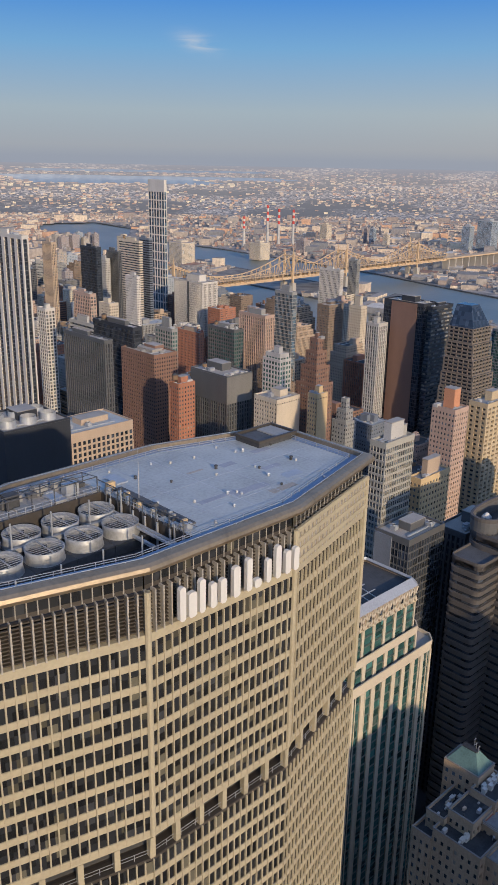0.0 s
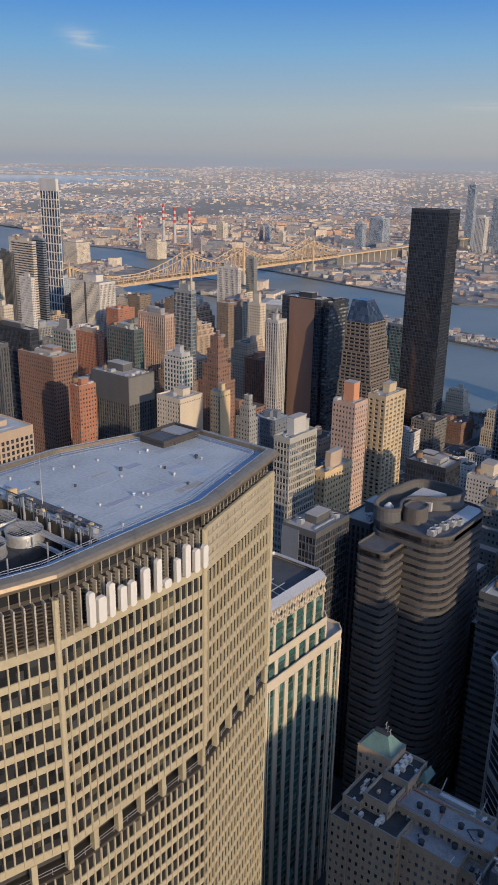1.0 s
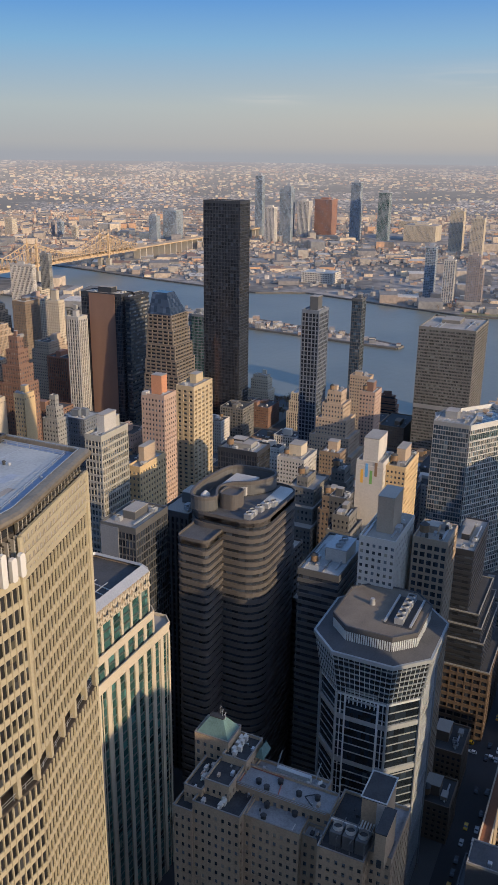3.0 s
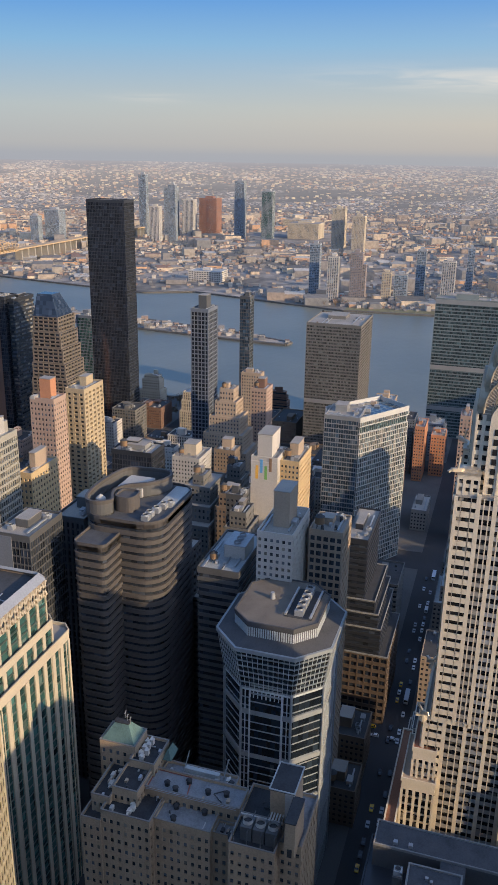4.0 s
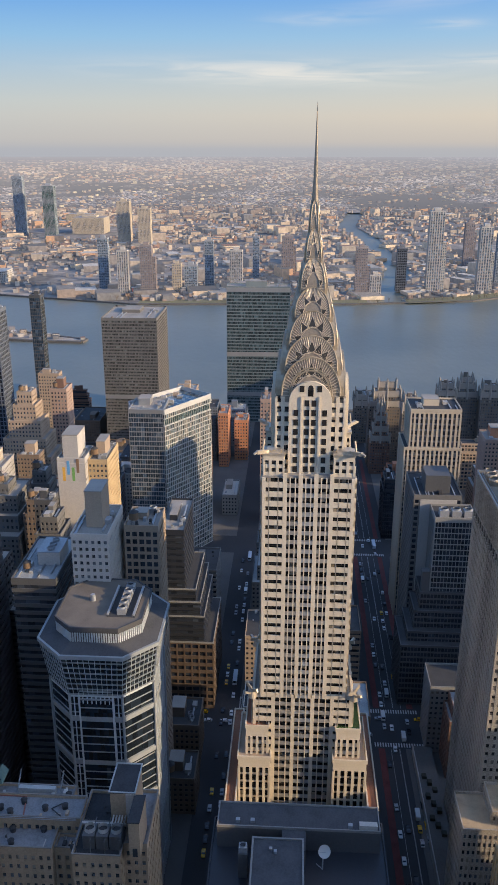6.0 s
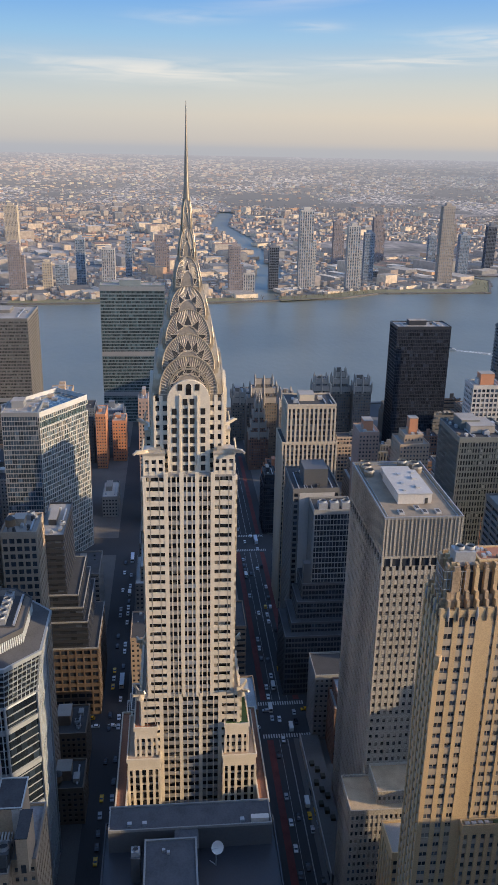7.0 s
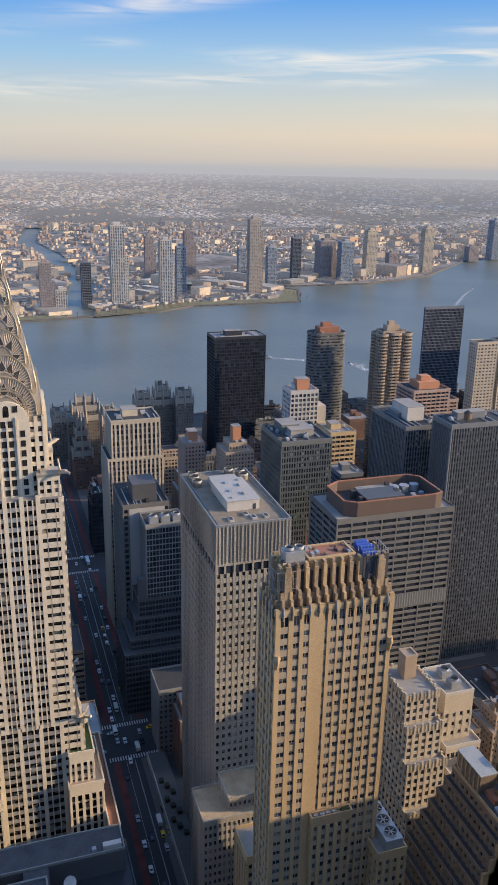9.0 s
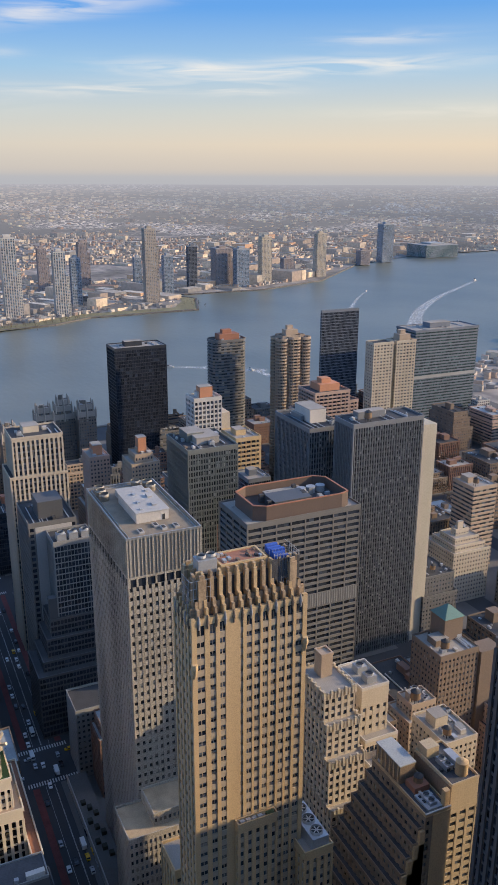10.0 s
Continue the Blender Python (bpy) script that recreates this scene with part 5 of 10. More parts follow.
def octagon_slab():
    cx, cy = 82.0, 110.0
    rim = at_least([(65.7, 88.0), (98.8, 88.0), (129.8, 96.4), (129.8, 124.0), (98.8, 132.0), (65.7, 132.0), (34.6, 124.0), (34.6, 96.4)], cx, cy)
    USED.append((34, 130, 88, 132))
    root = thing("office_slab", cx, cy, 0, "huge eight-sided buff concrete office slab with a pale flat roof", "office building")
    body = inset(rim, 0.9)
    kw = dict(fh=4.15, sp=0.31, bay=1.56, pier=0.16, deep=0.34, proud=0.14, crown=0.0, split={0, 1, 7})
    facade(root, body, 0, 187.2, MET_PANEL, GLASS_MET, **kw)
    # open plant storey between the two stacks of offices
    core = inset(body, 3.6)
    # back wall near black, for the shade deep inside the open storey
    part("plant_storey_wall", Mesh().prism(core, 187.2, 192.3), TAR, root)
    part("plant_storey_floor", Mesh().prism(inset(body, 0.3), 186.9, 187.5), BRONZE, root)
    part("plant_storey_ledge", Mesh().ring(inset(body, 0.2), core, 191.9, 192.35), MET_PANEL, root)
    railing(root, inset(body, 0.9), 187.5, 1.3, 3.0, True, "plant_storey_rail")
    for i in range(8):
        a, b = Vector(body[i]), Vector(body[(i + 1) % 8])
        n = int((b - a).length / 5.4)
        e = (b - a).normalized()
        nn = Vector((-e.y, e.x))
        for j in range(n + 1):
            c = a + (b - a) * ((j + 0.02) / (n + 0.04)) + nn * 0.9
            p = [c - e * 0.5 - nn * 0.6, c + e * 0.5 - nn * 0.6, c + e * 0.5 + nn * 0.6, c - e * 0.5 + nn * 0.6]
            part("plant_storey_column", Mesh().prism([tuple(v) for v in p], 187.4, 191.7), MET_PANEL, root)
    facade(root, body, 192.3, 229.4, MET_PANEL, GLASS_MET, **kw)
    # louvred crown between tall fins
    part("crown_core", Mesh().prism(inset(body, 1.4), 229.4, 236.7), BRONZE, root)
    part("crown_sill", Mesh().ring(inset(body, 0.25), inset(body, 1.6), 229.4, 231.0), MET_PANEL, root)
    lv = Mesh()
    for i in range(11):
        z = 231.4 + i * 0.62
        lv.ring(inset(body, 0.75), inset(body, 1.5), z, z + 0.22)
    tagged(part("louvre_screen", lv, BRONZE, root), kind="stuff")
    for i in range(8):
        a, b = Vector(body[i]), Vector(body[(i + 1) % 8])
        ln = (b - a).length
        n = int(round(ln / 1.56))
        e = (b - a) / ln
        nn = Vector((-e.y, e.x))
        w = 0.13
        q = [-e * w, e * w, e * w + nn * 1.2, -e * w + nn * 1.2]
        d = Mesh().prism([tuple(v) for v in q], 0, 7.5).data("crown_fin", FINGREY)
        for j in range(n + 1):
            c = a + e * (ln * j / n)
            if i in (0, 1, 7):
                part("crown_fin", d, None, root, at=(c.x, c.y, 230.9))
        if i == 1:
            scr = Mesh()
            for j in range(n):
                c = a + e * (ln * (j + 0.5) / n)
                scr.prism([tuple(c - e * 0.42 + nn * 0.02), tuple(c + e * 0.42 + nn * 0.02), tuple(c + e * 0.42 + nn * 0.3), tuple(c - e * 0.42 + nn * 0.3)], 230.9, 238.6)
            for j in range(4):
                scr.bar((a.x + nn.x * 0.12, a.y + nn.y * 0.12, 232 + j * 2.05), (b.x + nn.x * 0.12, b.y + nn.y * 0.12, 232 + j * 2.05), 0.5, 0.9)
            tagged(part("pierced_screen", scr, MET_PANEL, root), kind="stuff")
        if i not in (0, 1, 7):
            m = Mesh()
            for j in range(n + 1):
                c = a + e * (ln * j / n)
                m.prism([tuple(c + v) for v in q], 230.9, 238.4)
            tagged(part("crown_fin_screen", m, FINGREY, root), kind="stuff")
    # solid south-east fins panel: perforated screen
    part("attic_wall", Mesh().ring(inset(body, 1.15), inset(body, 2.0), 238.2, 241.8), BRONZE, root)
    at_ = Mesh()
    for i in (0, 1, 7):
        a, b = Vector(inset(body, 1.1)[i]), Vector(inset(body, 1.1)[(i + 1) % 8])
        n = int((b - a).length / 1.56)
        for j in range(n + 1):
            c = a.lerp(b, j / n)
            at_.bar((c.x, c.y, 238.4), (c.x, c.y, 241.4), 0.16)
    tagged(part("attic_mullion_screen", at_, FINGREY, root), kind="stuff")
    part("attic_glazing", Mesh().ring(inset(body, 1.11), inset(body, 1.2), 239.0, 241.2), GLASS_MET, root)
    # rounded metal fascia in panels
    prof = [(-1.0, 241.5), (0.3, 241.5), (0.85, 241.75), (1.0, 242.3), (0.8, 242.85), (0.25, 243.25), (-0.7, 243.45), (-1.3, 243.4), (-1.3, 242.4)]
    part("fascia", sweep(inset(rim, 0.9), prof), FASCIA, root, "weathered bronze-grey rounded metal fascia")
    # roof deck in welded sheets, with the plant well cut out of its west end
    EX = 77.8 - cx
    ir = inset(rim, 2.2)
    south_y, north_y = ir[0][1], ir[4][1]
    deckp = [(EX, south_y), ir[1], ir[2], ir[3], ir[4], (EX, north_y)]
    part("roof_deck", Mesh().prism(deckp, 241.0, 242.5), MEMBRANE, root, "pale grey welded roof membrane")
    for j in range(1, 6):
        x = EX + j * 8.2
        part("membrane_seam", Mesh().box(x - 0.09, x + 0.09, south_y + 3 + j * 0.4, north_y - 3 - j * 0.4, 242.5, 242.53), GALV, root)
    part("membrane_seam", Mesh().box(EX + 1, 43, -0.1, 0.1, 242.5, 242.535), GALV, root)
    part("membrane_seam", Mesh().box(EX + 1, 41, -11.1, -10.9, 242.5, 242.535), GALV, root)
    BLUEDECK = wall_mat("blue_grey_gutter_sheet", (0.22, 0.28, 0.38), rough=0.45, metal=0.3)
    part("gutter_walk", Mesh().ring(inset(rim, 2.25), inset(rim, 4.3), 242.45, 242.62), BLUEDECK, root)
    railing(root, inset(rim, 2.0), 242.4, 1.2, 2.6, True)
    railing(root, inset(rim, 4.2), 242.6, 0.8, 3.0, True, "inner_rail")
    # plant well: floor, walls, platform to the north
    part("well_floor", Mesh().prism([(x, y) for x, y in [(EX, south_y), (EX, 8), (-46, 8), (-46, -12), (ir[0][0] - 0.5, south_y)]], 236.8, 237.2), TAR, root)
    part("well_wall", Mesh().box(EX - 0.3, EX, south_y + 2, 8, 237, 242.45).box(-46, EX - 0.3, 8.0, 8.3, 237, 242.45), BRONZE, root)
    part("plant_platform", Mesh().prism([(-46, 8.3), (EX, 8.3), (EX, north_y - 0.2), (ir[5][0], north_y - 0.2), (ir[6][0], ir[6][1])], 240.8, 242.3), GRAVEL, root)
    railing(root, [(EX - 0.4, south_y + 2.5), (EX - 0.4, 8.2), (-46, 8.2)], 242.4, 1.2, 1.6, False, "well_rail")
    for j in range(7):
        part("well_post", Mesh().bar((EX - 0.8, -16 + j * 3.4, 237.2), (EX - 0.8, -16 + j * 3.4, 242.4), 0.3), GALV, root)
    part("pipe_rack", Mesh().bar((EX - 1.5, -17, 240.6), (EX - 1.5, 7, 240.6), 0.6).bar((EX - 2.6, -17, 241.0), (EX - 2.6, 7, 241.0), 0.4).bar((EX - 3.6, -12, 239.8), (EX - 3.6, 7, 239.8), 0.5), GALV, root)
    FANGREY = wall_mat("weathered_fan_metal", (0.34, 0.34, 0.33), rough=0.5, metal=0.3, coarse=0.3, spread=0.4)
    for r_, (y, xs) in enumerate(((-3.0, (-30.0, -22.7, -15.4, -8.1)), (4.2, (-30.0, -22.7, -15.4, -8.1)))):
        for x in xs:
            cell = part("cooling_tower_cell", Mesh().box(x - 3.6, x + 3.6, y - 3.7, y + 3.7, 237.40, 239.40), TAR, root)
            part("fan_stack", sweep([(x + 3.05 * math.cos(2 * math.pi * i / 28), y + 3.05 * math.sin(2 * math.pi * i / 28)) for i in range(28)], [(0.25, 239.30), (0.0, 240.40), (0.15, 241.50), (0.05, 241.55), (-0.1, 240.40), (0.0, 239.40)]), FANGREY, cell, "grey round fan stack", True)
            bl = Mesh().cyl(x, y, 240.20, 240.90, 0.5, 0.5, 10)
            for i in range(6):
                a = i * math.pi / 3
                bl.bar((x, y, 240.50), (x + 2.8 * math.cos(a), y + 2.8 * math.sin(a), 240.50), 0.75, 0.1)
            part("fan_blades", bl, TAR, cell)
            gr = Mesh()
            for i in range(-4, 5):
                hw = math.sqrt(max(0.1, 3.0 ** 2 - (i * 0.66) ** 2))
                gr.bar((x - hw, y + i * 0.66, 241.45), (x + hw, y + i * 0.66, 241.45), 0.07)
            gr.bar((x, y - 3, 241.48), (x, y + 3, 241.48), 0.16)
            part("fan_guard", gr, FANGREY, cell)
    for i in range(6):
        part("catwalk", Mesh().box(-33 + i * 6.5, -30.5 + i * 6.5, 8.6, 13.0, 242.3, 242.5 + 0.3 * (i % 2)), GALV if i % 2 else GREY, root)
    for x, y, h in ((-34, 12, 2.2), (-27, 15, 1.6), (-20, 12.5, 2.6), (-13, 15, 1.8), (-9, 11, 2.2), (-38, 10.5, 1.6)):
        part("plant_box", Mesh().box(x - 1.3, x + 1.3, y - 0.9, y + 0.9, 242.3, 242.3 + h), rndv([GALV, GREY, TAR], x), root)
    part("header_pipe", Mesh().bar((-34, 9.4, 241.6), (-5, 9.4, 241.6), 0.9).bar((-34, 0.8, 240.4), (-5, 0.8, 240.4), 0.7), GREY, root)
    for x in (-33.6, -26.3, -19.0, -11.7, -5.2):
        part("frame_post", Mesh().bar((x, 0.8, 238), (x, 0.8, 245.2), 0.22).bar((x, -14, 238), (x, -14, 243.8), 0.2), GALV, root)
    # small things on the roof
    for i in range(16):
        x, y = 2 + (i * 11.7) % 38, -16 + (i * 7.3) % 32
        part("roof_vent", Mesh().cyl(x, y, 242.5, 242.85, 0.22, 0.2, 8).cyl(x, y, 242.85, 243.0, 0.32, 0.2, 8), rndv([GALV, TAR, LTGREY], x), root)
    for x, y, s in ((-0.5, -3.5, 0.5), (4, 9, 0.45), (12, -8, 0.5), (19, 3, 0.55), (24, -6.5, 0.5), (30, 7, 0.5), (14, 11, 0.4), (34, -3, 0.55), (9, -13, 0.4), (27, 12, 0.4), (37, 8, 0.4)):
        part("roof_vent", Mesh().cyl(x, y, 242.5, 242.5 + s, s * 0.55, s * 0.5, 10).cyl(x, y, 242.5 + s, 242.5 + s * 1.4, s * 0.8, s * 0.6, 10), rndv([GALV, TAR, LTGREY], x), root)
    ph = part("stair_penthouse", Mesh().box(33.8, 44.5, 6.0, 13.2, 242.5, 243.6), TAR, root)
    part("penthouse_grille", Mesh().box(34.6, 39.0, 7.0, 12.2, 243.6, 243.75), TARGREY, ph)
    part("penthouse_lid", Mesh().box(39.6, 44.0, 6.5, 12.7, 243.6, 243.9), GREY, ph)
    part("penthouse_frame", Mesh().ring(rect(33.4, 44.9, 5.6, 13.6), rect(33.9, 44.4, 6.1, 13.1), 243.6, 244.2), BRONZE, ph)
    part("whip_aerial", Mesh().cyl(-1.5, 0.5, 242.4, 252, 0.08, 0.03, 6), LTGREY, root)
    part("cable_tray", Mesh().box(-2.5, -0.6, -14, 7, 242.5, 242.8), TARGREY, root)
    rnd = random.Random(12)
    for i in range(26):
        x, y = -3.2 + rnd.uniform(-1.2, 1.6), -15 + i * 0.9
        s_ = rnd.uniform(0.25, 0.8)
        part("plant_box", Mesh().box(x - s_, x + s_, y - s_ * 0.5, y + s_ * 0.5, 242.5, 242.5 + rnd.uniform(0.4, 1.6)), rnd.choice([TAR, GALV, TARGREY, GREY, GOLD]), root)
    for i in range(14):
        x, y = -44 + i * 2.9, rnd.uniform(9.5, 15.5)
        s_ = rnd.uniform(0.4, 1.3)
        part("plant_box", Mesh().box(x - s_, x + s_, y - s_ * 0.6, y + s_ * 0.6, 242.3, 242.3 + rnd.uniform(0.5, 1.8)), rnd.choice([TAR, GALV, TARGREY, GREY]), root)
    fr = Mesh()
    for i in range(9):
        x = -40 + i * 4.4
        fr.bar((x, 8.6, 242.3), (x, 8.6, 245.4), 0.16).bar((x, 13.5, 242.3), (x, 13.5, 244.8), 0.14).bar((x, 8.6, 245.3), (x, 13.5, 244.7), 0.12)
    fr.bar((-40, 8.6, 245.3), (-4.8, 8.6, 245.3), 0.16).bar((-40, 13.5, 244.7), (-4.8, 13.5, 244.7), 0.14).bar((-40, 11, 245.0), (-4.8, 11, 245.0), 0.12)
    for i in range(7):
        y = -16 + i * 3.6
        fr.bar((-5.0, y, 240), (-5.0, y, 245.0), 0.14).bar((-5.0, y, 245.0), (-2.0, y, 243.0), 0.1)
    fr.bar((-5.0, -16, 245.0), (-5.0, 8, 245.0), 0.16)
    part("plant_frame", fr, TARGREY, root)
    for v in body:
        c = Vector(v)
        part("corner_mullion", Mesh().cyl(c.x * 0.996, c.y * 0.992, 192.4, 238.4, 0.55, 0.55, 8), MET_PANEL, root)
    for i in range(9):
        x, y, l = rnd.uniform(2, 36), rnd.uniform(-15, 13), rnd.uniform(3, 9)
        part("membrane_patch", Mesh().box(x, x + l, y, y + rnd.uniform(0.5, 3.0), 242.5, 242.515 + 0.002 * i), rnd.choice([TARGREY, GRAVEL, GALV]) if i % 3 == 0 else MEMBRANE_D, root)
    return root


def rndv(seq, k):
    return seq[int(abs(k) * 7) % len(seq)]


octagon_slab()


def wall_sign():
    """A row of raised plain white bars of the sign's size."""
    root = thing("wall_sign", 83.0, 87.5, 232.0, "row of raised plain white sign bars on louvred fins", "sign")
    y0, y1 = -0.7, 0.05

    def plate(x0, x1, h, r=0.35):
        """A plain upright plate with softened corners."""
        pts = [(x0 + r, 0.2), (x1 - r, 0.2), (x1, 0.2 + r), (x1, h - r), (x1 - r, h), (x0 + r, h), (x0, h - r), (x0, 0.2 + r)]
        m = Mesh()
        m.v = [(x, y0, z) for x, z in pts] + [(x, y1, z) for x, z in pts]
        m.f = [tuple(range(8))] + [(i, i + 8, (i + 1) % 8 + 8, (i + 1) % 8) for i in range(8)]
        return m

    for x0, x1, h in ((-12.6, -11.4, 6.1), (-10.8, -9.2, 4.6), (-8.6, -7.4, 6.1), (-6.3, -5.0, 4.6), (-4.2, -2.9, 4.6), (-1.4, 0.1, 5.7), (1.6, 2.8, 6.2), (3.4, 5.0, 1.8), (6.2, 7.3, 4.6), (8.4, 9.7, 6.3), (10.8, 12.1, 4.6), (12.9, 14.2, 4.6)):
        part("sign_bar", plate(x0, x1, h), SIGNWHITE, root)


wall_sign()

# art deco tower with the stepped steel crown
DECO_BRICK = wall_mat("pale_glazed_brick", (0.66, 0.575, 0.445), spread=0.16)
TURF = wall_mat("green_roof_turf", (0.07, 0.13, 0.04), fine=3.0, spread=0.5)
DECO_GREY = wall_mat("grey_trim_brick", (0.30, 0.28, 0.25))
GLASS_DECO = glass_mat("sash_window_glass", (0.02, 0.019, 0.018), cell=(1.4, 3.7), blinds=0.28, blind_rgb=(0.35, 0.31, 0.25))


def deco_face(root, a, b, n, z0, z1, wing):
    """One side of the shaft: banded wings at both ends and three pier-framed bays between."""
    a, b, n = Vector(a), Vector(b), Vector(n)
    ln = (b - a).length
    e = (b - a) / ln
    nf = int(round((z1 - z0) / 3.72))
    st = (z1 - z0) / nf

    def slab(u0, u1, d0, d1, za, zb):
        p = [a + e * u0 - n * d0, a + e * u1 - n * d0, a + e * u1 + n * d1, a + e * u0 + n * d1]
        return [tuple(v) for v in p], za, zb
    for lo, hi in ((0.0, wing), (ln - wing, ln)):
        band = Mesh().prism(slab(lo, hi, 0.55, 0.0, 0, 0)[0], 0, st * 0.55, True, True).data("spandrel_band", DECO_BRICK)
        for i in range(nf):
            part("spandrel_band", band, None, root, at=(0, 0, z0 + i * st))
        out = 0.0 if lo == 0.0 else hi
        s = 1 if lo == 0.0 else -1
        part("corner_quoin", Mesh().prism(slab(min(out, out + s * 1.3), max(out, out + s * 1.3), 0.6, 0.02, 0, 0)[0], z0, z1), DECO_BRICK, root)
        mw = (lo + hi) / 2
        for k in (-0.2, 0.2):
            u = mw + k * wing
            part("mullion", Mesh().prism(slab(u - 0.16, u + 0.16, 0.55, -0.12, 0, 0)[0], z0, z1), DECO_GREY, root)
    mid = ln - 2 * wing
    nb = 3
    bw = mid / nb
    for i in range(nb + 1):
        u = wing + bw * i
        part("pier", Mesh().prism(slab(u - 0.75, u + 0.75, 0.6, 0.28, 0, 0)[0], z0, z1 + 1.5), DECO_BRICK, root)
        if i < nb:
            for q in (1 / 3, 2 / 3):
                v = u + bw * q
                part("thin_pier", Mesh().prism(slab(v - 0.22, v + 0.22, 0.55, 0.12, 0, 0)[0], z0, z1), DECO_BRICK, root)
            sp = Mesh()
            for j in range(nf):
                sp.prism(slab(u + 0.7, u + bw - 0.7, 0.5, -0.1, 0, 0)[0], z0 + j * st, z0 + j * st + st * 0.42, True, True)
            tagged(part("spandrel_panel", sp, DECO_GREY if i != 1 else GALV, root), kind="stuff")


def arch_outline(w, h, base, k=14):
    """A tall round-headed arch of half width w: points (u, z) from left foot to right foot."""
    pts = []
    for i in range(k + 1):
        a = math.pi * (1 - i / k)
        pts.append((w * math.cos(a), base + h * math.sin(a) ** 0.9))
    return pts


def deco_tower():
    cx, cy = 288.5, -5.9
    USED.append((254, 322, -40, 28))
    root = thing("deco_skyscraper", cx, cy, 0, "pale brick art deco skyscraper with arched stainless steel crown and needle", "skyscraper")
    h = 16.5
    # lower masses
    for y0, y1 in ((12.2, 25.3), (-26.0, -12.4)):
        for (x0, ya, yb, z, nm) in ((-21.5, y0, y1, 72.0, TAN), (-19.0, y0 + (0.8 if y0 > 0 else 3.0), y1 - (3.0 if y0 > 0 else 0.8), 85.0, RED if y0 > 0 else TURF)):
            p = rect(x0, 6, ya, yb)
            facade(root, p, 0, z, DECO_BRICK, GLASS_DECO, 3.72, 0.2 if z < 75 else 0.45, 2.6, 0.42, 0.8, 0.5, split={0, 2, 3} if z < 75 else False, crown=4.5)
            part("roof_deck", Mesh().prism(inset(p, 0.4), z - 0.3, z + 0.1), nm, root, "reddish tiled roof deck" if nm is RED else "green turf roof deck" if nm is TURF else "")
            part("parapet", Mesh().ring(inset(p, -0.15), inset(p, 0.35), z - 0.6, z + 1.0), DECO_BRICK, root)
    low = rect(-13.5, 28, -28, 28)
    facade(root, low, 0, 55, DECO_BRICK, GLASS_DECO, 3.72, 0.45, 3.0, 0.4, 0.6, 0.2, crown=2)
    part("roof_deck", Mesh().prism(inset(low, 0.4), 54.8, 55.1), wall_mat("rust_red_roof_tile", (0.30, 0.13, 0.07), spread=0.4), root, "rust-red tiled roof deck")
    for y0, y1 in ((-30.5, -26.2), (25.6, 30.0)):
        strip = rect(-30, 28, y0, y1)
        facade(root, strip, 0, 57, DECO_BRICK, GLASS_DECO, 3.72, 0.45, 3.0, 0.4, 0.5, 0.15, crown=1.0)
        part("wing_roof", Mesh().prism(inset(strip, 0.5), 56.8, 57.15), bpy.data.materials["rust_red_roof_tile"], root, "rust-red tiled wing roof")
        part("wing_coping", Mesh().ring(inset(strip, -0.1), inset(strip, 0.45), 56.6, 57.9), DECO_BRICK, root)
    mid = rect(-16.5, 20, -19.5, 19.5)
    core = inset(mid, 0.55)
    part("glazing", Mesh().prism(core, 0, 97.5), GLASS_DECO, root)
    deco_face(root, mid[3], mid[0], (1, 0), 12, 98, 8.0)
    deco_face(root, mid[0], mid[1], (0, 1), 56, 98, 9.5)
    deco_face(root, mid[2], mid[3], (0, -1), 56, 98, 9.5)
    part("setback_roof", Mesh().prism(inset(mid, 0.1), 97.8, 98.5), DECO_GREY, root)
    part("setback_parapet", Mesh().ring(inset(mid, -0.1), inset(mid, 0.6), 97.6, 99.6), DECO_BRICK, root)
    # gargoyle caps on the corners
    for sx in (-1, 1):
        for sy in (-1, 1):
            x, y = sx * 17.0 + (1.5 if sx > 0 else 0), sy * 19.8
            part("winged_cap", Mesh().cyl(x, y, 98, 101.2, 1.6, 0.7, 10).bar((x, y, 100), (x + sx * 2.6, y + sy * 2.6, 101.5), 0.9).bar((x, y, 101), (x - sy * 2.8, y + sx * 2.2, 102.8), 0.5, 1.4).bar((x, y, 101), (x + sy * 2.8, y - sx * 2.2, 102.8), 0.5, 1.4), STEEL, root)
    # main shaft
    sh = rect(-h, h, -h, h)
    part("glazing", Mesh().prism(inset(sh, 0.55), 98, 190), GLASS_DECO, root)
    for i in range(4):
        nn = [(0, 1), (-1, 0), (0, -1), (1, 0)][i]
        deco_face(root, sh[i], sh[(i + 1) % 4], nn, 98, 190.5, 8.2)
    part("shoulder_roof", Mesh().prism(inset(sh, 0.1), 190.2, 191), DECO_GREY, root)
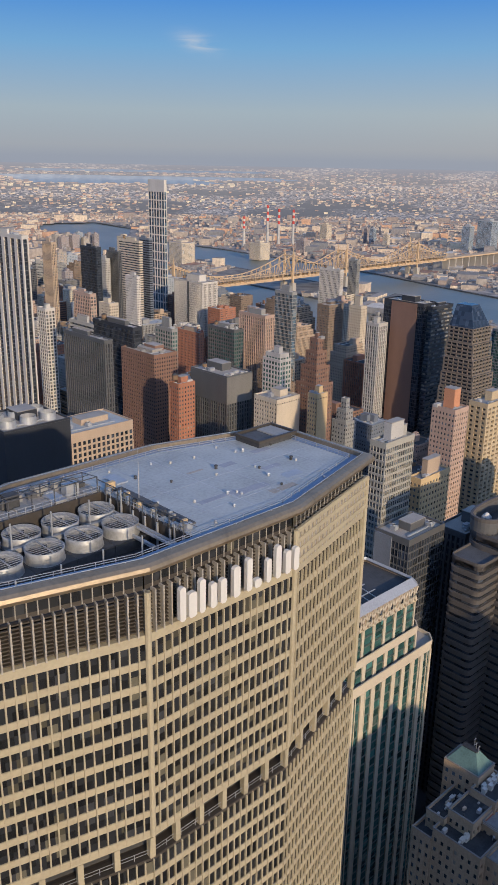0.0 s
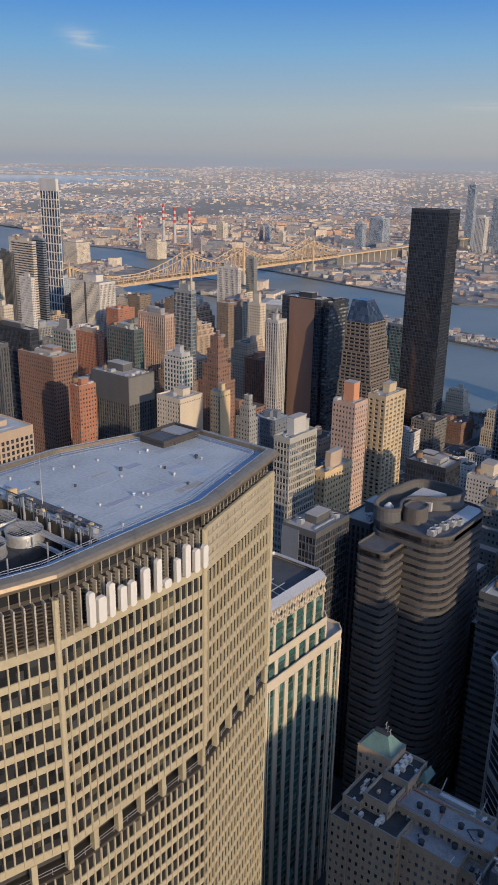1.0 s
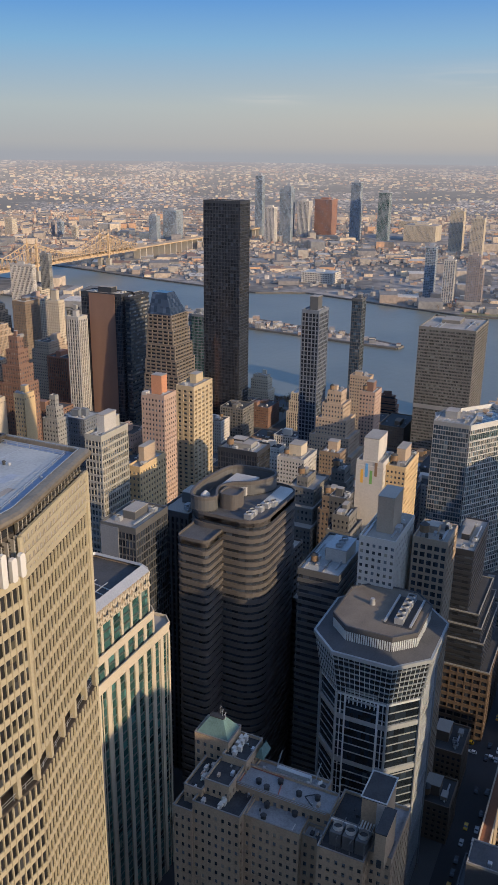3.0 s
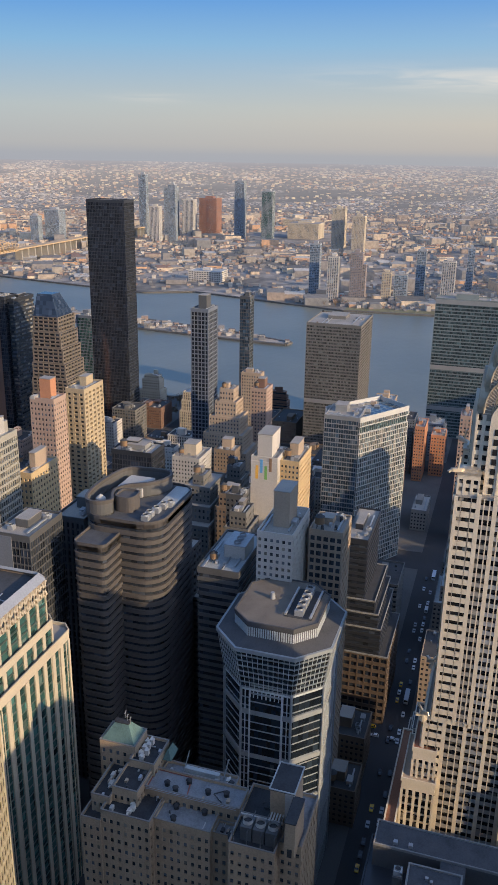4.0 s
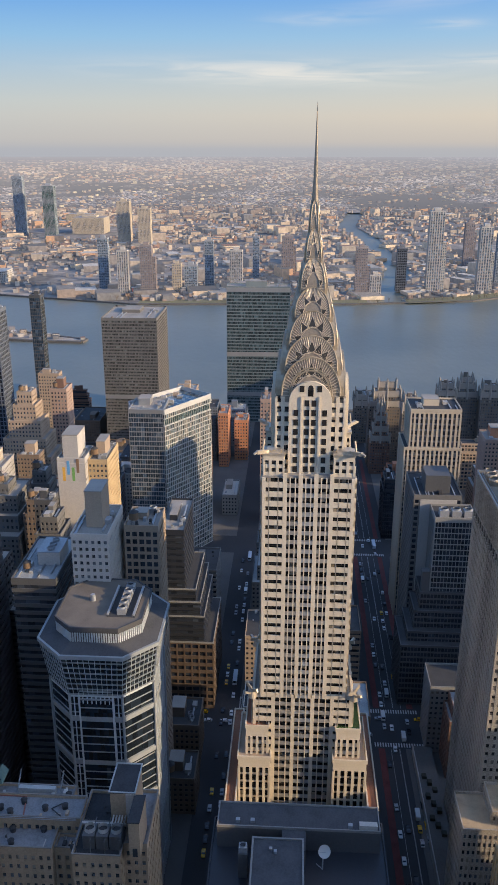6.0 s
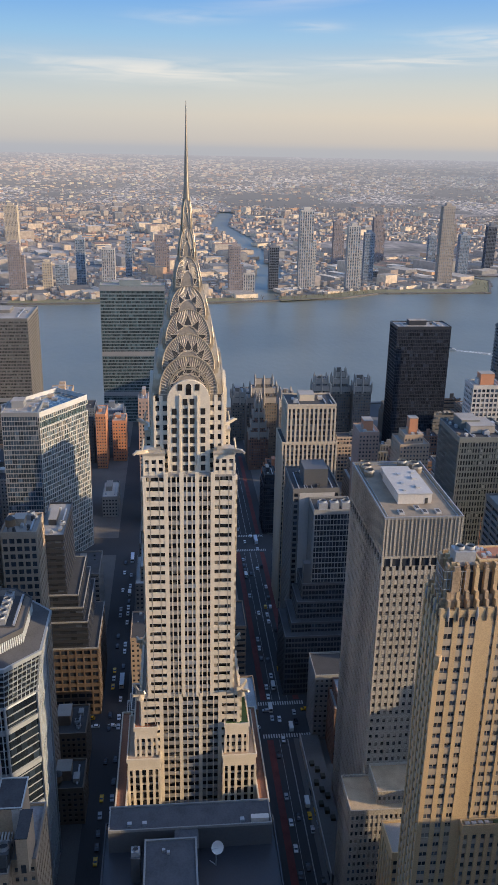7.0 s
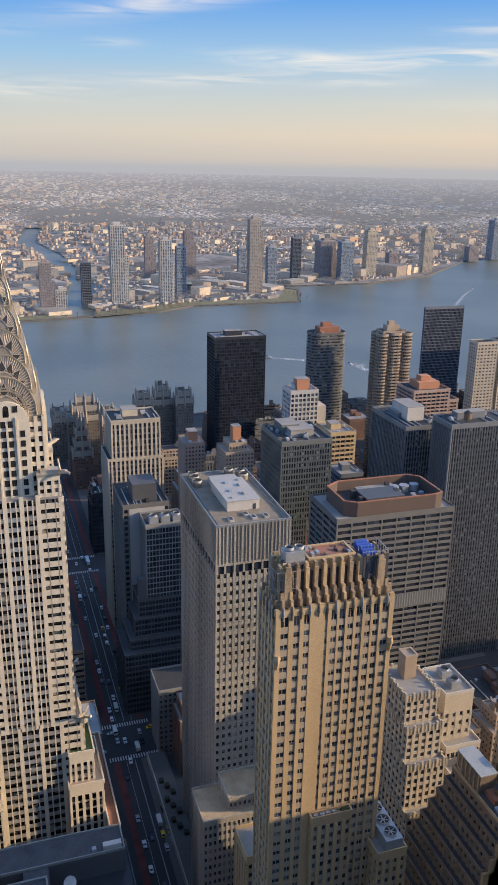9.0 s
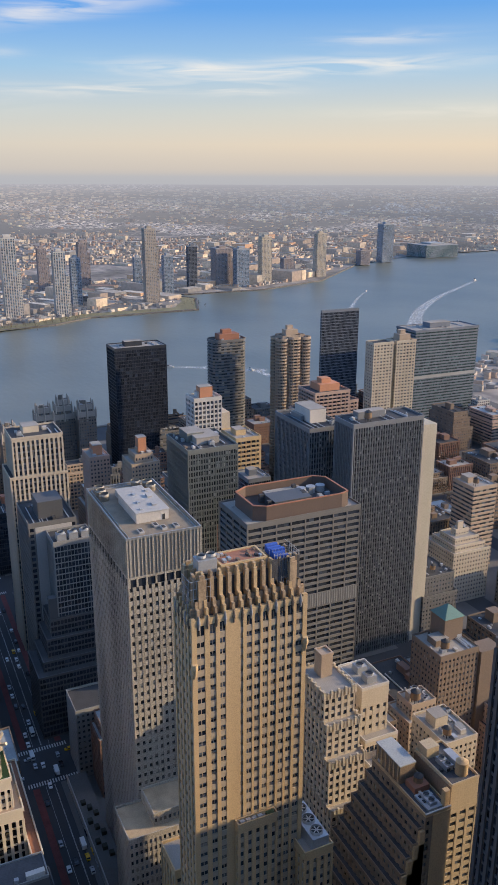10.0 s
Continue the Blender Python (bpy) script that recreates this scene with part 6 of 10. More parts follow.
    # blocky shoulder corners with eagles
    for sx in (-1, 1):
        for sy in (-1, 1):
            q = rect(min(sx * 16.2, sx * 9.2), max(sx * 16.2, sx * 9.2), min(sy * 16.2, sy * 8.6), max(sy * 16.2, sy * 8.6))
            facade(root, q, 191, 198.5, DECO_BRICK, GLASS_DECO, 3.7, 0.45, 2.2, 0.4, 0.5, 0.15, crown=1.8)
            part("shoulder_cap", Mesh().prism(inset(q, -0.2), 198.5, 199.3).prism(inset(q, 1.2), 199.3, 200.2), STEEL, root)
            ex, ey = sx * 16.4, sy * 16.4
            part("eagle", Mesh().bar((ex - sx * 2, ey - sy * 2, 199.6), (ex + sx * 1.9, ey + sy * 1.9, 200.4), 1.1, 1.3).bar((ex + sx * 1.7, ey + sy * 1.7, 200.6), (ex + sx * 2.9, ey + sy * 2.9, 200.0), 0.7).bar((ex, ey, 200), (ex - sx * 0.6, ey - sy * 0.6, 204.5), 0.5), STEEL, root)
    # upper shaft with tall arched bay
    u = 12.3
    us = rect(-u, u, -u, u)
    facade(root, us, 190.5, 219, DECO_BRICK, GLASS_DECO, 3.7, 0.42, 2.8, 0.46, 0.6, 0.15, split=True, crown=0)
    for i, (dx, dy) in enumerate(((-1, 0), (0, -1), (0, 1), (1, 0))):
        # white bay that projects in the middle of each side, rounded at the head
        out = arch_outline(7.5, 8.0, 216.8)
        prof = [(-7.5, 190.5)] + out + [(7.5, 190.5)]
        m = Mesh()
        k = len(prof)
        for d in (u - 1.0, u + 1.1):
            for (s, z) in prof:
                m.v.append((dx * d + dy * s, dy * d + dx * s, z))
        m.f.append(tuple(range(k, 2 * k)))
        m.f.append(tuple(range(k - 1, -1, -1)))
        m.f += [(j, (j + 1) % k, k + (j + 1) % k, k + j) for j in range(k)]
        part("arched_bay", m, DECO_BRICK, root)
        win = Mesh().box(-0.8, 0.8, -0.12, 0.12, 0, 2.2, True).data("window", GLASS_DECO) if abs(dy) else Mesh().box(-0.12, 0.12, -0.8, 0.8, 0, 2.2, True).data("window", GLASS_DECO)
        for j in range(8):
            for s in (-5.0, -1.2, 1.2, 5.0):
                z = 191.5 + 3.5 * j
                if abs(s) > 3 and j > 6:
                    continue
                part("window", win, None, root, at=(dx * (u + 1.12) + dy * s, dy * (u + 1.12) + dx * s, z))
        aw = Mesh()
        ring_pts = [(-0.95, 219.6)] + arch_outline(0.95, 1.4, 222.2, 8) + [(0.95, 219.6)]
        n_ = len(ring_pts)
        for dd_ in (u + 0.9, u + 1.16):
            aw.v += [(dx * dd_ + dy * q_, dy * dd_ + dx * q_, z_) for q_, z_ in ring_pts]
        aw.f = [tuple(range(n_)), tuple(range(n_, 2 * n_))] + [(j_, (j_ + 1) % n_, n_ + (j_ + 1) % n_, n_ + j_) for j_ in range(n_)]
        part("arched_window", aw, GLASS_DECO, root)
        for q_ in (-3.0, 3.0):
            part("window", win, None, root, at=(dx * (u + 1.12) + dy * q_, dy * (u + 1.12) + dx * q_, 221.2))
        for s in (-3.1, 0, 3.1):
            part("bay_pier", Mesh().box(*sorted((dx * (u + 1.0) + dy * (s - 0.3), dx * (u + 1.55) + dy * (s + 0.3))) if dx else (s - 0.3, s + 0.3), *sorted((dy * (u + 1.0) + dx * (s - 0.3), dy * (u + 1.55) + dx * (s + 0.3))) if dy else (s - 0.3, s + 0.3), 190.6, 219.5 if s else 217), DECO_BRICK, root)
    # steel crown: crossing vaults, each tier higher and narrower, with fans of triangular windows
    # half width of the arch, reach of the face at its foot and at its head, foot, head
    tiers = [(10.2, 12.0, 11.0, 219.5, 233.0), (9.1, 10.5, 8.9, 228.0, 240.1), (7.8, 8.7, 7.1, 236.5, 248.3), (6.1, 7.0, 4.9, 246.0, 255.9), (4.1, 4.8, 2.9, 255.5, 265.4), (2.5, 2.9, 1.7, 265.2, 274.9), (1.4, 1.7, 0.95, 274.2, 284.2)]
    RIB = wall_mat("ribbed_steel", (0.56, 0.47, 0.36), rough=0.5, metal=0.15, fine=0.8, spread=0.2)
    # fan backs repeat the rib steel, darkened for the shade between the ribs
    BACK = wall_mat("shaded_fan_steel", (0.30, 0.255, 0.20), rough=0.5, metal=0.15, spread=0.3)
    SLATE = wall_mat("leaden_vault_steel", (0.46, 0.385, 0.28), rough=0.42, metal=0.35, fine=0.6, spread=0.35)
    TRI = wall_mat("dusty_triangle_glass", (0.05, 0.046, 0.04), rough=0.3, spread=0.3)
    part("crown_mast_base", Mesh().prism(rect(-9.0, 9.0, -9.0, 9.0), 216, 229), SLATE, root)
    for ti, (w, d, dn, b, t) in enumerate(tiers):
        def reach(z, d=d, dn=dn, b=b, t=t):
            """How far out the face of this tier stands at height z: it leans back towards its head."""
            return d - (d - dn) * max(0.0, min(1.0, (z - b) / (t - b))) ** 1.5

        def at(axis, sgn, s_, z, out=0.0):
            v = (sgn * (reach(z) + out), s_, z)
            return v if axis == 0 else (v[1], v[0], v[2])
        H = t - b
        below = 4.0 if ti else 3.0
        for axis in (0, 1):
            out = arch_outline(w, H, b, 20)
            prof = [(-w, b - below)] + out + [(w, b - below)]
            m = Mesh()
            k = len(prof)
            for sgn in (-1, 1):
                for (s_, z) in prof:
                    m.v.append(at(axis, sgn, s_, z))
            m.f += [(j, (j + 1) % k, k + (j + 1) % k, k + j) for j in range(k)]
            part("crown_vault", m, SLATE, root)
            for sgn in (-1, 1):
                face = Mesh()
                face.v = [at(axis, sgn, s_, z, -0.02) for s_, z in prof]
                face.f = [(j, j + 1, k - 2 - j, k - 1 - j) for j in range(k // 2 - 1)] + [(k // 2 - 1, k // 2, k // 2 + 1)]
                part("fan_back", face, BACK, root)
                # plain rim band round the arch, a thin bead inside it, and the radiating ribs
                rim, fan = Mesh(), Mesh()
                for q, th in ((0.985, 0.035),) if ti else ((0.985, 0.035), (0.66, 0.04), (0.72, 0.03)):
                    for j in range(len(out) - 1):
                        p0, p1 = out[j], out[j + 1]
                        f = lambda p: (p[0] * q, b + (p[1] - b) * q)
                        rim.bar(at(axis, sgn, *f(p0), 0.16), at(axis, sgn, *f(p1), 0.16), max(0.3, th * w * 1.3))
                for p in arch_outline(w, H, b, 36):
                    lo, hi = (p[0] * 0.5, b + (p[1] - b) * 0.5), (p[0] * 0.975, b + (p[1] - b) * 0.975)
                    fan.bar(at(axis, sgn, *lo, 0.06), at(axis, sgn, *hi, 0.06), 0.03 * w + 0.06, 0.24)
                part("arch_rim", rim, SLATE, root)
                part("rib_fan", fan, RIB, root)
                nwin = (7, 7, 5, 5, 3, 3, 1)[ti]
                for j in range(nwin):
                    a = math.pi * (0.1 + 0.8 * j / (nwin - 1)) if nwin > 1 else math.pi / 2
                    ca, sa = math.cos(a), math.sin(a)
                    c0, c1 = 0.54, 0.86
                    px, pz = -sa * 0.175 * w, ca * 0.175 * H * 0.7
                    tri = [(w * c0 * ca + px, b + H * c0 * sa + pz), (w * c0 * ca - px, b + H * c0 * sa - pz), (w * c1 * ca, b + H * c1 * sa)]
                    m3 = Mesh()
                    for off in (0.1, 0.24):
                        m3.v += [at(axis, sgn, s_, z, off) for (s_, z) in tri]
                    m3.f = [(0, 1, 2), (3, 4, 5), (0, 1, 4, 3), (1, 2, 5, 4), (2, 0, 3, 5)]
                    win = part("triangular_window", m3, TRI, root)
                    fr = Mesh()
                    for u in range(3):
                        fr.bar(at(axis, sgn, *tri[u], 0.22), at(axis, sgn, *tri[(u + 1) % 3], 0.22), 0.16)
                    if axis == 0 and sgn < 0:
                        part("window_frame", fr, RIB, win)
    m = Mesh()
    for (z0, r0, z1, r1) in ((276, 1.5, 284, 1.15), (284, 1.15, 292, 0.7), (292, 0.75, 303, 0.4), (303, 0.4, 314.5, 0.08)):
        m.cyl(0, 0, z0, z1, r0, r1, 12, cap=False)
    part("needle", m, wall_mat("dark_needle_steel", (0.30, 0.26, 0.21), rough=0.4, metal=0.7), root, "tapering steel needle", True)
    return root


deco_tower()

# stone deco tower with a buttressed crown
def buttress_tower():
    x0, x1, y0, y1 = 187.0, 201.6, -107.0, -70.8
    USED.append((170, 232, -120, -62))
    root = thing("buttressed_tower", x0, y0, 0, "golden brick deco office tower with a crown of stone buttresses", "office tower")
    W, D = x1 - x0, y1 - y0
    p = rect(0, W, 0, D)
    SHALE = wall_mat("grey_spandrel_panel", (0.40, 0.33, 0.24), rough=0.6)
    BUFF = wall_mat("golden_brick_pier", (0.52, 0.37, 0.20), fine=2.6, spread=0.35)
    SOOT = wall_mat("sooty_crown_stone", (0.20, 0.15, 0.10), spread=0.6, coarse=0.4)
    WEATHERED = wall_mat("weathered_gold_stone", (0.36, 0.26, 0.16), spread=0.55, coarse=0.4)
    fh = 3.62
    part("glazing", Mesh().prism(inset(p, 0.55), 0, 184), GLASS_B, root)
    nf = 50
    spd = Mesh().ring(inset(p, 0.22), inset(p, 0.9), 0, fh * 0.54).data("spandrel", SHALE)
    for i in range(nf):
        part("spandrel", spd, None, root, at=(0, 0, i * fh))

    def face(i, cols):
        """Piers between the window columns; cols: (centre, width) as shares of the side."""
        a, b = Vector(p[i]), Vector(p[(i + 1) % 4])
        ln = (b - a).length
        e = (b - a) / ln
        n = Vector((-e.y, e.x))
        edges = [0.05 / ln]
        for c, w in cols:
            edges += [c - w / 2, c + w / 2]
        edges.append(1 - 0.05 / ln)
        for k in range(0, len(edges), 2):
            u0, u1 = edges[k] * ln, edges[k + 1] * ln
            out = 0.0 if k in (0, len(edges) - 2) else 0.12 * ((k // 2) % 2)
            q = [a + e * u0 + n * out, a + e * u1 + n * out, a + e * u1 + n * 1.05, a + e * u0 + n * 1.05]
            part("pier", Mesh().prism([tuple(v) for v in q], 0, 183 + 2.2 * ((k // 2) % 2)), BUFF, root)
        mul = Mesh()
        for c, w in cols:
            u = c * ln
            q = [a + e * (u - 0.09) + n * 0.42, a + e * (u + 0.09) + n * 0.42, a + e * (u + 0.09) + n * 0.95, a + e * (u - 0.09) + n * 0.95]
            mul.prism([tuple(v) for v in q], 0, 182)
        tagged(part("sash_mullion_screen", mul, SHALE, root), kind="stuff")
    # the west side runs from the north corner to the south one
    west = [(0.075, 0.066), (0.175, 0.05), (0.258, 0.05), (0.42, 0.022), (0.486, 0.05), (0.556, 0.05), (0.628, 0.05), (0.703, 0.05), (0.778, 0.05), (0.85, 0.05), (0.93, 0.06)]
    face(3, west)
    face(1, west)
    for i in (0, 2):
        face(i, [(0.12 + 0.19 * k, 0.11) for k in range(5)])
    part("shaft_cap", Mesh().ring(inset(p, 0.04), inset(p, 1.2), 182.6, 184.6), BUFF, root)
    part("roof_deck", Mesh().prism(inset(p, 0.5), 184.0, 184.5), TAR, root)
    # crown: a dark recessed storey behind two ranks of buttresses
    q = inset(p, 4.4)
    part("crown_body", Mesh().prism(q, 184.5, 193.6), TAR, root)
    part("crown_deck", Mesh().prism(inset(q, 0.3), 193.6, 193.9), GRAVEL, root)
    for i in range(4):
        a, b = Vector(p[i]), Vector(p[(i + 1) % 4])
        ln = (b - a).length
        e = (b - a) / ln
        n = Vector((-e.y, e.x))
        nb = 12 if i in (1, 3) else 4
        for j in range(nb + 1):
            c = a + e * (2.2 + (ln - 4.4) * j / nb)
            m = Mesh()
            for lo, hi, hw, za, z in ((0.3, 1.5, 0.4, 184, 187.4), (1.5, 2.9, 0.45, 184, 189.4), (2.9, 4.9, 0.55, 184, 195.4), (3.3, 4.7, 0.36, 195.4, 196.7)):
                pp = [c - e * hw + n * lo, c + e * hw + n * lo, c + e * hw + n * (hi + 0.2), c - e * hw + n * (hi + 0.2)]
                m.prism([tuple(v) for v in pp], za, z)
            part("buttress", m, BUFF if j % 2 else WEATHERED, root)
            fin = Mesh().cyl(c.x + n.x * 0.1, c.y + n.y * 0.1, 181.4, 183.4, 0.25, 0.6, 8).cyl(c.x + n.x * 0.1, c.y + n.y * 0.1, 183.4, 185.6, 0.6, 0.15, 8)
            part("finial", fin, SOOT if j % 3 else GREY, root)
            if j < nb:
                d = c + e * ((ln - 4.4) / nb / 2)
                pp = [d - e * 0.7 + n * 2.0, d + e * 0.7 + n * 2.0, d + e * 0.7 + n * 2.5, d - e * 0.7 + n * 2.5]
                part("crown_panel", Mesh().prism([tuple(v) for v in pp], 184.4, 188.2), SOOT, root)
    part("penthouse", Mesh().box(5, 13, 11, 25, 193.8, 196.6), BUFF, root)
    part("penthouse_kerb", Mesh().ring(rect(4.8, 13.2, 10.8, 25.2), rect(5.4, 12.6, 11.4, 24.6), 196.6, 197.2), BUFF, root)
    part("penthouse_roof", Mesh().box(5.2, 12.8, 11.2, 24.8, 196.5, 196.8), RED, root)
    rnd = random.Random(4)
    for i in range(12):
        x, y, s = rnd.uniform(6, 12), rnd.uniform(12, 24), rnd.uniform(0.35, 0.9)
        part("plant_box", Mesh().box(x - s, x + s, y - s * 0.6, y + s * 0.6, 196.8, 196.8 + s), rnd.choice([TAR, GALV, OLD]), root)
    cool = part("cooling_tower", Mesh().box(5.2, 9.4, 26.2, 31.8, 195.4, 199.4), GALV, root, "blue-grey metal cooling tower with two fans")
    part("cooling_tower_legs", Mesh().box(5.4, 6.0, 26, 26.6, 193.8, 195.4).box(8.6, 9.2, 26, 26.6, 193.8, 195.4).box(5.4, 6.0, 30.6, 31.2, 193.8, 195.4).box(8.6, 9.2, 30.6, 31.2, 193.8, 195.4), TAR, cool)
    for y in (27.2, 30.1):
        part("fan_ring", Mesh().cyl(7.3, y, 199.6, 200.5, 1.35, 1.25, 16, cap=False), LTGREY, cool)
        part("fan_disc", Mesh().cyl(7.3, y, 199.6, 199.9, 1.2, 1.2, 16), TAR, cool)
    BLUE = wall_mat("blue_tarpaulin", (0.04, 0.11, 0.42))
    m = Mesh()
    for k in range(6):
        m.box(4.0 + k * 1.2, 5.1 + k * 1.2, 4.4 + 0.5 * (k % 2), 8.6, 195.6, 196.9 + 0.5 * (k % 3), True)
    part("tarpaulin", m, BLUE, root, "crumpled blue tarpaulin over plant")
    part("mast", Mesh().cyl(11, 23.5, 196.6, 207, 0.12, 0.05, 6), RED, root)
    NET = wall_mat("dark_scaffold_net", (0.07, 0.07, 0.075), spread=0.4)
    sc, net = Mesh(), Mesh()
    for k in range(9):
        y = 1.5 + k * 1.0
        for x in (3.0, 6.0):
            sc.bar((x, y, 188.5), (x, y, 198.2), 0.1)
        net.box(2.85, 2.95, y - 0.1, y + 0.75, 189.0 + (k % 3), 196.6, True)
    for z in (190.5, 192.8, 195.2, 197.8):
        sc.bar((3.0, 1.5, z), (3.0, 9.5, z), 0.1).bar((3.0, 1.5, z), (12, 1.5, z), 0.1)
    for k in range(6):
        sc.bar((3.5 + k * 1.4, 1.5, 188.5), (3.5 + k * 1.4, 1.5, 198.2), 0.1)
        net.box(3.6 + k * 1.4, 4.6 + k * 1.4, 1.38, 1.46, 189.0 + (k % 2), 196.8, True)
    part("scaffold", sc, GALV, root)
    part("scaffold_net", net, NET, root)
    sc2 = Mesh()
    for k in range(7):
        sc2.bar((2.2 + k, 35.6, 184.5), (2.2 + k, 35.6, 195.5), 0.12).bar((2.2, 35.6 - k, 184.5), (2.2, 35.6 - k, 195.5), 0.12)
    for z in (187, 190, 193, 195.3):
        sc2.bar((2.2, 35.6, z), (8.2, 35.6, z), 0.12).bar((2.2, 35.6, z), (2.2, 29.6, z), 0.12)
    tagged(part("corner_scaffold", sc2, GALV, root), kind="stuff")
    # broad base, a projecting wing with planters, and roofs with plant
    for (a, b, c, d, z) in ((15, 29, -1, 38, 85), (-2.8, -0.05, 10, 23.5, 112.5), (-7, 12, -8, 2.5, 97), (-3.0, 15, 36.3, 43, 70), (-16, -0.05, 3, 10, 64), (-8, -0.05, 23.5, 36, 52)):
        r = rect(a, b, c, d)
        facade(root, r, 0, z, BUFF, GLASS, 3.6, 0.45, 2.9, 0.5, 0.6, 0.25, crown=2.5, spmat=SHALE)
        roof_deck(root, r, z, BUFF, GRAVEL if z > 60 else TAR)
    for i in range(4):
        part("condenser", Mesh().box(-2.2, -1.2, 15 + i * 2.0, 16.4 + i * 2.0, 112.5, 113.8), LTGREY, root)
    part("hedge", Mesh().box(-2.5, -1.0, 11, 13.5, 112.5, 113.6), wall_mat("clipped_hedge", (0.06, 0.09, 0.03), fine=4.0, spread=0.6), root)
    cell = part("cooling_plant", Mesh().box(-6.2, 10.5, -6.6, -0.8, 97, 101.2), GALV, root)
    for i in range(3):
        part("fan_ring", Mesh().cyl(-3.2 + i * 5.3, -3.7, 101.2, 102.2, 2.2, 2.0, 18, cap=False), LTGREY, cell)
        part("fan_disc", Mesh().cyl(-3.2 + i * 5.3, -3.7, 101.2, 101.5, 1.9, 1.9, 18), TAR, cell)
        for k in range(3):
            a = k * math.pi / 3
            part("fan_blade", Mesh().bar((-3.2 + i * 5.3 - 1.8 * math.cos(a), -3.7 - 1.8 * math.sin(a), 101.8), (-3.2 + i * 5.3 + 1.8 * math.cos(a), -3.7 + 1.8 * math.sin(a), 101.8), 0.35, 0.08), LTGREY, cell)
    for y in (0.6, D - 0.6):
        part("corner_bracket", Mesh().cyl(-0.2, y, 166.5, 169.8, 0.3, 1.1, 8).cyl(-0.2, y, 169.8, 171.2, 1.1, 0.9, 8), BUFF, root)
    return root


buttress_tower()


def metal_tower():
    """Embossed metal office tower with a blank ribbed top."""
    x0, x1, y0, y1, z = 267.0, 323.5, -106.0, -76.5, 174.0
    USED.append((244, 326, -120, -66))
    root = thing("metal_clad_tower", x0, y0, 0, "grey-buff embossed metal office tower with a ribbed blank top", "office tower")
    W, D = x1 - x0, y1 - y0
    p = rect(0, W, 0, D)
    kw = dict(fh=3.75, sp=0.52, bay=2.46, pier=0.5, deep=0.4, proud=0.12)
    facade(root, p, 0, 155, PRECAST_S, glass_mat("small_panes_with_pale_blinds", (0.04, 0.04, 0.042), cell=(1.23, 1.3), blinds=0.62, blind_rgb=(0.40, 0.37, 0.32)), split={3}, **kw)
    part("dark_strip", Mesh().prism(inset(p, 0.5), 155, 159), GLASS_D, root)
    for i in range(1, 8):
        part("strip_mullion", Mesh().box(-0.02, 0.6, i * D / 8 - 0.35, i * D / 8 + 0.35, 155, 159), PRECAST_S, root)
    for i in range(1, 14):
        part("strip_mullion", Mesh().box(i * W / 14 - 0.3, i * W / 14 + 0.3, D - 0.55, D, 155, 159), PRECAST_S, root)
    for x in (0.0, W - 1.0):
        for y in (0.0, D - 1.0):
            part("corner_post", Mesh().box(x, x + 1.0, y, y + 1.0, 154.9, 159), PRECAST_S, root)
    part("blank_top", Mesh().prism(inset(p, 0.35), 158.6, z), GREYBUFF, root)
    part("top_sill", Mesh().ring(inset(p, 0.06), inset(p, 0.6), 158.3, 159.2), PRECAST_S, root)
    for i, n in ((3, 20), (2, 38), (0, 38), (1, 20)):
        a, b = Vector(p[i]), Vector(p[(i + 1) % 4])
        e = (b - a) / n
        nn = Vector((-e.y, e.x)).normalized()
        u = e.normalized()
        m = Mesh()
        for j in range(n + 1):
            c = a + e * j
            hw = 0.36 if j % 2 else 0.2
            w0, w1 = (0.03 if j == 0 else -hw), (-0.03 if j == n else hw)
            q = [tuple(c + u * w0), tuple(c + u * w1), tuple(c + u * w1 + nn * 0.6), tuple(c + u * w0 + nn * 0.6)]
            if i == 3:
                part("top_rib", Mesh().prism(q, 159.2, z + 0.2), PRECAST_S, root)
            else:
                m.prism(q, 159.2, z + 0.2)
        if m.v:
            tagged(part("top_rib_screen", m, PRECAST_S, root), kind="stuff")
    BROWNGRAVEL = wall_mat("brown_roof_gravel", (0.26, 0.21, 0.15), fine=3.0, coarse=0.2, spread=0.35)
    part("roof_deck", Mesh().prism(inset(p, 0.5), z - 0.4, z + 0.1), BROWNGRAVEL, root)
    part("parapet", Mesh().ring(inset(p, -0.02), inset(p, 0.4), z + 0.2, z + 1.1), ALU, root)
    part("window_rail", Mesh().ring(inset(p, 1.6), inset(p, 1.75), z + 0.1, z + 0.5), GALV, root)
    part("plant_room", Mesh().box(14, 38, 8, 21, z + 0.1, z + 4.0), WHITE, root)
    part("plant_room_roof", Mesh().box(13.7, 38.3, 7.7, 21.3, z + 4.0, z + 4.4, True), LTGREY, root)
    part("plant_room_upper", Mesh().box(38.3, 46, 8.5, 20, z + 0.1, z + 3.0), LTGREY, root)
    part("plant_room_door", Mesh().box(13.85, 14.0, 9.5, 10.6, z + 0.2, z + 2.4), TAR, root)
    for x, y, s in ((20, 12, 1.2), (24, 17, 0.9), (29, 11, 1.4), (33, 16, 1.0), (17, 18, 0.8), (35, 10, 0.9)):
        part("roof_hatch", Mesh().box(x - s, x + s, y - s * 0.7, y + s * 0.7, z + 4.4, z + 4.4 + s * 0.5), rndv([GALV, TAR, LTGREY], x), root)
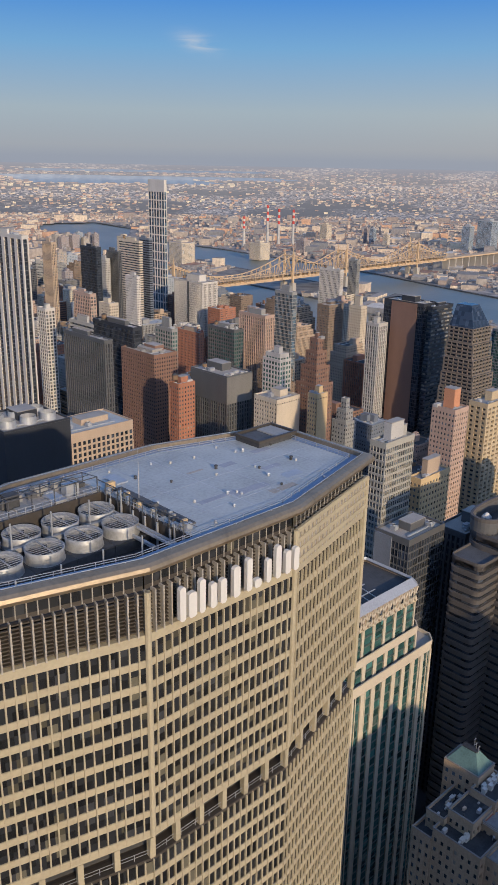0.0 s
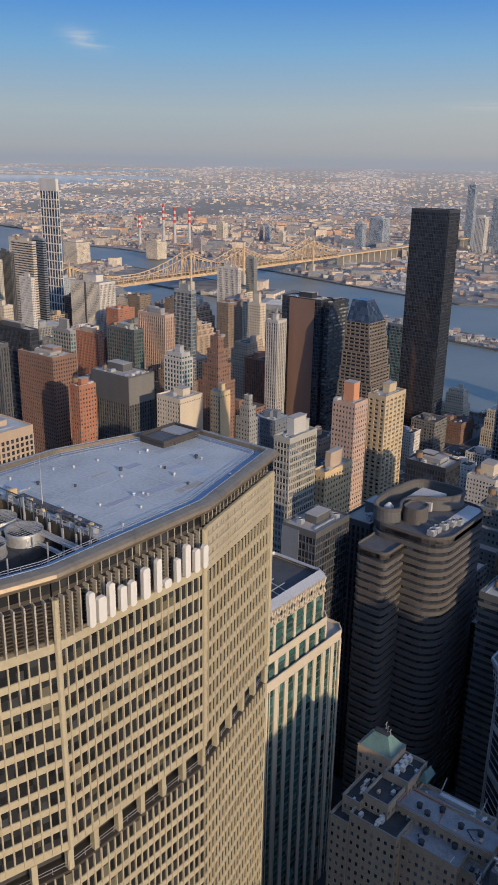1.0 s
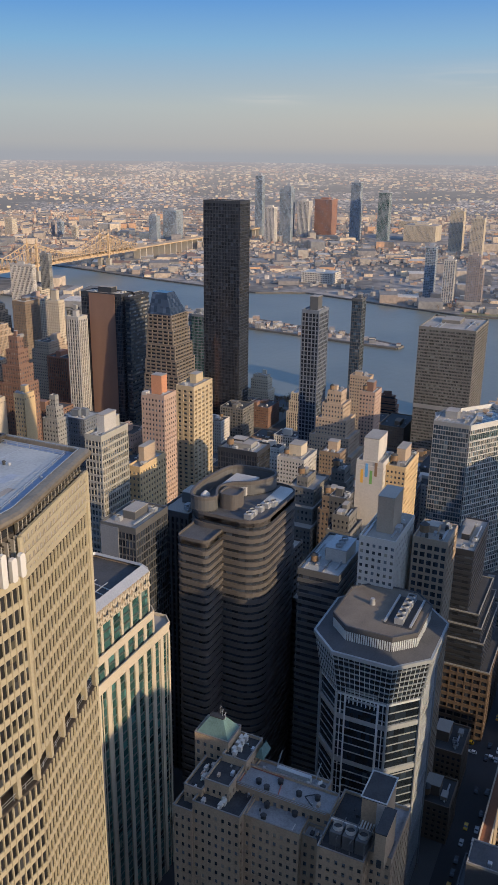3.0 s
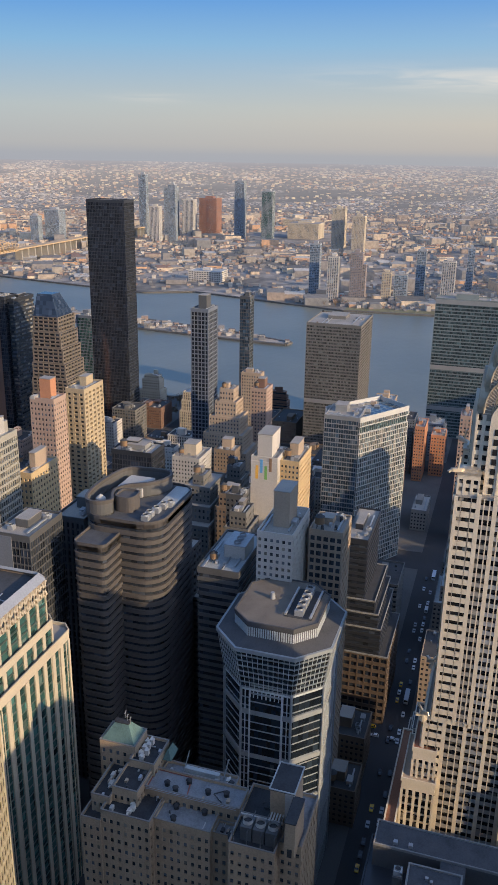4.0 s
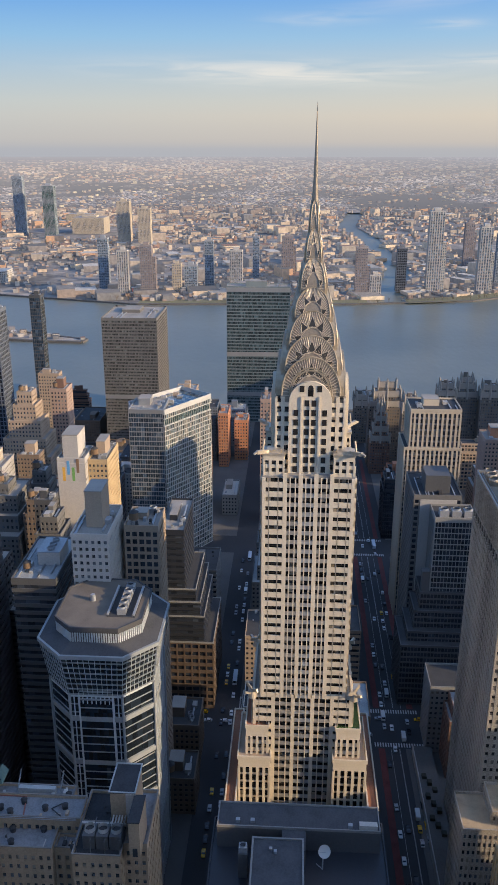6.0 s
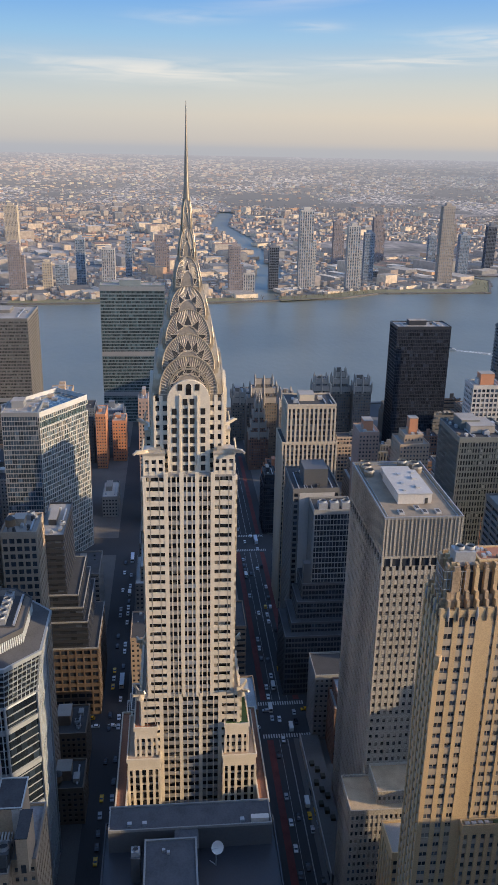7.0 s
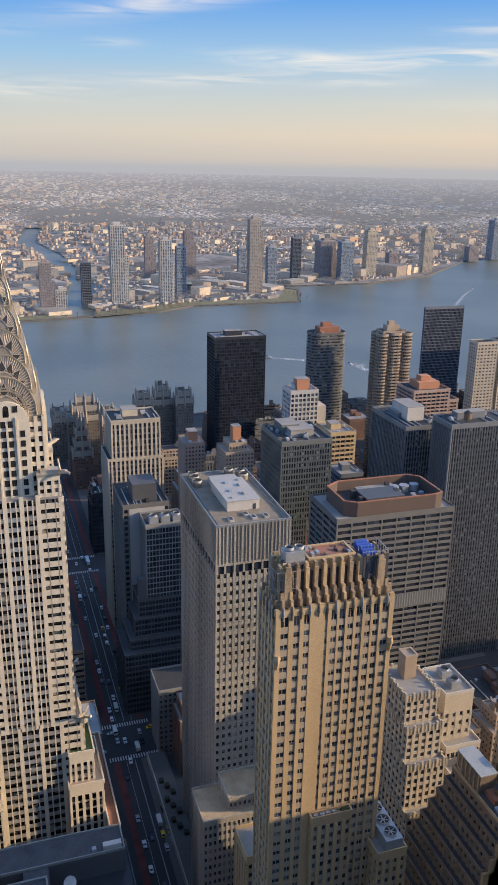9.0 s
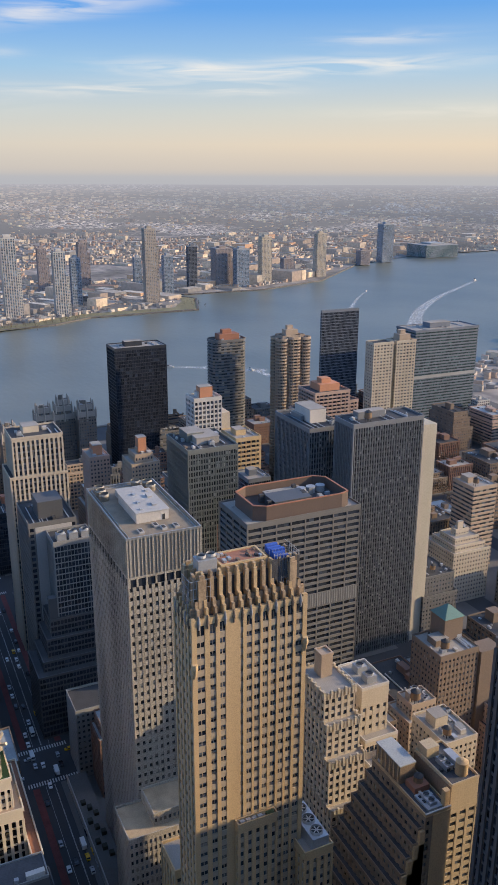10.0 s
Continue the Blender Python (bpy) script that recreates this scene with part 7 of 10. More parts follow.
    for x, y in ((43, 25.5), (48, 25.5), (52.5, 25), (46, 4.5), (51, 4.5), (53, 9)):
        part("fan_drum", Mesh().cyl(x, y, z + 0.1, z + 2.2, 2.0, 2.0, 16), BROWNGRAVEL, root)
        part("fan_rim", Mesh().cyl(x, y, z + 2.2, z + 3.0, 2.2, 1.9, 16, cap=False), PRECAST_S, root)
        part("fan_disc", Mesh().cyl(x, y, z + 2.2, z + 2.4, 1.7, 1.7, 16), TAR, root)
    for x, y in ((6, 8), (6, 13), (6, 22), (9.5, 15)):
        part("hatch", Mesh().box(x - 1.8, x + 1.8, y - 1.0, y + 1.0, z + 0.1, z + 0.8), LTGREY, root)
        part("hatch_lid", Mesh().box(x - 1.2, x + 1.2, y - 0.6, y + 0.6, z + 0.8, z + 0.9), TAR, root)
    # podium wings with yellow gravel roofs
    for (a, b, c, d, h) in ((-20, -0.3, -14, 39.5, 59.5), (-16, -0.2, -14, 28.2, 64.5)):
        r = rect(a, b, c, d)
        facade(root, r, 0, h, PRECAST_S, GLASS_B, 3.75, 0.5, 1.9, 0.45, 0.35, 0.14, crown=1.6)
        roof_deck(root, r, h, PRECAST_S, GOLDGRAVEL)
    return root


PRECAST_S = wall_mat("embossed_metal_panel", (0.42, 0.38, 0.315), rough=0.5, fine=1.7, spread=0.75, bump=0.8)
GREYBUFF = wall_mat("ribbed_buff_metal", (0.30, 0.27, 0.23), rough=0.5)
GOLDGRAVEL = wall_mat("yellow_roof_gravel", (0.44, 0.34, 0.22), fine=3.0, coarse=0.2, spread=0.35)
metal_tower()


def chamfered(x0, x1, y0, y1, c):
    return [(x0 + c, y0), (x1 - c, y0), (x1, y0 + c), (x1, y1 - c), (x1 - c, y1), (x0 + c, y1), (x0, y1 - c), (x0, y0 + c)]


def octagon_tower():
    """Blue-grey glass office tower that flares under an eight-sided cap."""
    cx, cy = 283.0, 73.0
    USED.append((256, 312, 46, 100))
    root = thing("octagonal_tower", cx, cy, 0, "blue-grey glass and granite tower with a flared eight-sided cap", "office tower")
    shaft = chamfered(-22.4, 22.8, -20.6, 20.6, 10.4)
    BLU = wall_mat("blue_grey_granite", (0.30, 0.32, 0.325), rough=0.5)
    PALE = wall_mat("pale_metal_mullion", (0.62, 0.66, 0.67), rough=0.5, metal=0.2)
    GLASS_O = glass_mat("deep_blue_glass", (0.012, 0.018, 0.026), cell=(1.7, 3.7), blinds=0.1, blind_rgb=(0.06, 0.08, 0.09), rough=0.1)
    facade(root, shaft, 0, 104, PALE, GLASS_O, 3.7, 0.12, 1.75, 0.2, 0.5, 0.3, split={0, 6}, skip={1, 3, 5, 7}, crown=1, spmat=BLU)
    for i in range(5):
        part("broad_band", Mesh().ring(inset(shaft, -0.12), inset(shaft, 0.6), 10 + i * 20.5, 12.2 + i * 20.5), BLU, root)
        # recessed-looking middle bay with level glazing bars
        part("middle_bay", Mesh().box(-22.5, -21.8, -6.2, 6.2, 12.2 + i * 20.5, 30.4 + i * 20.5 if i < 4 else 100, True), GLASS_O, root)
        for k in range(1, 5):
            part("glazing_bar", Mesh().box(-22.62, -21.9, -6.2, 6.2, 12.4 + i * 20.5 + k * 3.65, 12.9 + i * 20.5 + k * 3.65, True), BLU, root)
    for y in (-6.5, 6.5):
        part("bay_post", Mesh().box(-22.7, -21.8, y - 0.3, y + 0.3, 0, 104, True), PALE, root)
    for k in range(8):
        v = Vector(shaft[k])
        part("corner_mullion", Mesh().cyl(v.x, v.y, 0, 104, 0.55, 0.55, 8), BLU, root)
    # flare
    big = chamfered(-25.0, 25.4, -23.2, 23.2, 11.4)
    fl = Mesh()
    k = 8
    steps = 7
    for s in range(steps):
        t0, t1 = s / steps, (s + 0.13) / steps
        pa = [(x0 + (x1 - x0) * t0, y0 + (y1 - y0) * t0) for (x0, y0), (x1, y1) in zip(shaft, big)]
        pb = [(x0 + (x1 - x0) * t1, y0 + (y1 - y0) * t1) for (x0, y0), (x1, y1) in zip(shaft, big)]
        n = len(fl.v)
        za, zb = 104 + 18 * t0, 104 + 18 * t1
        fl.v += [(x, y, za) for x, y in pa] + [(x, y, zb) for x, y in pb] + [(x, y, zb) for x, y in inset(pb, 0.8)]
        for j in range(k):
            l = (j + 1) % k
            fl.f += [(n + j, n + l, n + k + l, n + k + j), (n + k + j, n + k + l, n + 2 * k + l, n + 2 * k + j)]
    core = Mesh()
    core.v = [(x, y, 103.8) for x, y in inset(shaft, 0.6)] + [(x, y, 122) for x, y in inset(big, 0.6)]
    core.f = [(j, (j + 1) % k, k + (j + 1) % k, k + j) for j in range(k)]
    part("flared_glazing", core, GLASS_O, root)
    tagged(part("flared_band_screen", fl, BLU, root), kind="stuff")
    mul = Mesh()
    for j in range(k):
        a0, a1, b0, b1 = Vector(shaft[j]), Vector(shaft[(j + 1) % k]), Vector(big[j]), Vector(big[(j + 1) % k])
        nb = int((a1 - a0).length / 1.7)
        for i in range(nb + 1):
            p, q = a0.lerp(a1, i / nb), b0.lerp(b1, i / nb)
            mul.bar((p.x, p.y, 104), (q.x, q.y, 122), 0.15)
    tagged(part("flared_mullion_screen", mul, PALE, root), kind="stuff")
    part("cornice", Mesh().ring(inset(big, -0.5), inset(big, 2), 121.6, 123.2), BLU, root)
    CAPGREY = wall_mat("brown_grey_roof_sheet", (0.075, 0.075, 0.078), coarse=0.15, spread=0.4)
    part("sloped_roof", sweep(inset(big, 1.0), [(0.6, 123.2), (-6.9, 125.4)]), CAPGREY, root)
    cap = inset(big, 6.4)
    facade(root, cap, 123, 130.5, PALE, CAPGREY, 6, 0.2, 0.9, 0.5, 0.4, 0.1, crown=1.6, band=CAPGREY)
    CAPTAN = wall_mat("tan_roof_gravel", (0.17, 0.142, 0.112), fine=3.0, coarse=0.15, spread=0.35)
    part("cap_roof", Mesh().prism(inset(cap, 0.2), 130.3, 130.9), CAPTAN, root)
    part("cap_parapet", Mesh().ring(inset(cap, -0.2), inset(cap, 0.4), 130.0, 131.3), CAPGREY, root)
    part("plant_well", Mesh().box(-10, 13, -14, -3, 130.9, 131.1), TAR, root)
    for i in range(5):
        fan_unit(root, -7 + i * 4.4, -8.5, 131.1, 3.4)
    part("plant_duct", Mesh().bar((-10, -3.5, 132), (12, -3.5, 132), 0.8).bar((-10, -13.5, 132), (12, -13.5, 132), 0.8), GALV, root)
    part("roof_dome", Mesh().cyl(2, 5, 130.9, 133.5, 1.2, 0.9, 12), GALV, root)
    return root


octagon_tower()


def rounded(x0, x1, y0, y1, r, k=6):
    pts = []
    for cx, cy, a0 in ((x0 + r, y0 + r, 180), (x1 - r, y0 + r, 270), (x1 - r, y1 - r, 0), (x0 + r, y1 - r, 90)):
        for i in range(k + 1):
            a = math.radians(a0 + 90 * i / k)
            pts.append((cx + r * math.cos(a), cy + r * math.sin(a)))
    return pts


def rounded_office():
    USED.append((258, 340, 122, 178))
    root = thing("rounded_office_building", 286, 128, 0, "brown banded office building with rounded corners", "office building")
    # brick colour darkened in place of a shadow over most of the building
    BR = wall_mat("brown_brick_band", (0.092, 0.082, 0.076))
    p = rounded(0, 46, 0, 37, 10, 5)
    facade(root, p, 0, 154, BR, GLASS_D, 3.7, 0.52, 50, 0.0, 1.0, 0.0, split=True, crown=2.2)
    roof_deck(root, p, 154, BR, TARGREY)
    w = rounded(-14, 8, 18, 33, 3, 4)
    facade(root, w, 0, 148, BR, GLASS_D, 3.7, 0.52, 50, 0.0, 1.0, 0.0, split=True, crown=2.2)
    roof_deck(root, w, 148, BR, TARGREY)
    # swooping plant screen with a stair tower in its bend
    ctrl = [Vector(v) for v in ((4, 35), (2, 29), (6, 24.5), (12, 27), (18, 28), (24, 24.5), (28, 18), (34, 13), (41, 11.5), (45, 15), (45, 25), (42, 34), (30, 37), (15, 37.5))]
    c = []
    for i in range(len(ctrl)):
        p0, p1, p2, p3 = ctrl[i - 1], ctrl[i], ctrl[(i + 1) % len(ctrl)], ctrl[(i + 2) % len(ctrl)]
        for u in (0.0, 0.25, 0.5, 0.75):
            c.append(tuple(0.5 * (2 * p1 + (p2 - p0) * u + (2 * p0 - 5 * p1 + 4 * p2 - p3) * u * u + (3 * p1 - p0 - 3 * p2 + p3) * u ** 3)))
    c.reverse()
    part("plant_screen", Mesh().ring(c, inset(c, 0.5), 154, 159.6), DKGREY, root)
    part("screen_coping", Mesh().ring(inset(c, -0.35), inset(c, 0.8), 159.6, 161.2), BR, root)
    part("plant_floor", Mesh().prism(inset(c, 0.5), 154.1, 154.6), TAR, root)
    part("plant_room", Mesh().box(25, 40, 19, 31, 154.6, 158.6), LTGREY, root)
    part("roof_dome", Mesh().cyl(11, 32, 154.6, 158.5, 2.2, 2.2, 14).cyl(11, 32, 158.5, 160.2, 2.2, 0.4, 14), WHITE, root)
    st_ = rounded(9, 19, 16, 25, 3, 4)
    part("stair_tower", Mesh().prism(st_, 154, 160.4), BR, root)
    part("stair_tower_kerb", Mesh().ring(inset(st_, -0.1), inset(st_, 0.5), 160.4, 161.2), BR, root)
    part("pale_deck", Mesh().box(20, 44, 2.5, 10, 154.1, 154.35), MEMBRANE, root)
    for x, y in ((5, 8), (9, 8), (14, 7), (19, 6), (22, 4)):
        fan_unit(root, x, y, 154.1, 3.2)
    for s in ((46, 60, 4, 30, 120), (46, 70, -6, 4, 95)):
        r = rect(*s[:4])
        facade(root, r, 0, s[4], BR, GLASS_D, 3.7, 0.5, 4, 0.3, 0.6, 0.1)
        roof_deck(root, r, s[4], BR, GRAVEL)
    return root


rounded_office()


def old_court_building():
    """Heavy brown office building in stepped blocks round light courts."""
    USED.append((165, 231, 36, 116))
    root = thing("old_office_building", 176, 40, 0, "weathered brown brick office building with stepped roofs and courts", "office building")
    WALL = wall_mat("sooty_buff_brick", (0.42, 0.31, 0.205), spread=0.35)
    FELT = wall_mat("pale_roof_felt", (0.22, 0.223, 0.23), coarse=0.25, spread=0.4)
    PITCH = wall_mat("black_roof_pitch", (0.036, 0.037, 0.04), coarse=0.3, spread=0.5)
    VERDIGRIS = wall_mat("dull_copper_sheet", (0.10, 0.175, 0.165), coarse=0.3, spread=0.35)
    STONE = wall_mat("sooty_coping_stone", (0.22, 0.20, 0.18))
    kw = dict(fh=3.7, sp=0.5, bay=2.5, pier=0.52, deep=0.45, proud=0.08)
    blocks = ((10, 30, 66, 73, 98, PITCH), (10.5, 24, 49, 66, 102, PITCH), (14, 30.5, 64.4, 71, 104, PITCH), (16, 27.5, 55.5, 64.5, 107, PITCH), (13.5, 23, 30, 49, 101, FELT), (21.5, 31, 23, 55.5, 105, FELT), (27, 40, 54.5, 63.5, 109, PITCH), (31, 37, 28, 54, 103.4, FELT), (29.5, 39.5, 62.5, 75.5, 112, FELT), (16, 21.5, 22.5, 30, 99, FELT), (9, 22, 8, 22.5, 104, PITCH), (14, 36, 1, 8, 104, FELT), (21, 36, 8, 23, 103, PITCH))
    for (a, b, c, d, z, deck) in blocks:
        r = rect(a, b, c, d)
        facade(root, r, 0, z, WALL, GLASS, crown=2.2, **kw)
        roof_deck(root, r, z, WALL, deck, 1.0)
        part("coping", Mesh().ring(inset(r, -0.1), inset(r, 0.4), z + 1.0, z + 1.16), STONE, root)
    # tall lift house with a pale side wall, and its lower arm
    hut = part("roof_house", Mesh().box(21, 33, 5.5, 13, 103, 117).box(10, 21.1, 2.2, 5.4, 104, 116.4), WALL, root)
    part("roof_house_top", Mesh().box(20.7, 33.3, 5.2, 13.3, 117, 117.3), PITCH, hut)
    part("arm_top", Mesh().box(9.8, 21, 2.0, 5.6, 116.4, 116.7), PITCH, hut)
    part("roof_house_edge", Mesh().ring(rect(20.6, 33.4, 5.1, 13.4), rect(21.0, 33.0, 5.5, 13.0), 117.3, 117.6), MEMBRANE, hut)
    part("pale_side_wall", Mesh().box(20.6, 20.98, 5.2, 8.2, 106, 116.9, True), LTGREY, hut)
    part("steel_door", Mesh().box(9.7, 9.98, 3.0, 4.4, 104.2, 107, True), PITCH, hut)
    # hipped copper roof with a lantern and aerials
    roof = part("copper_roof", sweep(rect(30, 39, 63, 75), [(0.4, 112.3), (-2.4, 116.4), (-3.6, 118.2)]), VERDIGRIS, root, "green copper hipped roof")
    part("roof_top", Mesh().box(33.4, 35.6, 66.4, 71.6, 118.0, 118.4), PITCH, roof)
    for x, y in ((33, 66), (35.5, 69), (34, 67.5)):
        part("aerial", Mesh().bar((x + 1, y, 118), (x + 1, y, 121), 0.14).bar((x + 0.2, y, 120.4), (x + 1.8, y, 120.4), 0.12), GALV, roof)
    part("lean_to_roof", sweep(rect(34, 40.6, 51.5, 54.6), [(0, 106.5), (-1.4, 110.2)]), VERDIGRIS, root, "weathered copper lean-to")
    # white ducts
    for x, y in ((29, 60), (30.5, 61), (32, 59.5), (33.5, 61), (35, 60.2), (36.5, 61.2), (37.5, 60)):
        part("white_duct", Mesh().box(x - 0.7, x + 0.7, y - 0.9, y + 0.5, 109, 111.0).bar((x, y, 110.4), (x + 1.6, y + 0.4, 110.4), 0.6), WHITE, root)
    for x, y, z in ((20, 66.8, 104), (24, 68, 104), (13, 57, 102), (14.5, 56.4, 102), (16, 57.2, 102), (34, 31, 103.4)):
        part("white_unit", Mesh().box(x - 0.9, x + 0.9, y - 0.6, y + 0.6, z, z + 1.5).bar((x - 2, y, z + 0.8), (x + 2, y, z + 0.8), 0.5), WHITE, root)
    part("white_trough", Mesh().box(33.0, 34.6, 34, 46, 103.6, 106.2), MEMBRANE, root, "long white plant trough")
    for y in (33, 47):
        part("davit", Mesh().bar((34.5, y, 103.4), (36.8, y - 1.2, 110.5), 0.28), GALV, root)
    for x, y, z in ((25, 49, 105), (23.5, 45.5, 105), (28, 42.5, 105), (25.5, 35, 105), (26.5, 29, 105), (20.5, 44, 101), (15.5, 43, 101), (21, 34.5, 101), (33, 29.6, 103.4), (16, 24, 99)):
        part("roof_vent", Mesh().cyl(x, y, z, z + 1.5, 0.9, 0.9, 10).cyl(x, y, z + 1.5, z + 2.0, 1.1, 0.5, 10), PITCH, root)
    part("red_pipe", Mesh().bar((22, 41, 105.3), (30.5, 42.5, 105.3), 0.3).bar((30.5, 42.5, 105.3), (30.6, 54, 105.3), 0.3).bar((22, 55, 105.3), (30, 55, 105.3), 0.35), wall_mat("rust_red_pipe", (0.30, 0.10, 0.07)), root)
    part("grey_pipe", Mesh().bar((22, 29, 106), (25.5, 33, 105.6), 0.25).bar((25.5, 33, 105.6), (28, 30, 105.6), 0.25), PITCH, root)
    part("roof_rail", Mesh().bar((21, 55, 106.2), (21, 24, 106.2), 0.15).bar((21, 55, 105.6), (21, 24, 105.6), 0.15), GALV, root)
    rnd = random.Random(3)
    for i in range(60):
        a, b, c, d, z, deck = blocks[rnd.randrange(len(blocks))]
        x, y = rnd.uniform(a + 1, b - 1), rnd.uniform(c + 1, d - 1)
        if any(p < x < q and u < y < v and w > z for p, q, u, v, w, _ in blocks) or (z == 104 and y < 24) or z == 112:
            continue
        s_ = rnd.uniform(0.25, 0.9)
        k = rnd.random()
        if k < 0.5:
            part("plant_box", Mesh().box(x - s_, x + s_, y - s_ * 0.6, y + s_ * 0.6, z, z + s_ * rnd.uniform(0.8, 2.0)), rnd.choice([GALV, TAR, TAN, LTGREY]), root)
        elif k < 0.75:
            part("roof_vent", Mesh().cyl(x, y, z, z + s_ * 1.8, s_ * 0.5, s_ * 0.5, 8), rnd.choice([GALV, TAR, LTGREY]), root)
        else:
            part("pipe", Mesh().bar((x, y, z + 0.4), (x + rnd.uniform(1, 3), y, z + 0.4), 0.25) if i % 2 else Mesh().bar((x, y, z + 0.4), (x, y + rnd.uniform(1, 4), z + 0.4), 0.25), rnd.choice([GALV, LTGREY, TAR]), root)
    # cooling towers on the front block, white pipes behind them
    for i in range(3):
        y = 10 + i * 4.0
        plant = part("cooling_tower", Mesh().box(12, 17, y - 1.8, y + 1.8, 104, 109), DKGREY, root, "dark cooling tower with a pale fan ring")
        part("fan_ring", Mesh().cyl(14.5, y, 109, 110.4, 1.6, 1.5, 16, cap=False), LTGREY, plant)
        part("fan_disc", Mesh().cyl(14.5, y, 109, 109.3, 1.4, 1.4, 16), TAR, plant)
    for i in range(5):
        part("white_pipe", Mesh().bar((17.5, 8.6 + i * 0.9, 108), (26, 8.6 + i * 0.9, 109), 0.45).bar((17.5, 8.6 + i * 0.9, 108), (17.5, 8.6 + i * 0.9, 105), 0.45), WHITE, root)
    part("white_header", Mesh().bar((18.5, 8, 107.5), (18.5, 21.5, 107.5), 0.6), WHITE, root)
    for i in range(4):
        part("plant_frame", Mesh().bar((10.5, 8.6 + i * 4.3, 104), (10.5, 8.6 + i * 4.3, 108.5), 0.25).bar((10.5, 8.6 + i * 4.3, 108.5), (20, 8.6 + i * 4.3, 108.5), 0.25), DKGREY, root)
    return root


old_court_building()


def dark_hotel():
    """Black glass hotel with a T-shaped roof bar, a lift house and a dish."""
    USED.append((165, 233, -36, 27))
    root = thing("dark_glass_hotel", 190, -34, 0, "black glass hotel with a grey T-shaped roof slab", "hotel")
    p = rect(0, 41, 0, 59)
    facade(root, p, 0, 76, BLACK, GLASS_D, 3.3, 0.25, 2.0, 0.12, 0.3, 0.1, crown=1.5)
    roof_deck(root, p, 76, BLACK, BLACK)
    bar = rect(28.5, 39.5, 2, 57)
    part("roof_bar", Mesh().prism(bar, 76, 84.5), DKGREY, root)
    part("roof_bar_top", Mesh().prism(inset(bar, 0.2), 84.5, 84.9), TARGREY, root)
    part("roof_bar_kerb", Mesh().ring(bar, inset(bar, 0.4), 84.5, 85.5), GREY, root)
    part("roof_stem", Mesh().box(20, 28.5, 27, 35, 76, 84.2), DKGREY, root)
    part("roof_stem_top", Mesh().box(20, 28.5, 27.1, 34.9, 84.2, 84.6), TARGREY, root)
    lh = part("lift_house", Mesh().box(2, 23.5, 28, 44.5, 76, 85), GREY, root)
    part("lift_house_roof", Mesh().box(2.2, 23.2, 28.3, 44.2, 85, 85.3), TARGREY, lh)
    part("lift_house_kerb", Mesh().ring(rect(1.8, 23.8, 27.7, 44.8), rect(2.3, 23.2, 28.3, 44.2), 84.6, 85.9), GREY, lh)
    part("plant_box", Mesh().box(16, 20, 46, 49, 76, 86), DKGREY, root)
    fan_unit(root, 18, 47.5, 86, 2.6)
    for x, y in ((18, 37), (19, 38.5)):
        part("small_vent", Mesh().box(x - 0.5, x + 0.5, y - 0.5, y + 0.5, 85.3, 86.2), GALV, root)
    for x, y in ((31, 45), (31, 50), (30.5, 12)):
        part("small_vent", Mesh().box(x - 0.7, x + 0.7, y - 0.7, y + 0.7, 84.9, 86.0), GALV, root)
    part("white_unit", Mesh().box(29.5, 31.5, 3, 9, 84.9, 86.6), WHITE, root)
    # satellite dish on a post
    d = thing("satellite_dish", 211, -12.6, 76.05, "white satellite dish tilted on a roof post", "satellite dish")
    part("post", Mesh().cyl(0, 0, 0, 8.0, 0.25, 0.25, 8).bar((0, 0, 0), (2, 2, 0.1), 0.3), GALV, d)
    m = Mesh()
    ax = Vector((-0.75, -0.25, 0.6)).normalized()
    s = ax.cross(Vector((0, 0, 1))).normalized()
    u = s.cross(ax)
    c0 = Vector((-0.6, -0.2, 8.2))
    k = 20
    for j, (r, t) in enumerate(((0.0, 0.0), (0.8, 0.1), (1.5, 0.35), (2.1, 0.7))):
        for i in range(k):
            a = 2 * math.pi * i / k
            m.v.append(tuple(c0 + ax * t + s * (r * math.cos(a)) + u * (r * math.sin(a))))
    for j in range(3):
        for i in range(k):
            m.f.append((j * k + i, j * k + (i + 1) % k, (j + 1) * k + (i + 1) % k, (j + 1) * k + i))
    part("reflector", m, SIGNWHITE, d, smooth=True)
    part("feed_arm", Mesh().bar(tuple(c0 + s * 1.9 + ax * 0.6), tuple(c0 + ax * 2.0), 0.1), GALV, d)
    return root


dark_hotel()


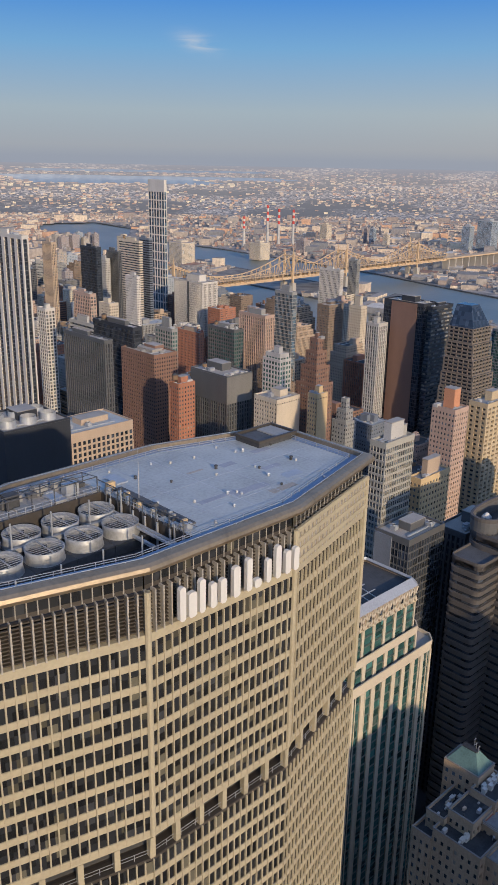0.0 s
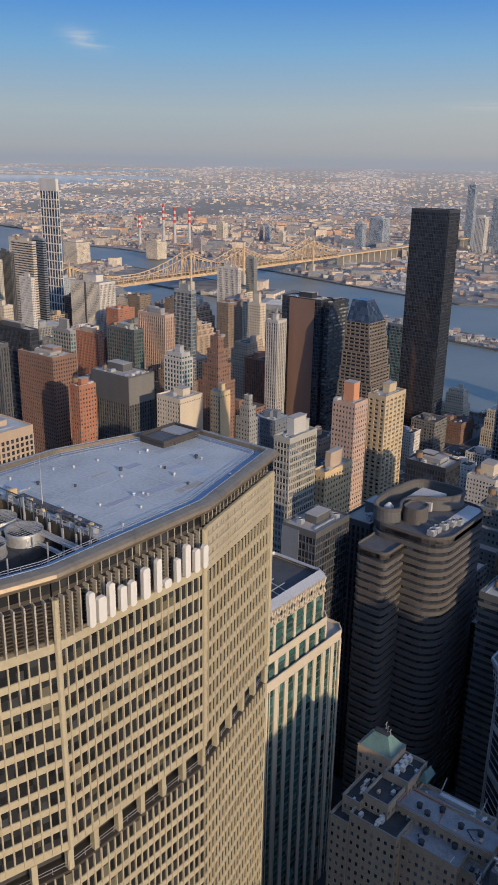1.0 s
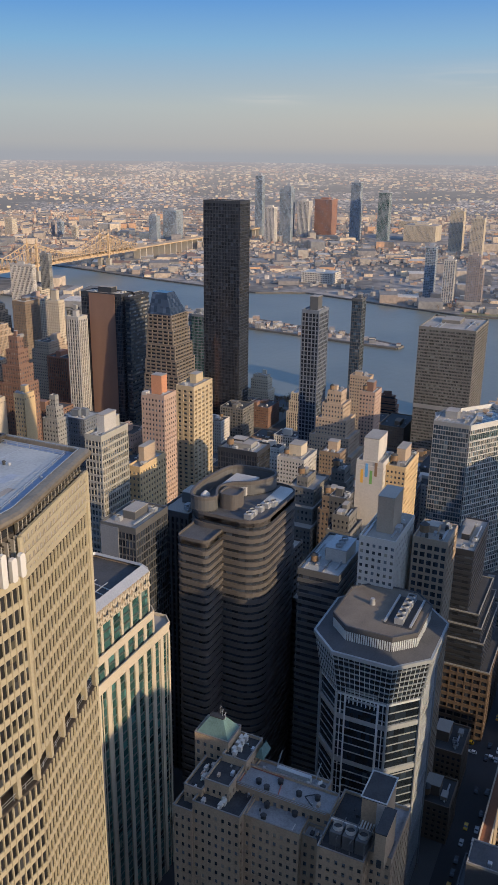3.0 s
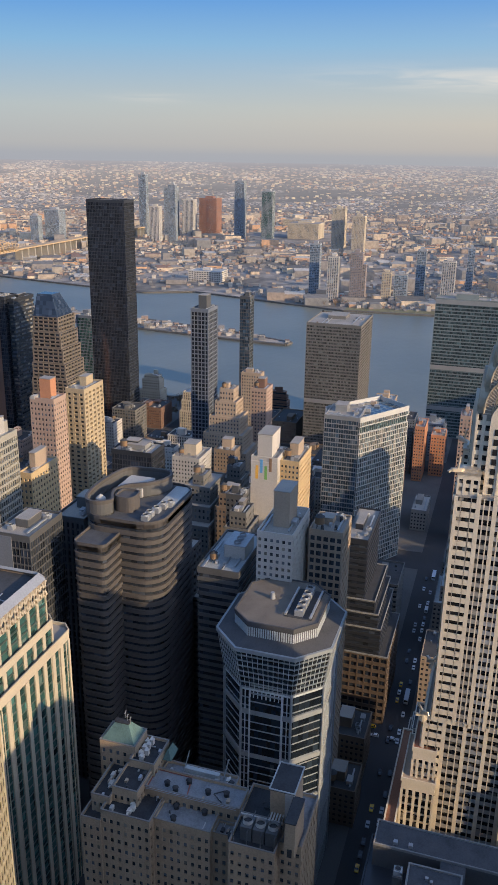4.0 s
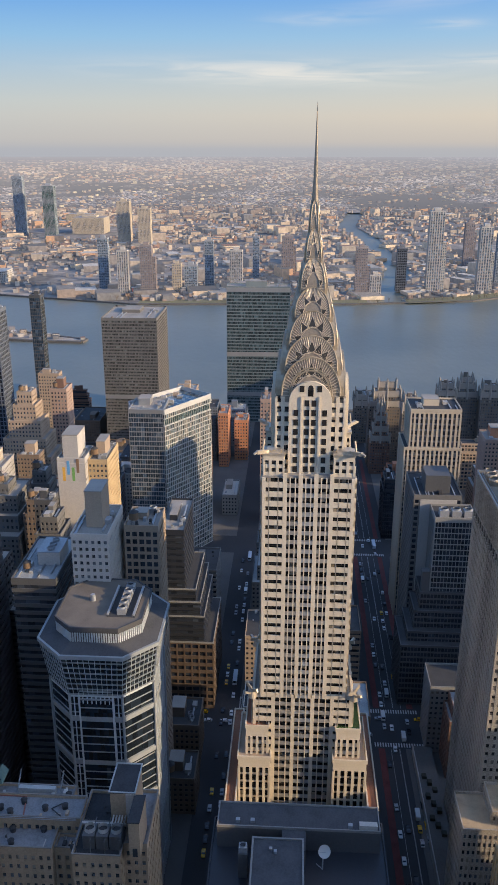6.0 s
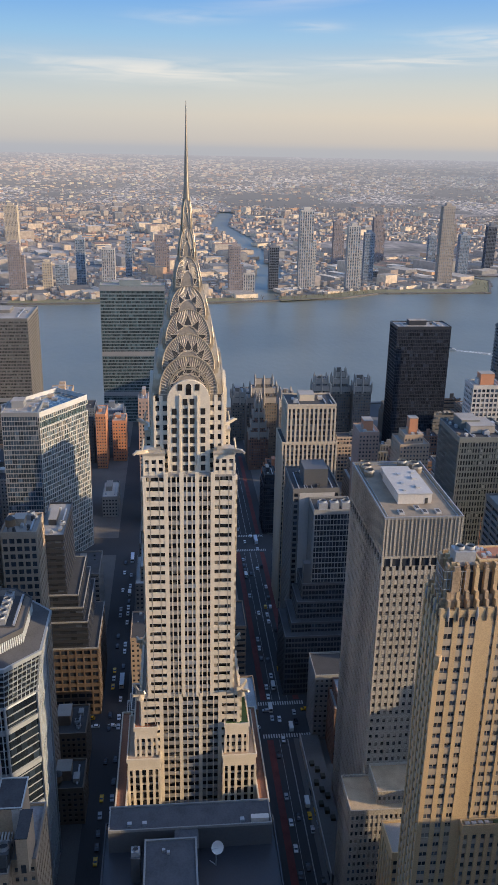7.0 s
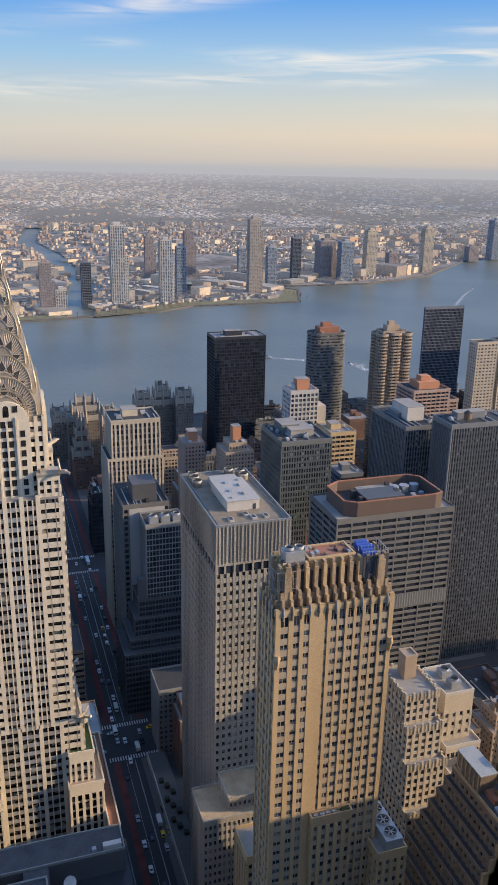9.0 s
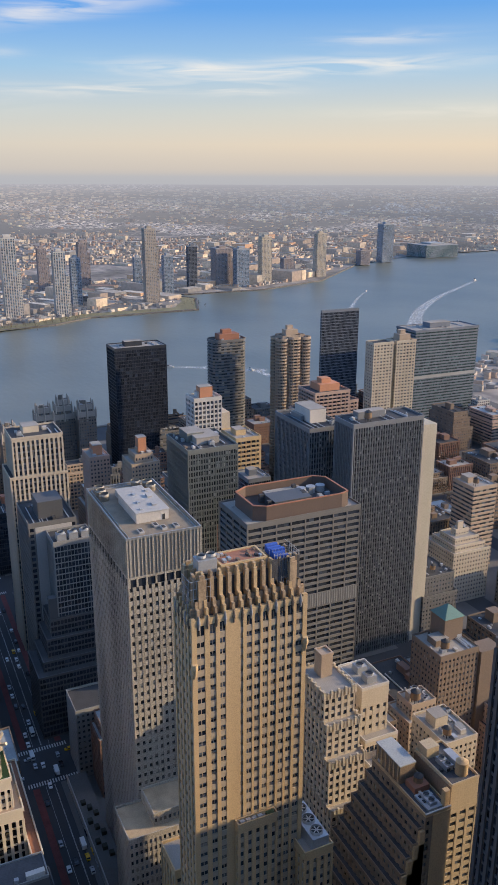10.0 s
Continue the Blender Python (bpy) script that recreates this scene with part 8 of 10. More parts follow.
def zigzag_crown_tower():
    """Buff stone office tower with tall green glazed bays and a zigzag stone crown."""
    USED.append((186, 255, 146, 190))
    root = thing("zigzag_crown_tower", 190, 150.5, 0, "buff stone tower with green glazed bays and zigzag crown", "office tower")
    STN = wall_mat("warm_buff_stone", (0.52, 0.45, 0.345), spread=0.2)
    W, D = 62, 34
    p = chamfered(0, W, 0, D, 3.5)
    kw = dict(fh=3.7, sp=0.22, deep=0.5, spmat=wall_mat("green_bronze_spandrel", (0.06, 0.085, 0.078), rough=0.4))
    facade(root, p, 0, 122, STN, GLASS_G, bay=6.2, pier=0.36, proud=0.45, crown=3, **kw)
    for x in range(10):
        part("bay_mullion", Mesh().box(6.4 + x * 5.5, 6.8 + x * 5.5, 0.25, 0.9, 0, 119), STN, root)
    q = chamfered(1.8, 53, 1.8, D - 1.8, 3.0)
    roof_deck(root, p, 122, STN, GRAVEL, 1.4)
    facade(root, q, 122, 131, STN, GLASS_G, bay=6.3, pier=0.3, proud=0.2, crown=2, **kw)
    r = inset(q, 1.5)
    roof_deck(root, q, 131, STN, GRAVEL, 1.4)
    facade(root, r, 131, 143, STN, GLASS_G, bay=6.3, pier=0.22, proud=0.2, crown=0.5, **kw)
    # crown wall in a shaded stone colour, so the pale lattice stands out
    part("crown_wall", Mesh().prism(inset(r, 0.3), 142.5, 149.6), wall_mat("shaded_pink_stone", (0.30, 0.235, 0.18)), root)
    a, b = Vector(r[0]), Vector(r[1])
    for i in range(8):
        P, Q = Vector(r[i]), Vector(r[(i + 1) % 8])
        ln = (Q - P).length
        if ln < 8:
            continue
        e = (Q - P) / ln
        n = int(round(ln / 6.0))
        nn = Vector((-e.y, e.x))
        zz = Mesh()
        for j in range(n):
            c0, c1 = P + e * (ln * j / n), P + e * (ln * (j + 1) / n)
            cm = (c0 + c1) / 2
            for (u0, z0, u1, z1) in ((c0, 143.0, cm, 149.2), (cm, 149.2, c1, 143.0), (c0, 149.2, cm, 143.0), (cm, 143.0, c1, 149.2)):
                zz.bar((u0.x, u0.y, z0), (u1.x, u1.y, z1), 0.9)
            part("diamond_window", Mesh().bar((cm.x + nn.x * 0.1, cm.y + nn.y * 0.1, 145.2), (cm.x + nn.x * 0.1, cm.y + nn.y * 0.1, 147.0), 1.3, 0.6), GLASS_D, root)
        part("zigzag_lattice", zz, STN, root)
    part("sloped_cap", sweep(r, [(0.2, 149.4), (-2.2, 152.0), (-2.6, 151.0)]), GALV, root)
    part("roof_deck", Mesh().prism(inset(r, 2.0), 149, 149.7), TAR, root)
    fr = Mesh()
    for i in range(6):
        fr.bar((10 + i * 4, 8, 149.7), (10 + i * 4, 26, 152.5), 0.3)
    for i in range(4):
        fr.bar((9, 10 + i * 5, 151.4), (32, 10 + i * 5, 151.4), 0.3)
    part("plant_frame", fr, GALV, root)
    return root


zigzag_crown_tower()


def terracotta_tower():
    USED.append((222, 260, -166, -136))
    root = thing("terracotta_tower", 234.6, -156.8, 0, "cream terracotta tower stepping down in crenellated tiers", "office tower")
    kw = dict(fh=3.5, sp=0.42, bay=3.0, pier=0.42, deep=0.4, proud=0.1)
    for (a, b, c, d, z0, z1) in ((-10, 22.4, -2.8, 15.1, 0, 62.6), (-6.7, 22.4, -1.8, 14.8, 62.6, 82.7), (-3.4, 21.3, -0.9, 14.3, 82.7, 97.3), (0, 20.2, 0, 13.9, 97.3, 109.6)):
        r = rect(a, b, c, d)
        facade(root, r, z0, z1, CREAM, GLASS, crown=2.2, split={0, 3}, **kw)
        part("roof_deck", Mesh().prism(inset(r, 0.4), z1 - 0.3, z1 + 0.1), GRAVEL, root)
        m = Mesh()
        for i in range(4):
            A, Bq = Vector(r[i]), Vector(r[(i + 1) % 4])
            ln = (Bq - A).length
            e = (Bq - A) / ln
            for j in range(int(ln / 1.6) + 1):
                cc = A + e * min(ln, j * 1.6)
                q_ = 0.3 if j % 2 else 0.45
                m.box(cc.x - q_, cc.x + q_, cc.y - q_, cc.y + q_, z1 - 1.8, z1 + (1.2 if j % 2 else 1.9))
        tagged(part("crenellation", m, CREAM, root), kind="stuff")
        part("parapet", Mesh().ring(inset(r, -0.1), inset(r, 0.35), z1 - 0.5, z1 + 0.9), CREAM, root)
    part("tank_house", Mesh().box(11.2, 16.8, 3.9, 9, 109.6, 119.7), TAN, root)
    part("tank_house_top", Mesh().ring(rect(11, 17, 3.7, 9.2), rect(11.7, 16.3, 4.4, 8.5), 119.2, 120.3), TAN, root)
    return root


terracotta_tower()


def tiered_office():
    USED.append((224, 270, -194, -164))
    root = thing("tiered_office_building", 229.6, -181.4, 0, "cream office building with white tiers stepping down", "office building")
    for (a, b, c, d, z0, z1) in ((-4, 36, -10, 14.5, 0, 49), (2.2, 36, -7.8, 14.5, 49, 58), (6.7, 36, -5, 14.3, 58, 67), (11.2, 36, -2.2, 14.1, 67, 76), (15.7, 35, 0.6, 14, 76, 98.4)):
        r = rect(a, b, c, d)
        facade(root, r, z0, z1, CREAM, GLASS, 4.4, 0.56, 2.2 if z1 < 80 else 3.2, 0.12 if z1 < 80 else 0.55, 0.5, 0.1, crown=2.5 if z1 < 80 else 9.0)
        roof_deck(root, r, z1, WHITE, GRAVEL, 1.0)
    for i in range(2):
        fan_unit(root, 21 + i * 7.5, 7.3, 98.5, 4.6)
    return root


tiered_office()


def brown_stepped_block():
    """Brown brick loft building whose north side steps down in terraces, and the cream block built against it."""
    USED.append((150, 222, -200, -128))
    root = thing("stepped_loft_building", 182, -163.4, 0, "brown brick loft building stepping down in terraces with rooftop plant", "loft building")
    # sunlit gold of the west walls and north-side shade put into brick colours
    GOLDEN = wall_mat("golden_brown_brick", (0.47, 0.335, 0.185), spread=0.3)
    LOFT = wall_mat("dark_loft_brick", (0.24, 0.18, 0.125), spread=0.4)
    r = rect(0, 33, 0, 10.6)
    facade(root, r, 0, 92, LOFT, GLASS, 3.6, 0.5, 3.0, 0.5, 0.4, 0.1, crown=2.4, split={3})
    roof_deck(root, r, 92, GOLDEN, TARGREY, 0.9)
    part("blank_wall", Mesh().box(-0.18, 0.3, -0.05, 7.4, 0, 91.6, True), GOLDEN, root, "blank golden brown brick wall")
    part("wall_coping", Mesh().box(-0.3, 0.3, -0.1, 10.7, 92.9, 93.2, True), LTGREY, root)
    for k in range(1, 11):
        z, n = 92 - k * 5.6, 10.6 + k * 2.1
        t = rect(0.5 + 0.5 * (k % 2), 33 + k * 1.2, 8, n)
        facade(root, t, 0 if k == 10 else z - 9, z, LOFT, GLASS_B, 3.6, 0.5, 2.8, 0.48, 0.45, 0.1, crown=1.3)
        part("terrace_deck", Mesh().prism(inset(t, 0.5), z - 0.2, z + 0.1), TAR, root)
        part("terrace_kerb", Mesh().ring(inset(t, -0.08), inset(t, 0.3), z - 0.4, z + 0.7), LOFT, root)
        if k < 6:
            part("end_wall", Mesh().box(-0.12, 1.2, 10.4, n - 0.1, 0, z - 0.1, True), GOLDEN, root)
    ph = part("penthouse", Mesh().box(17, 32, 3.0, 9.6, 92, 99.5), LOFT, root)
    part("penthouse_roof", Mesh().box(16.8, 32.2, 2.8, 9.8, 99.5, 99.9, True), MEMBRANE, ph)
    for q in range(6):
        part("pilaster", Mesh().box(17.6 + q * 2.6, 18.3 + q * 2.6, 9.6, 9.9, 92, 99.4), GOLDEN, ph)
    water_tank(root, 13.5, 4.0, 92, 0.85)
    part("tank_frame", Mesh().box(10.5, 16.2, 1.2, 7.6, 92, 94.4), RED, root)
    for x in (4.0, 7.0):
        fan_unit(root, x, 5.4, 92.1, 3.0)
    part("plant_box", Mesh().box(1.5, 9.6, 2.2, 8.4, 92, 92.9), GALV, root)
    part("chimney_stack", Mesh().box(0.6, 2.6, 0.3, 2.4, 92, 99), GOLDEN, root)
    rnd = random.Random(31)
    for i in range(14):
        x, y, s_ = rnd.uniform(1, 31), rnd.uniform(1, 9.4), rnd.uniform(0.25, 0.7)
        part("plant_box", Mesh().box(x - s_, x + s_, y - s_, y + s_, 92, 92.5 + s_ * 1.6), rnd.choice([GALV, TAR, LTGREY, OLD]), root)

    other = thing("cream_loft_building", 184.4, -177.4, 0, "cream brick loft building with window strips and a round roof tank", "loft building")
    BUFF = wall_mat("buff_loft_brick", (0.50, 0.40, 0.265), spread=0.25)
    q = rect(0, 21.4, 0, 12.2)
    facade(other, q, 0, 88, BUFF, GLASS, 3.7, 0.52, 4.1, 0.3, 0.5, 0.1, crown=2.0, split={3})
    part("blank_top", Mesh().prism(inset(q, 0.1), 88, 98), BUFF, other)
    part("north_wall", Mesh().box(0.02, 21.4, 12.1, 12.5, 0, 97.6, True), LOFT, other, "plain brown brick party wall")
    roof_deck(other, q, 98, BUFF, TARGREY, 1.0)
    part("round_tank", Mesh().cyl(4.6, 4.4, 98, 103.0, 2.3, 2.3, 20).cyl(4.6, 4.4, 103.0, 103.8, 2.3, 0.6, 20), GOLDEN, other)
    for x in (8.5, 12.0):
        fan_unit(other, x, 7.5, 98.1, 3.0)
    part("plant_shed", Mesh().box(7, 14.5, 2.0, 5.0, 98, 101), GALV, other)
    part("stair_house", Mesh().box(15.5, 20.5, 6, 11.5, 98, 102.5), BUFF, other)
    for i in range(8):
        x, y, s_ = rnd.uniform(1, 20), rnd.uniform(1, 11), rnd.uniform(0.25, 0.7)
        part("plant_box", Mesh().box(x - s_, x + s_, y - s_, y + s_, 98, 98.4 + s_ * 1.5), rnd.choice([GALV, TAR, LTGREY]), other)
    return root


brown_stepped_block()


def dark_setback_tower():
    """Tall dark office tower south of the square, seen at its edge; it shades the blocks behind it."""
    USED.append((55, 142, -195, -126))
    tower("tall dark stone office tower with fine ribs", 60, 138, -195, -133, 190, DKGREY, GLASS_D, kit=3, **VERT)


dark_setback_tower()

# ---- the far shore: bridge, chimneys, towers, roofs ----
# far towers: river haze put into paler, greyer wall and glass colours
FAR_GLASS = glass_mat("pale_blue_window_glass", (0.14, 0.16, 0.185), blinds=0.3, blind_rgb=(0.30, 0.30, 0.29), rough=0.2)
FAR_BLUE = glass_mat("pale_blue_curtain_glass", (0.11, 0.15, 0.19), blinds=0.3, blind_rgb=(0.24, 0.28, 0.31), rough=0.2)
FAR_PINK = wall_mat("hazed_pink_brick", (0.32, 0.27, 0.25))
FAR_RUST = wall_mat("rust_netting", (0.30, 0.16, 0.12))
FAR_GREY = wall_mat("blue_grey_panel", (0.34, 0.36, 0.38))
FAR_TAN = wall_mat("grey_tan_panel", (0.40, 0.345, 0.285))
FAR_DARK = wall_mat("slate_panel", (0.17, 0.185, 0.21))
FAR_MATS = {"u": (FAR_GREY, FAR_BLUE), "w": (WHITE, FAR_GLASS), "r": (FAR_RUST, FAR_GLASS), "g": (FAR_GREY, GLASS_G), "c": (CREAM, FAR_GLASS), "p": (FAR_PINK, FAR_GLASS), "d": (FAR_DARK, GLASS_D), "s": (WHITE, FAR_BLUE), "t": (FAR_TAN, FAR_GLASS)}
FAR_WORDS = {"u": "blue-grey glass apartment tower", "w": "white apartment tower", "r": "half-built tower with orange netting", "g": "green glass tower", "c": "cream concrete tower", "p": "pinkish brick tower", "d": "dark glass tower", "s": "white striped apartment tower", "t": "tall tan and glass tower"}


def far_tower(x, y, w, z, s):
    wall, glass = FAR_MATS[s]
    root = thing("apartment_tower", x, y, 0, FAR_WORDS[s] + " on the far river shore", "tower", "towers across the river")
    poly = rect(-w * 0.42, w * 0.42, -w * 0.5, w * 0.5)
    if s == "s" or s == "w":
        facade(root, poly, 0, z, wall, glass, 3.2, 0.2, 5.0, 0.35, 0.8, 0.4, crown=3)
    elif s in "ugd":
        facade(root, poly, 0, z, wall, glass, 3.6, 0.28, 4.5, 0.12, 0.5, 0.2, crown=3)
    else:
        facade(root, poly, 0, z, wall, glass, 3.4, 0.5, 4.5, 0.4, 0.6, 0.2, crown=3)
    if s in "stp" and z > 90:
        # lower shoulder against the south side
        sh = rect(-w * 0.3, w * 0.34, -w * 0.78, -w * 0.51)
        facade(root, sh, 0, z * (0.62 if w % 2 else 0.78), wall, glass, 3.4, 0.4, 4.5, 0.35, 0.6, 0.2, crown=2)
    part("roof_deck", Mesh().prism(inset(poly, 0.6), z - 0.4, z + 0.1), GRAVEL, root)
    part("bulkhead", Mesh().box(-w * 0.2, w * 0.2, -w * 0.22, w * 0.22, z, z + 6), wall, root)
    return root


far_tower(2950, 1349, 29, 230, "u")
far_tower(2796, 1167, 27, 201, "u")
far_tower(2771, 1223, 36, 128, "w")
far_tower(3021, 1194, 46, 141, "w")
far_tower(3121, 1146, 71, 144, "r")
far_tower(2995, 983, 36, 213, "u")
far_tower(2937, 859, 40, 183, "g")
far_tower(3210, 784, 121, 58, "c")
far_tower(2764, 564, 43, 142, "c")
far_tower(2709, 487, 40, 124, "c")
far_tower(1860, 430, 23, 115, "u")
far_tower(1799, 374, 24, 96, "w")
far_tower(1804, 324, 26, 106, "p")
far_tower(1854, 265, 20, 61, "c")
far_tower(1867, 235, 28, 57, "u")
far_tower(1900, 197, 20, 108, "u")
far_tower(1862, 133, 28, 91, "w")
far_tower(2073, 22, 28, 101, "p")
far_tower(2047, 98, 16, 103, "u")
far_tower(2010, -21, 19, 47, "c")
far_tower(1829, -141, 25, 102, "p")
far_tower(1831, -173, 25, 44, "w")
far_tower(1883, -234, 22, 96, "d")
far_tower(1889, -306, 31, 175, "s")
far_tower(1890, -416, 27, 142, "s")
far_tower(2312, -463, 24, 117, "p")
far_tower(2017, -483, 24, 115, "u")
far_tower(2323, -578, 26, 129, "p")
far_tower(1963, -654, 28, 183, "t")
far_tower(2218, -703, 20, 92, "u")
far_tower(2136, -762, 26, 101, "u")
far_tower(2208, -860, 25, 118, "d")
far_tower(2239, -963, 49, 107, "p")
far_tower(2186, -1002, 38, 108, "u")
far_tower(2228, -1099, 33, 129, "c")
far_tower(2229, -1100, 31, 136, "c")
far_tower(2338, -1230, 33, 60, "p")
far_tower(2330, -1343, 32, 134, "c")
far_tower(2641, -1802, 47, 138, "u")
far_tower(2778, -2124, 155, 48, "g")
far_tower(2839, -2621, 48, 140, "u")
far_tower(2595, -1677, 40, 51, "p")
far_tower(2575, 2025, 17, 57, "p")
far_tower(2496, 1870, 20, 51, "c")
far_tower(2540, 1968, 20, 63, "u")
far_tower(2108, 1925, 37, 47, "p")
far_tower(1873, 1894, 49, 53, "c")
far_tower(1539, 2153, 35, 69, "c")
far_tower(1586, 1930, 59, 66, "c")
far_tower(2634, 1621, 32, 91, "u")
far_tower(2685, 1574, 57, 111, "u")
far_tower(3020, 1266, 46, 184, "u")
far_tower(2512, 2176, 35, 65, "c")


def uptown(seed):
    """Brick apartment towers on the near bank beyond the bridge."""
    rng = random.Random(seed)
    words = {"p": "pinkish brown brick", "c": "cream brick", "d": "dark glass", "t": "tan brick", "u": "blue-grey glass"}
    spots = []
    while len(spots) < 30:
        x, y = rng.uniform(690, 1080), rng.uniform(1120, 1900)
        if abs(y - 1355) > 40 and all(abs(x - a) > 34 or abs(y - b) > 34 for a, b in spots) and not (880 < x < 960 and 1150 < y < 1215):
            spots.append((x, y))
    spots += [(1500 + 42 * (i % 4), 2440 + 38 * (i // 4)) for i in range(8)]
    for x, y in spots:
        s, w = rng.choice("ppcctdtu"), rng.uniform(18, 30)
        z = rng.uniform(45, 100) if y < 2000 else rng.uniform(40, 58)
        wall, glass = FAR_MATS[s]
        root = thing("apartment_house", x, y, 0, words[s] + " apartment tower near the river bank uptown", "tower", "uptown apartment towers")
        p = rect(-w / 2, w / 2, -w * 0.4, w * 0.4)
        facade(root, p, 0, z, wall, glass, 3.4, 0.5, 4.0, 0.45, 0.5, 0.1, crown=2)
        part("roof_deck", Mesh().prism(inset(p, 0.5), z - 0.3, z + 0.1), GRAVEL, root)
        part("bulkhead", Mesh().box(-w * 0.2, w * 0.15, -w * 0.2, w * 0.2, z, z + 5), wall, root)


uptown(11)


def bridge():
    """A cantilever truss bridge on four steel towers."""
    root = thing("truss_bridge", 1080, 1355, 0, "tan steel cantilever truss bridge over the river", "bridge")
    STL = wall_mat("tan_painted_steel", (0.50, 0.36, 0.22), spread=0.15)
    STONE = wall_mat("bridge_pier_stone", (0.40, 0.36, 0.30))
    tw = [0, 358, 552, 856]  # tower stations along the deck
    deck, low = 42.0, 36.0
    # height of the top chord over the deck along the bridge
    def top(s):
        best = 12.0
        for t in tw:
            d = abs(s - t)
            best = max(best, 12 + 37 * max(0.0, 1 - d / 150) ** 1.5)
        return best
    st = np.arange(-140, 1001, 15.0)
    for side in (-14, 14):
        ch, low_ch, rail_, web = Mesh(), Mesh(), Mesh(), Mesh()
        for a, b in zip(st[:-1], st[1:]):
            ch.bar((a, side, deck + top(a)), (b, side, deck + top(b)), 1.8)
            low_ch.bar((a, side, low), (b, side, low), 2.0)
            rail_.bar((a, side, deck + 6), (b, side, deck + 6), 1.0)
        for i, a in enumerate(st):
            web.bar((a, side, low), (a, side, deck + top(a)), 1.1)
            if i + 1 < len(st):
                p, q = (low, deck + top(st[i + 1])) if i % 2 else (deck + top(a), low)
                web.bar((a, side, p), (st[i + 1], side, q), 1.0)
        part("top_chord", ch, STL, root)
        part("bottom_chord", low_ch, STL, root)
        part("middle_chord", rail_, STL, root)
        part("web_frame", web, STL, root)
    part("bridge_deck", Mesh().box(-500, 1900, -13, 13, deck - 5, deck - 1, True), STL, root)
    part("upper_deck", Mesh().box(-140, 1000, -10, 10, deck + 4, deck + 5, True), STL, root)
    for t in tw:
        m = Mesh()
        for side in (-14, 14):
            m.box(t - 2.2, t + 2.2, side - 2.2, side + 2.2, 25, deck + 50)
            m.cyl(t, side, deck + 50, deck + 66, 1.8, 0.15, 8)
        m.bar((t, -14, deck + 46), (t, 14, deck + 46), 3)
        m.bar((t, -14, deck + 26), (t, 14, deck + 26), 2)
        m.bar((t, -14, deck + 8), (t, 14, deck + 26), 1.5)
        m.bar((t, 14, deck + 8), (t, -14, deck + 26), 1.5)
        part("steel_tower", m, STL, root)
        part("stone_pier", Mesh().box(t - 6, t + 6, -20, -8, -4, 26), STONE, root)
        part("stone_pier", Mesh().box(t - 6, t + 6, 8, 20, -4, 26), STONE, root)
    pr = Mesh()
    for s in list(range(-480, -150, 40)) + list(range(1020, 1890, 35)):
        pr.box(s - 2, s + 2, -11, 11, -1, deck - 5)
    tagged(part("viaduct_pier_screen", pr, STONE, root), kind="stuff")
    return root


bridge()


def chimney(x, y, z):
    root = thing("power_station_chimney", x, y, 0, "tall chimney with red and white bands at the top", "chimney", "power station chimneys")
    CW, CR = WHITE, wall_mat("chimney_red", (0.5, 0.06, 0.05))
    part("shaft", Mesh().cyl(0, 0, 0, z * 0.62, 6.0, 4.6, 14), LTGREY, root)
    for i in range(5):
        a, b = z * (0.62 + 0.076 * i), z * (0.62 + 0.076 * (i + 1))
        part("red_band" if i % 2 == 0 else "white_band", Mesh().cyl(0, 0, a, b, 4.6 - 0.1 * i, 4.5 - 0.1 * i, 14), CR if i % 2 == 0 else CW, root)


chimney(2079, 2183, 109)
chimney(2175, 2161, 146)
chimney(2178, 2108, 135)
chimney(2250, 2105, 131)


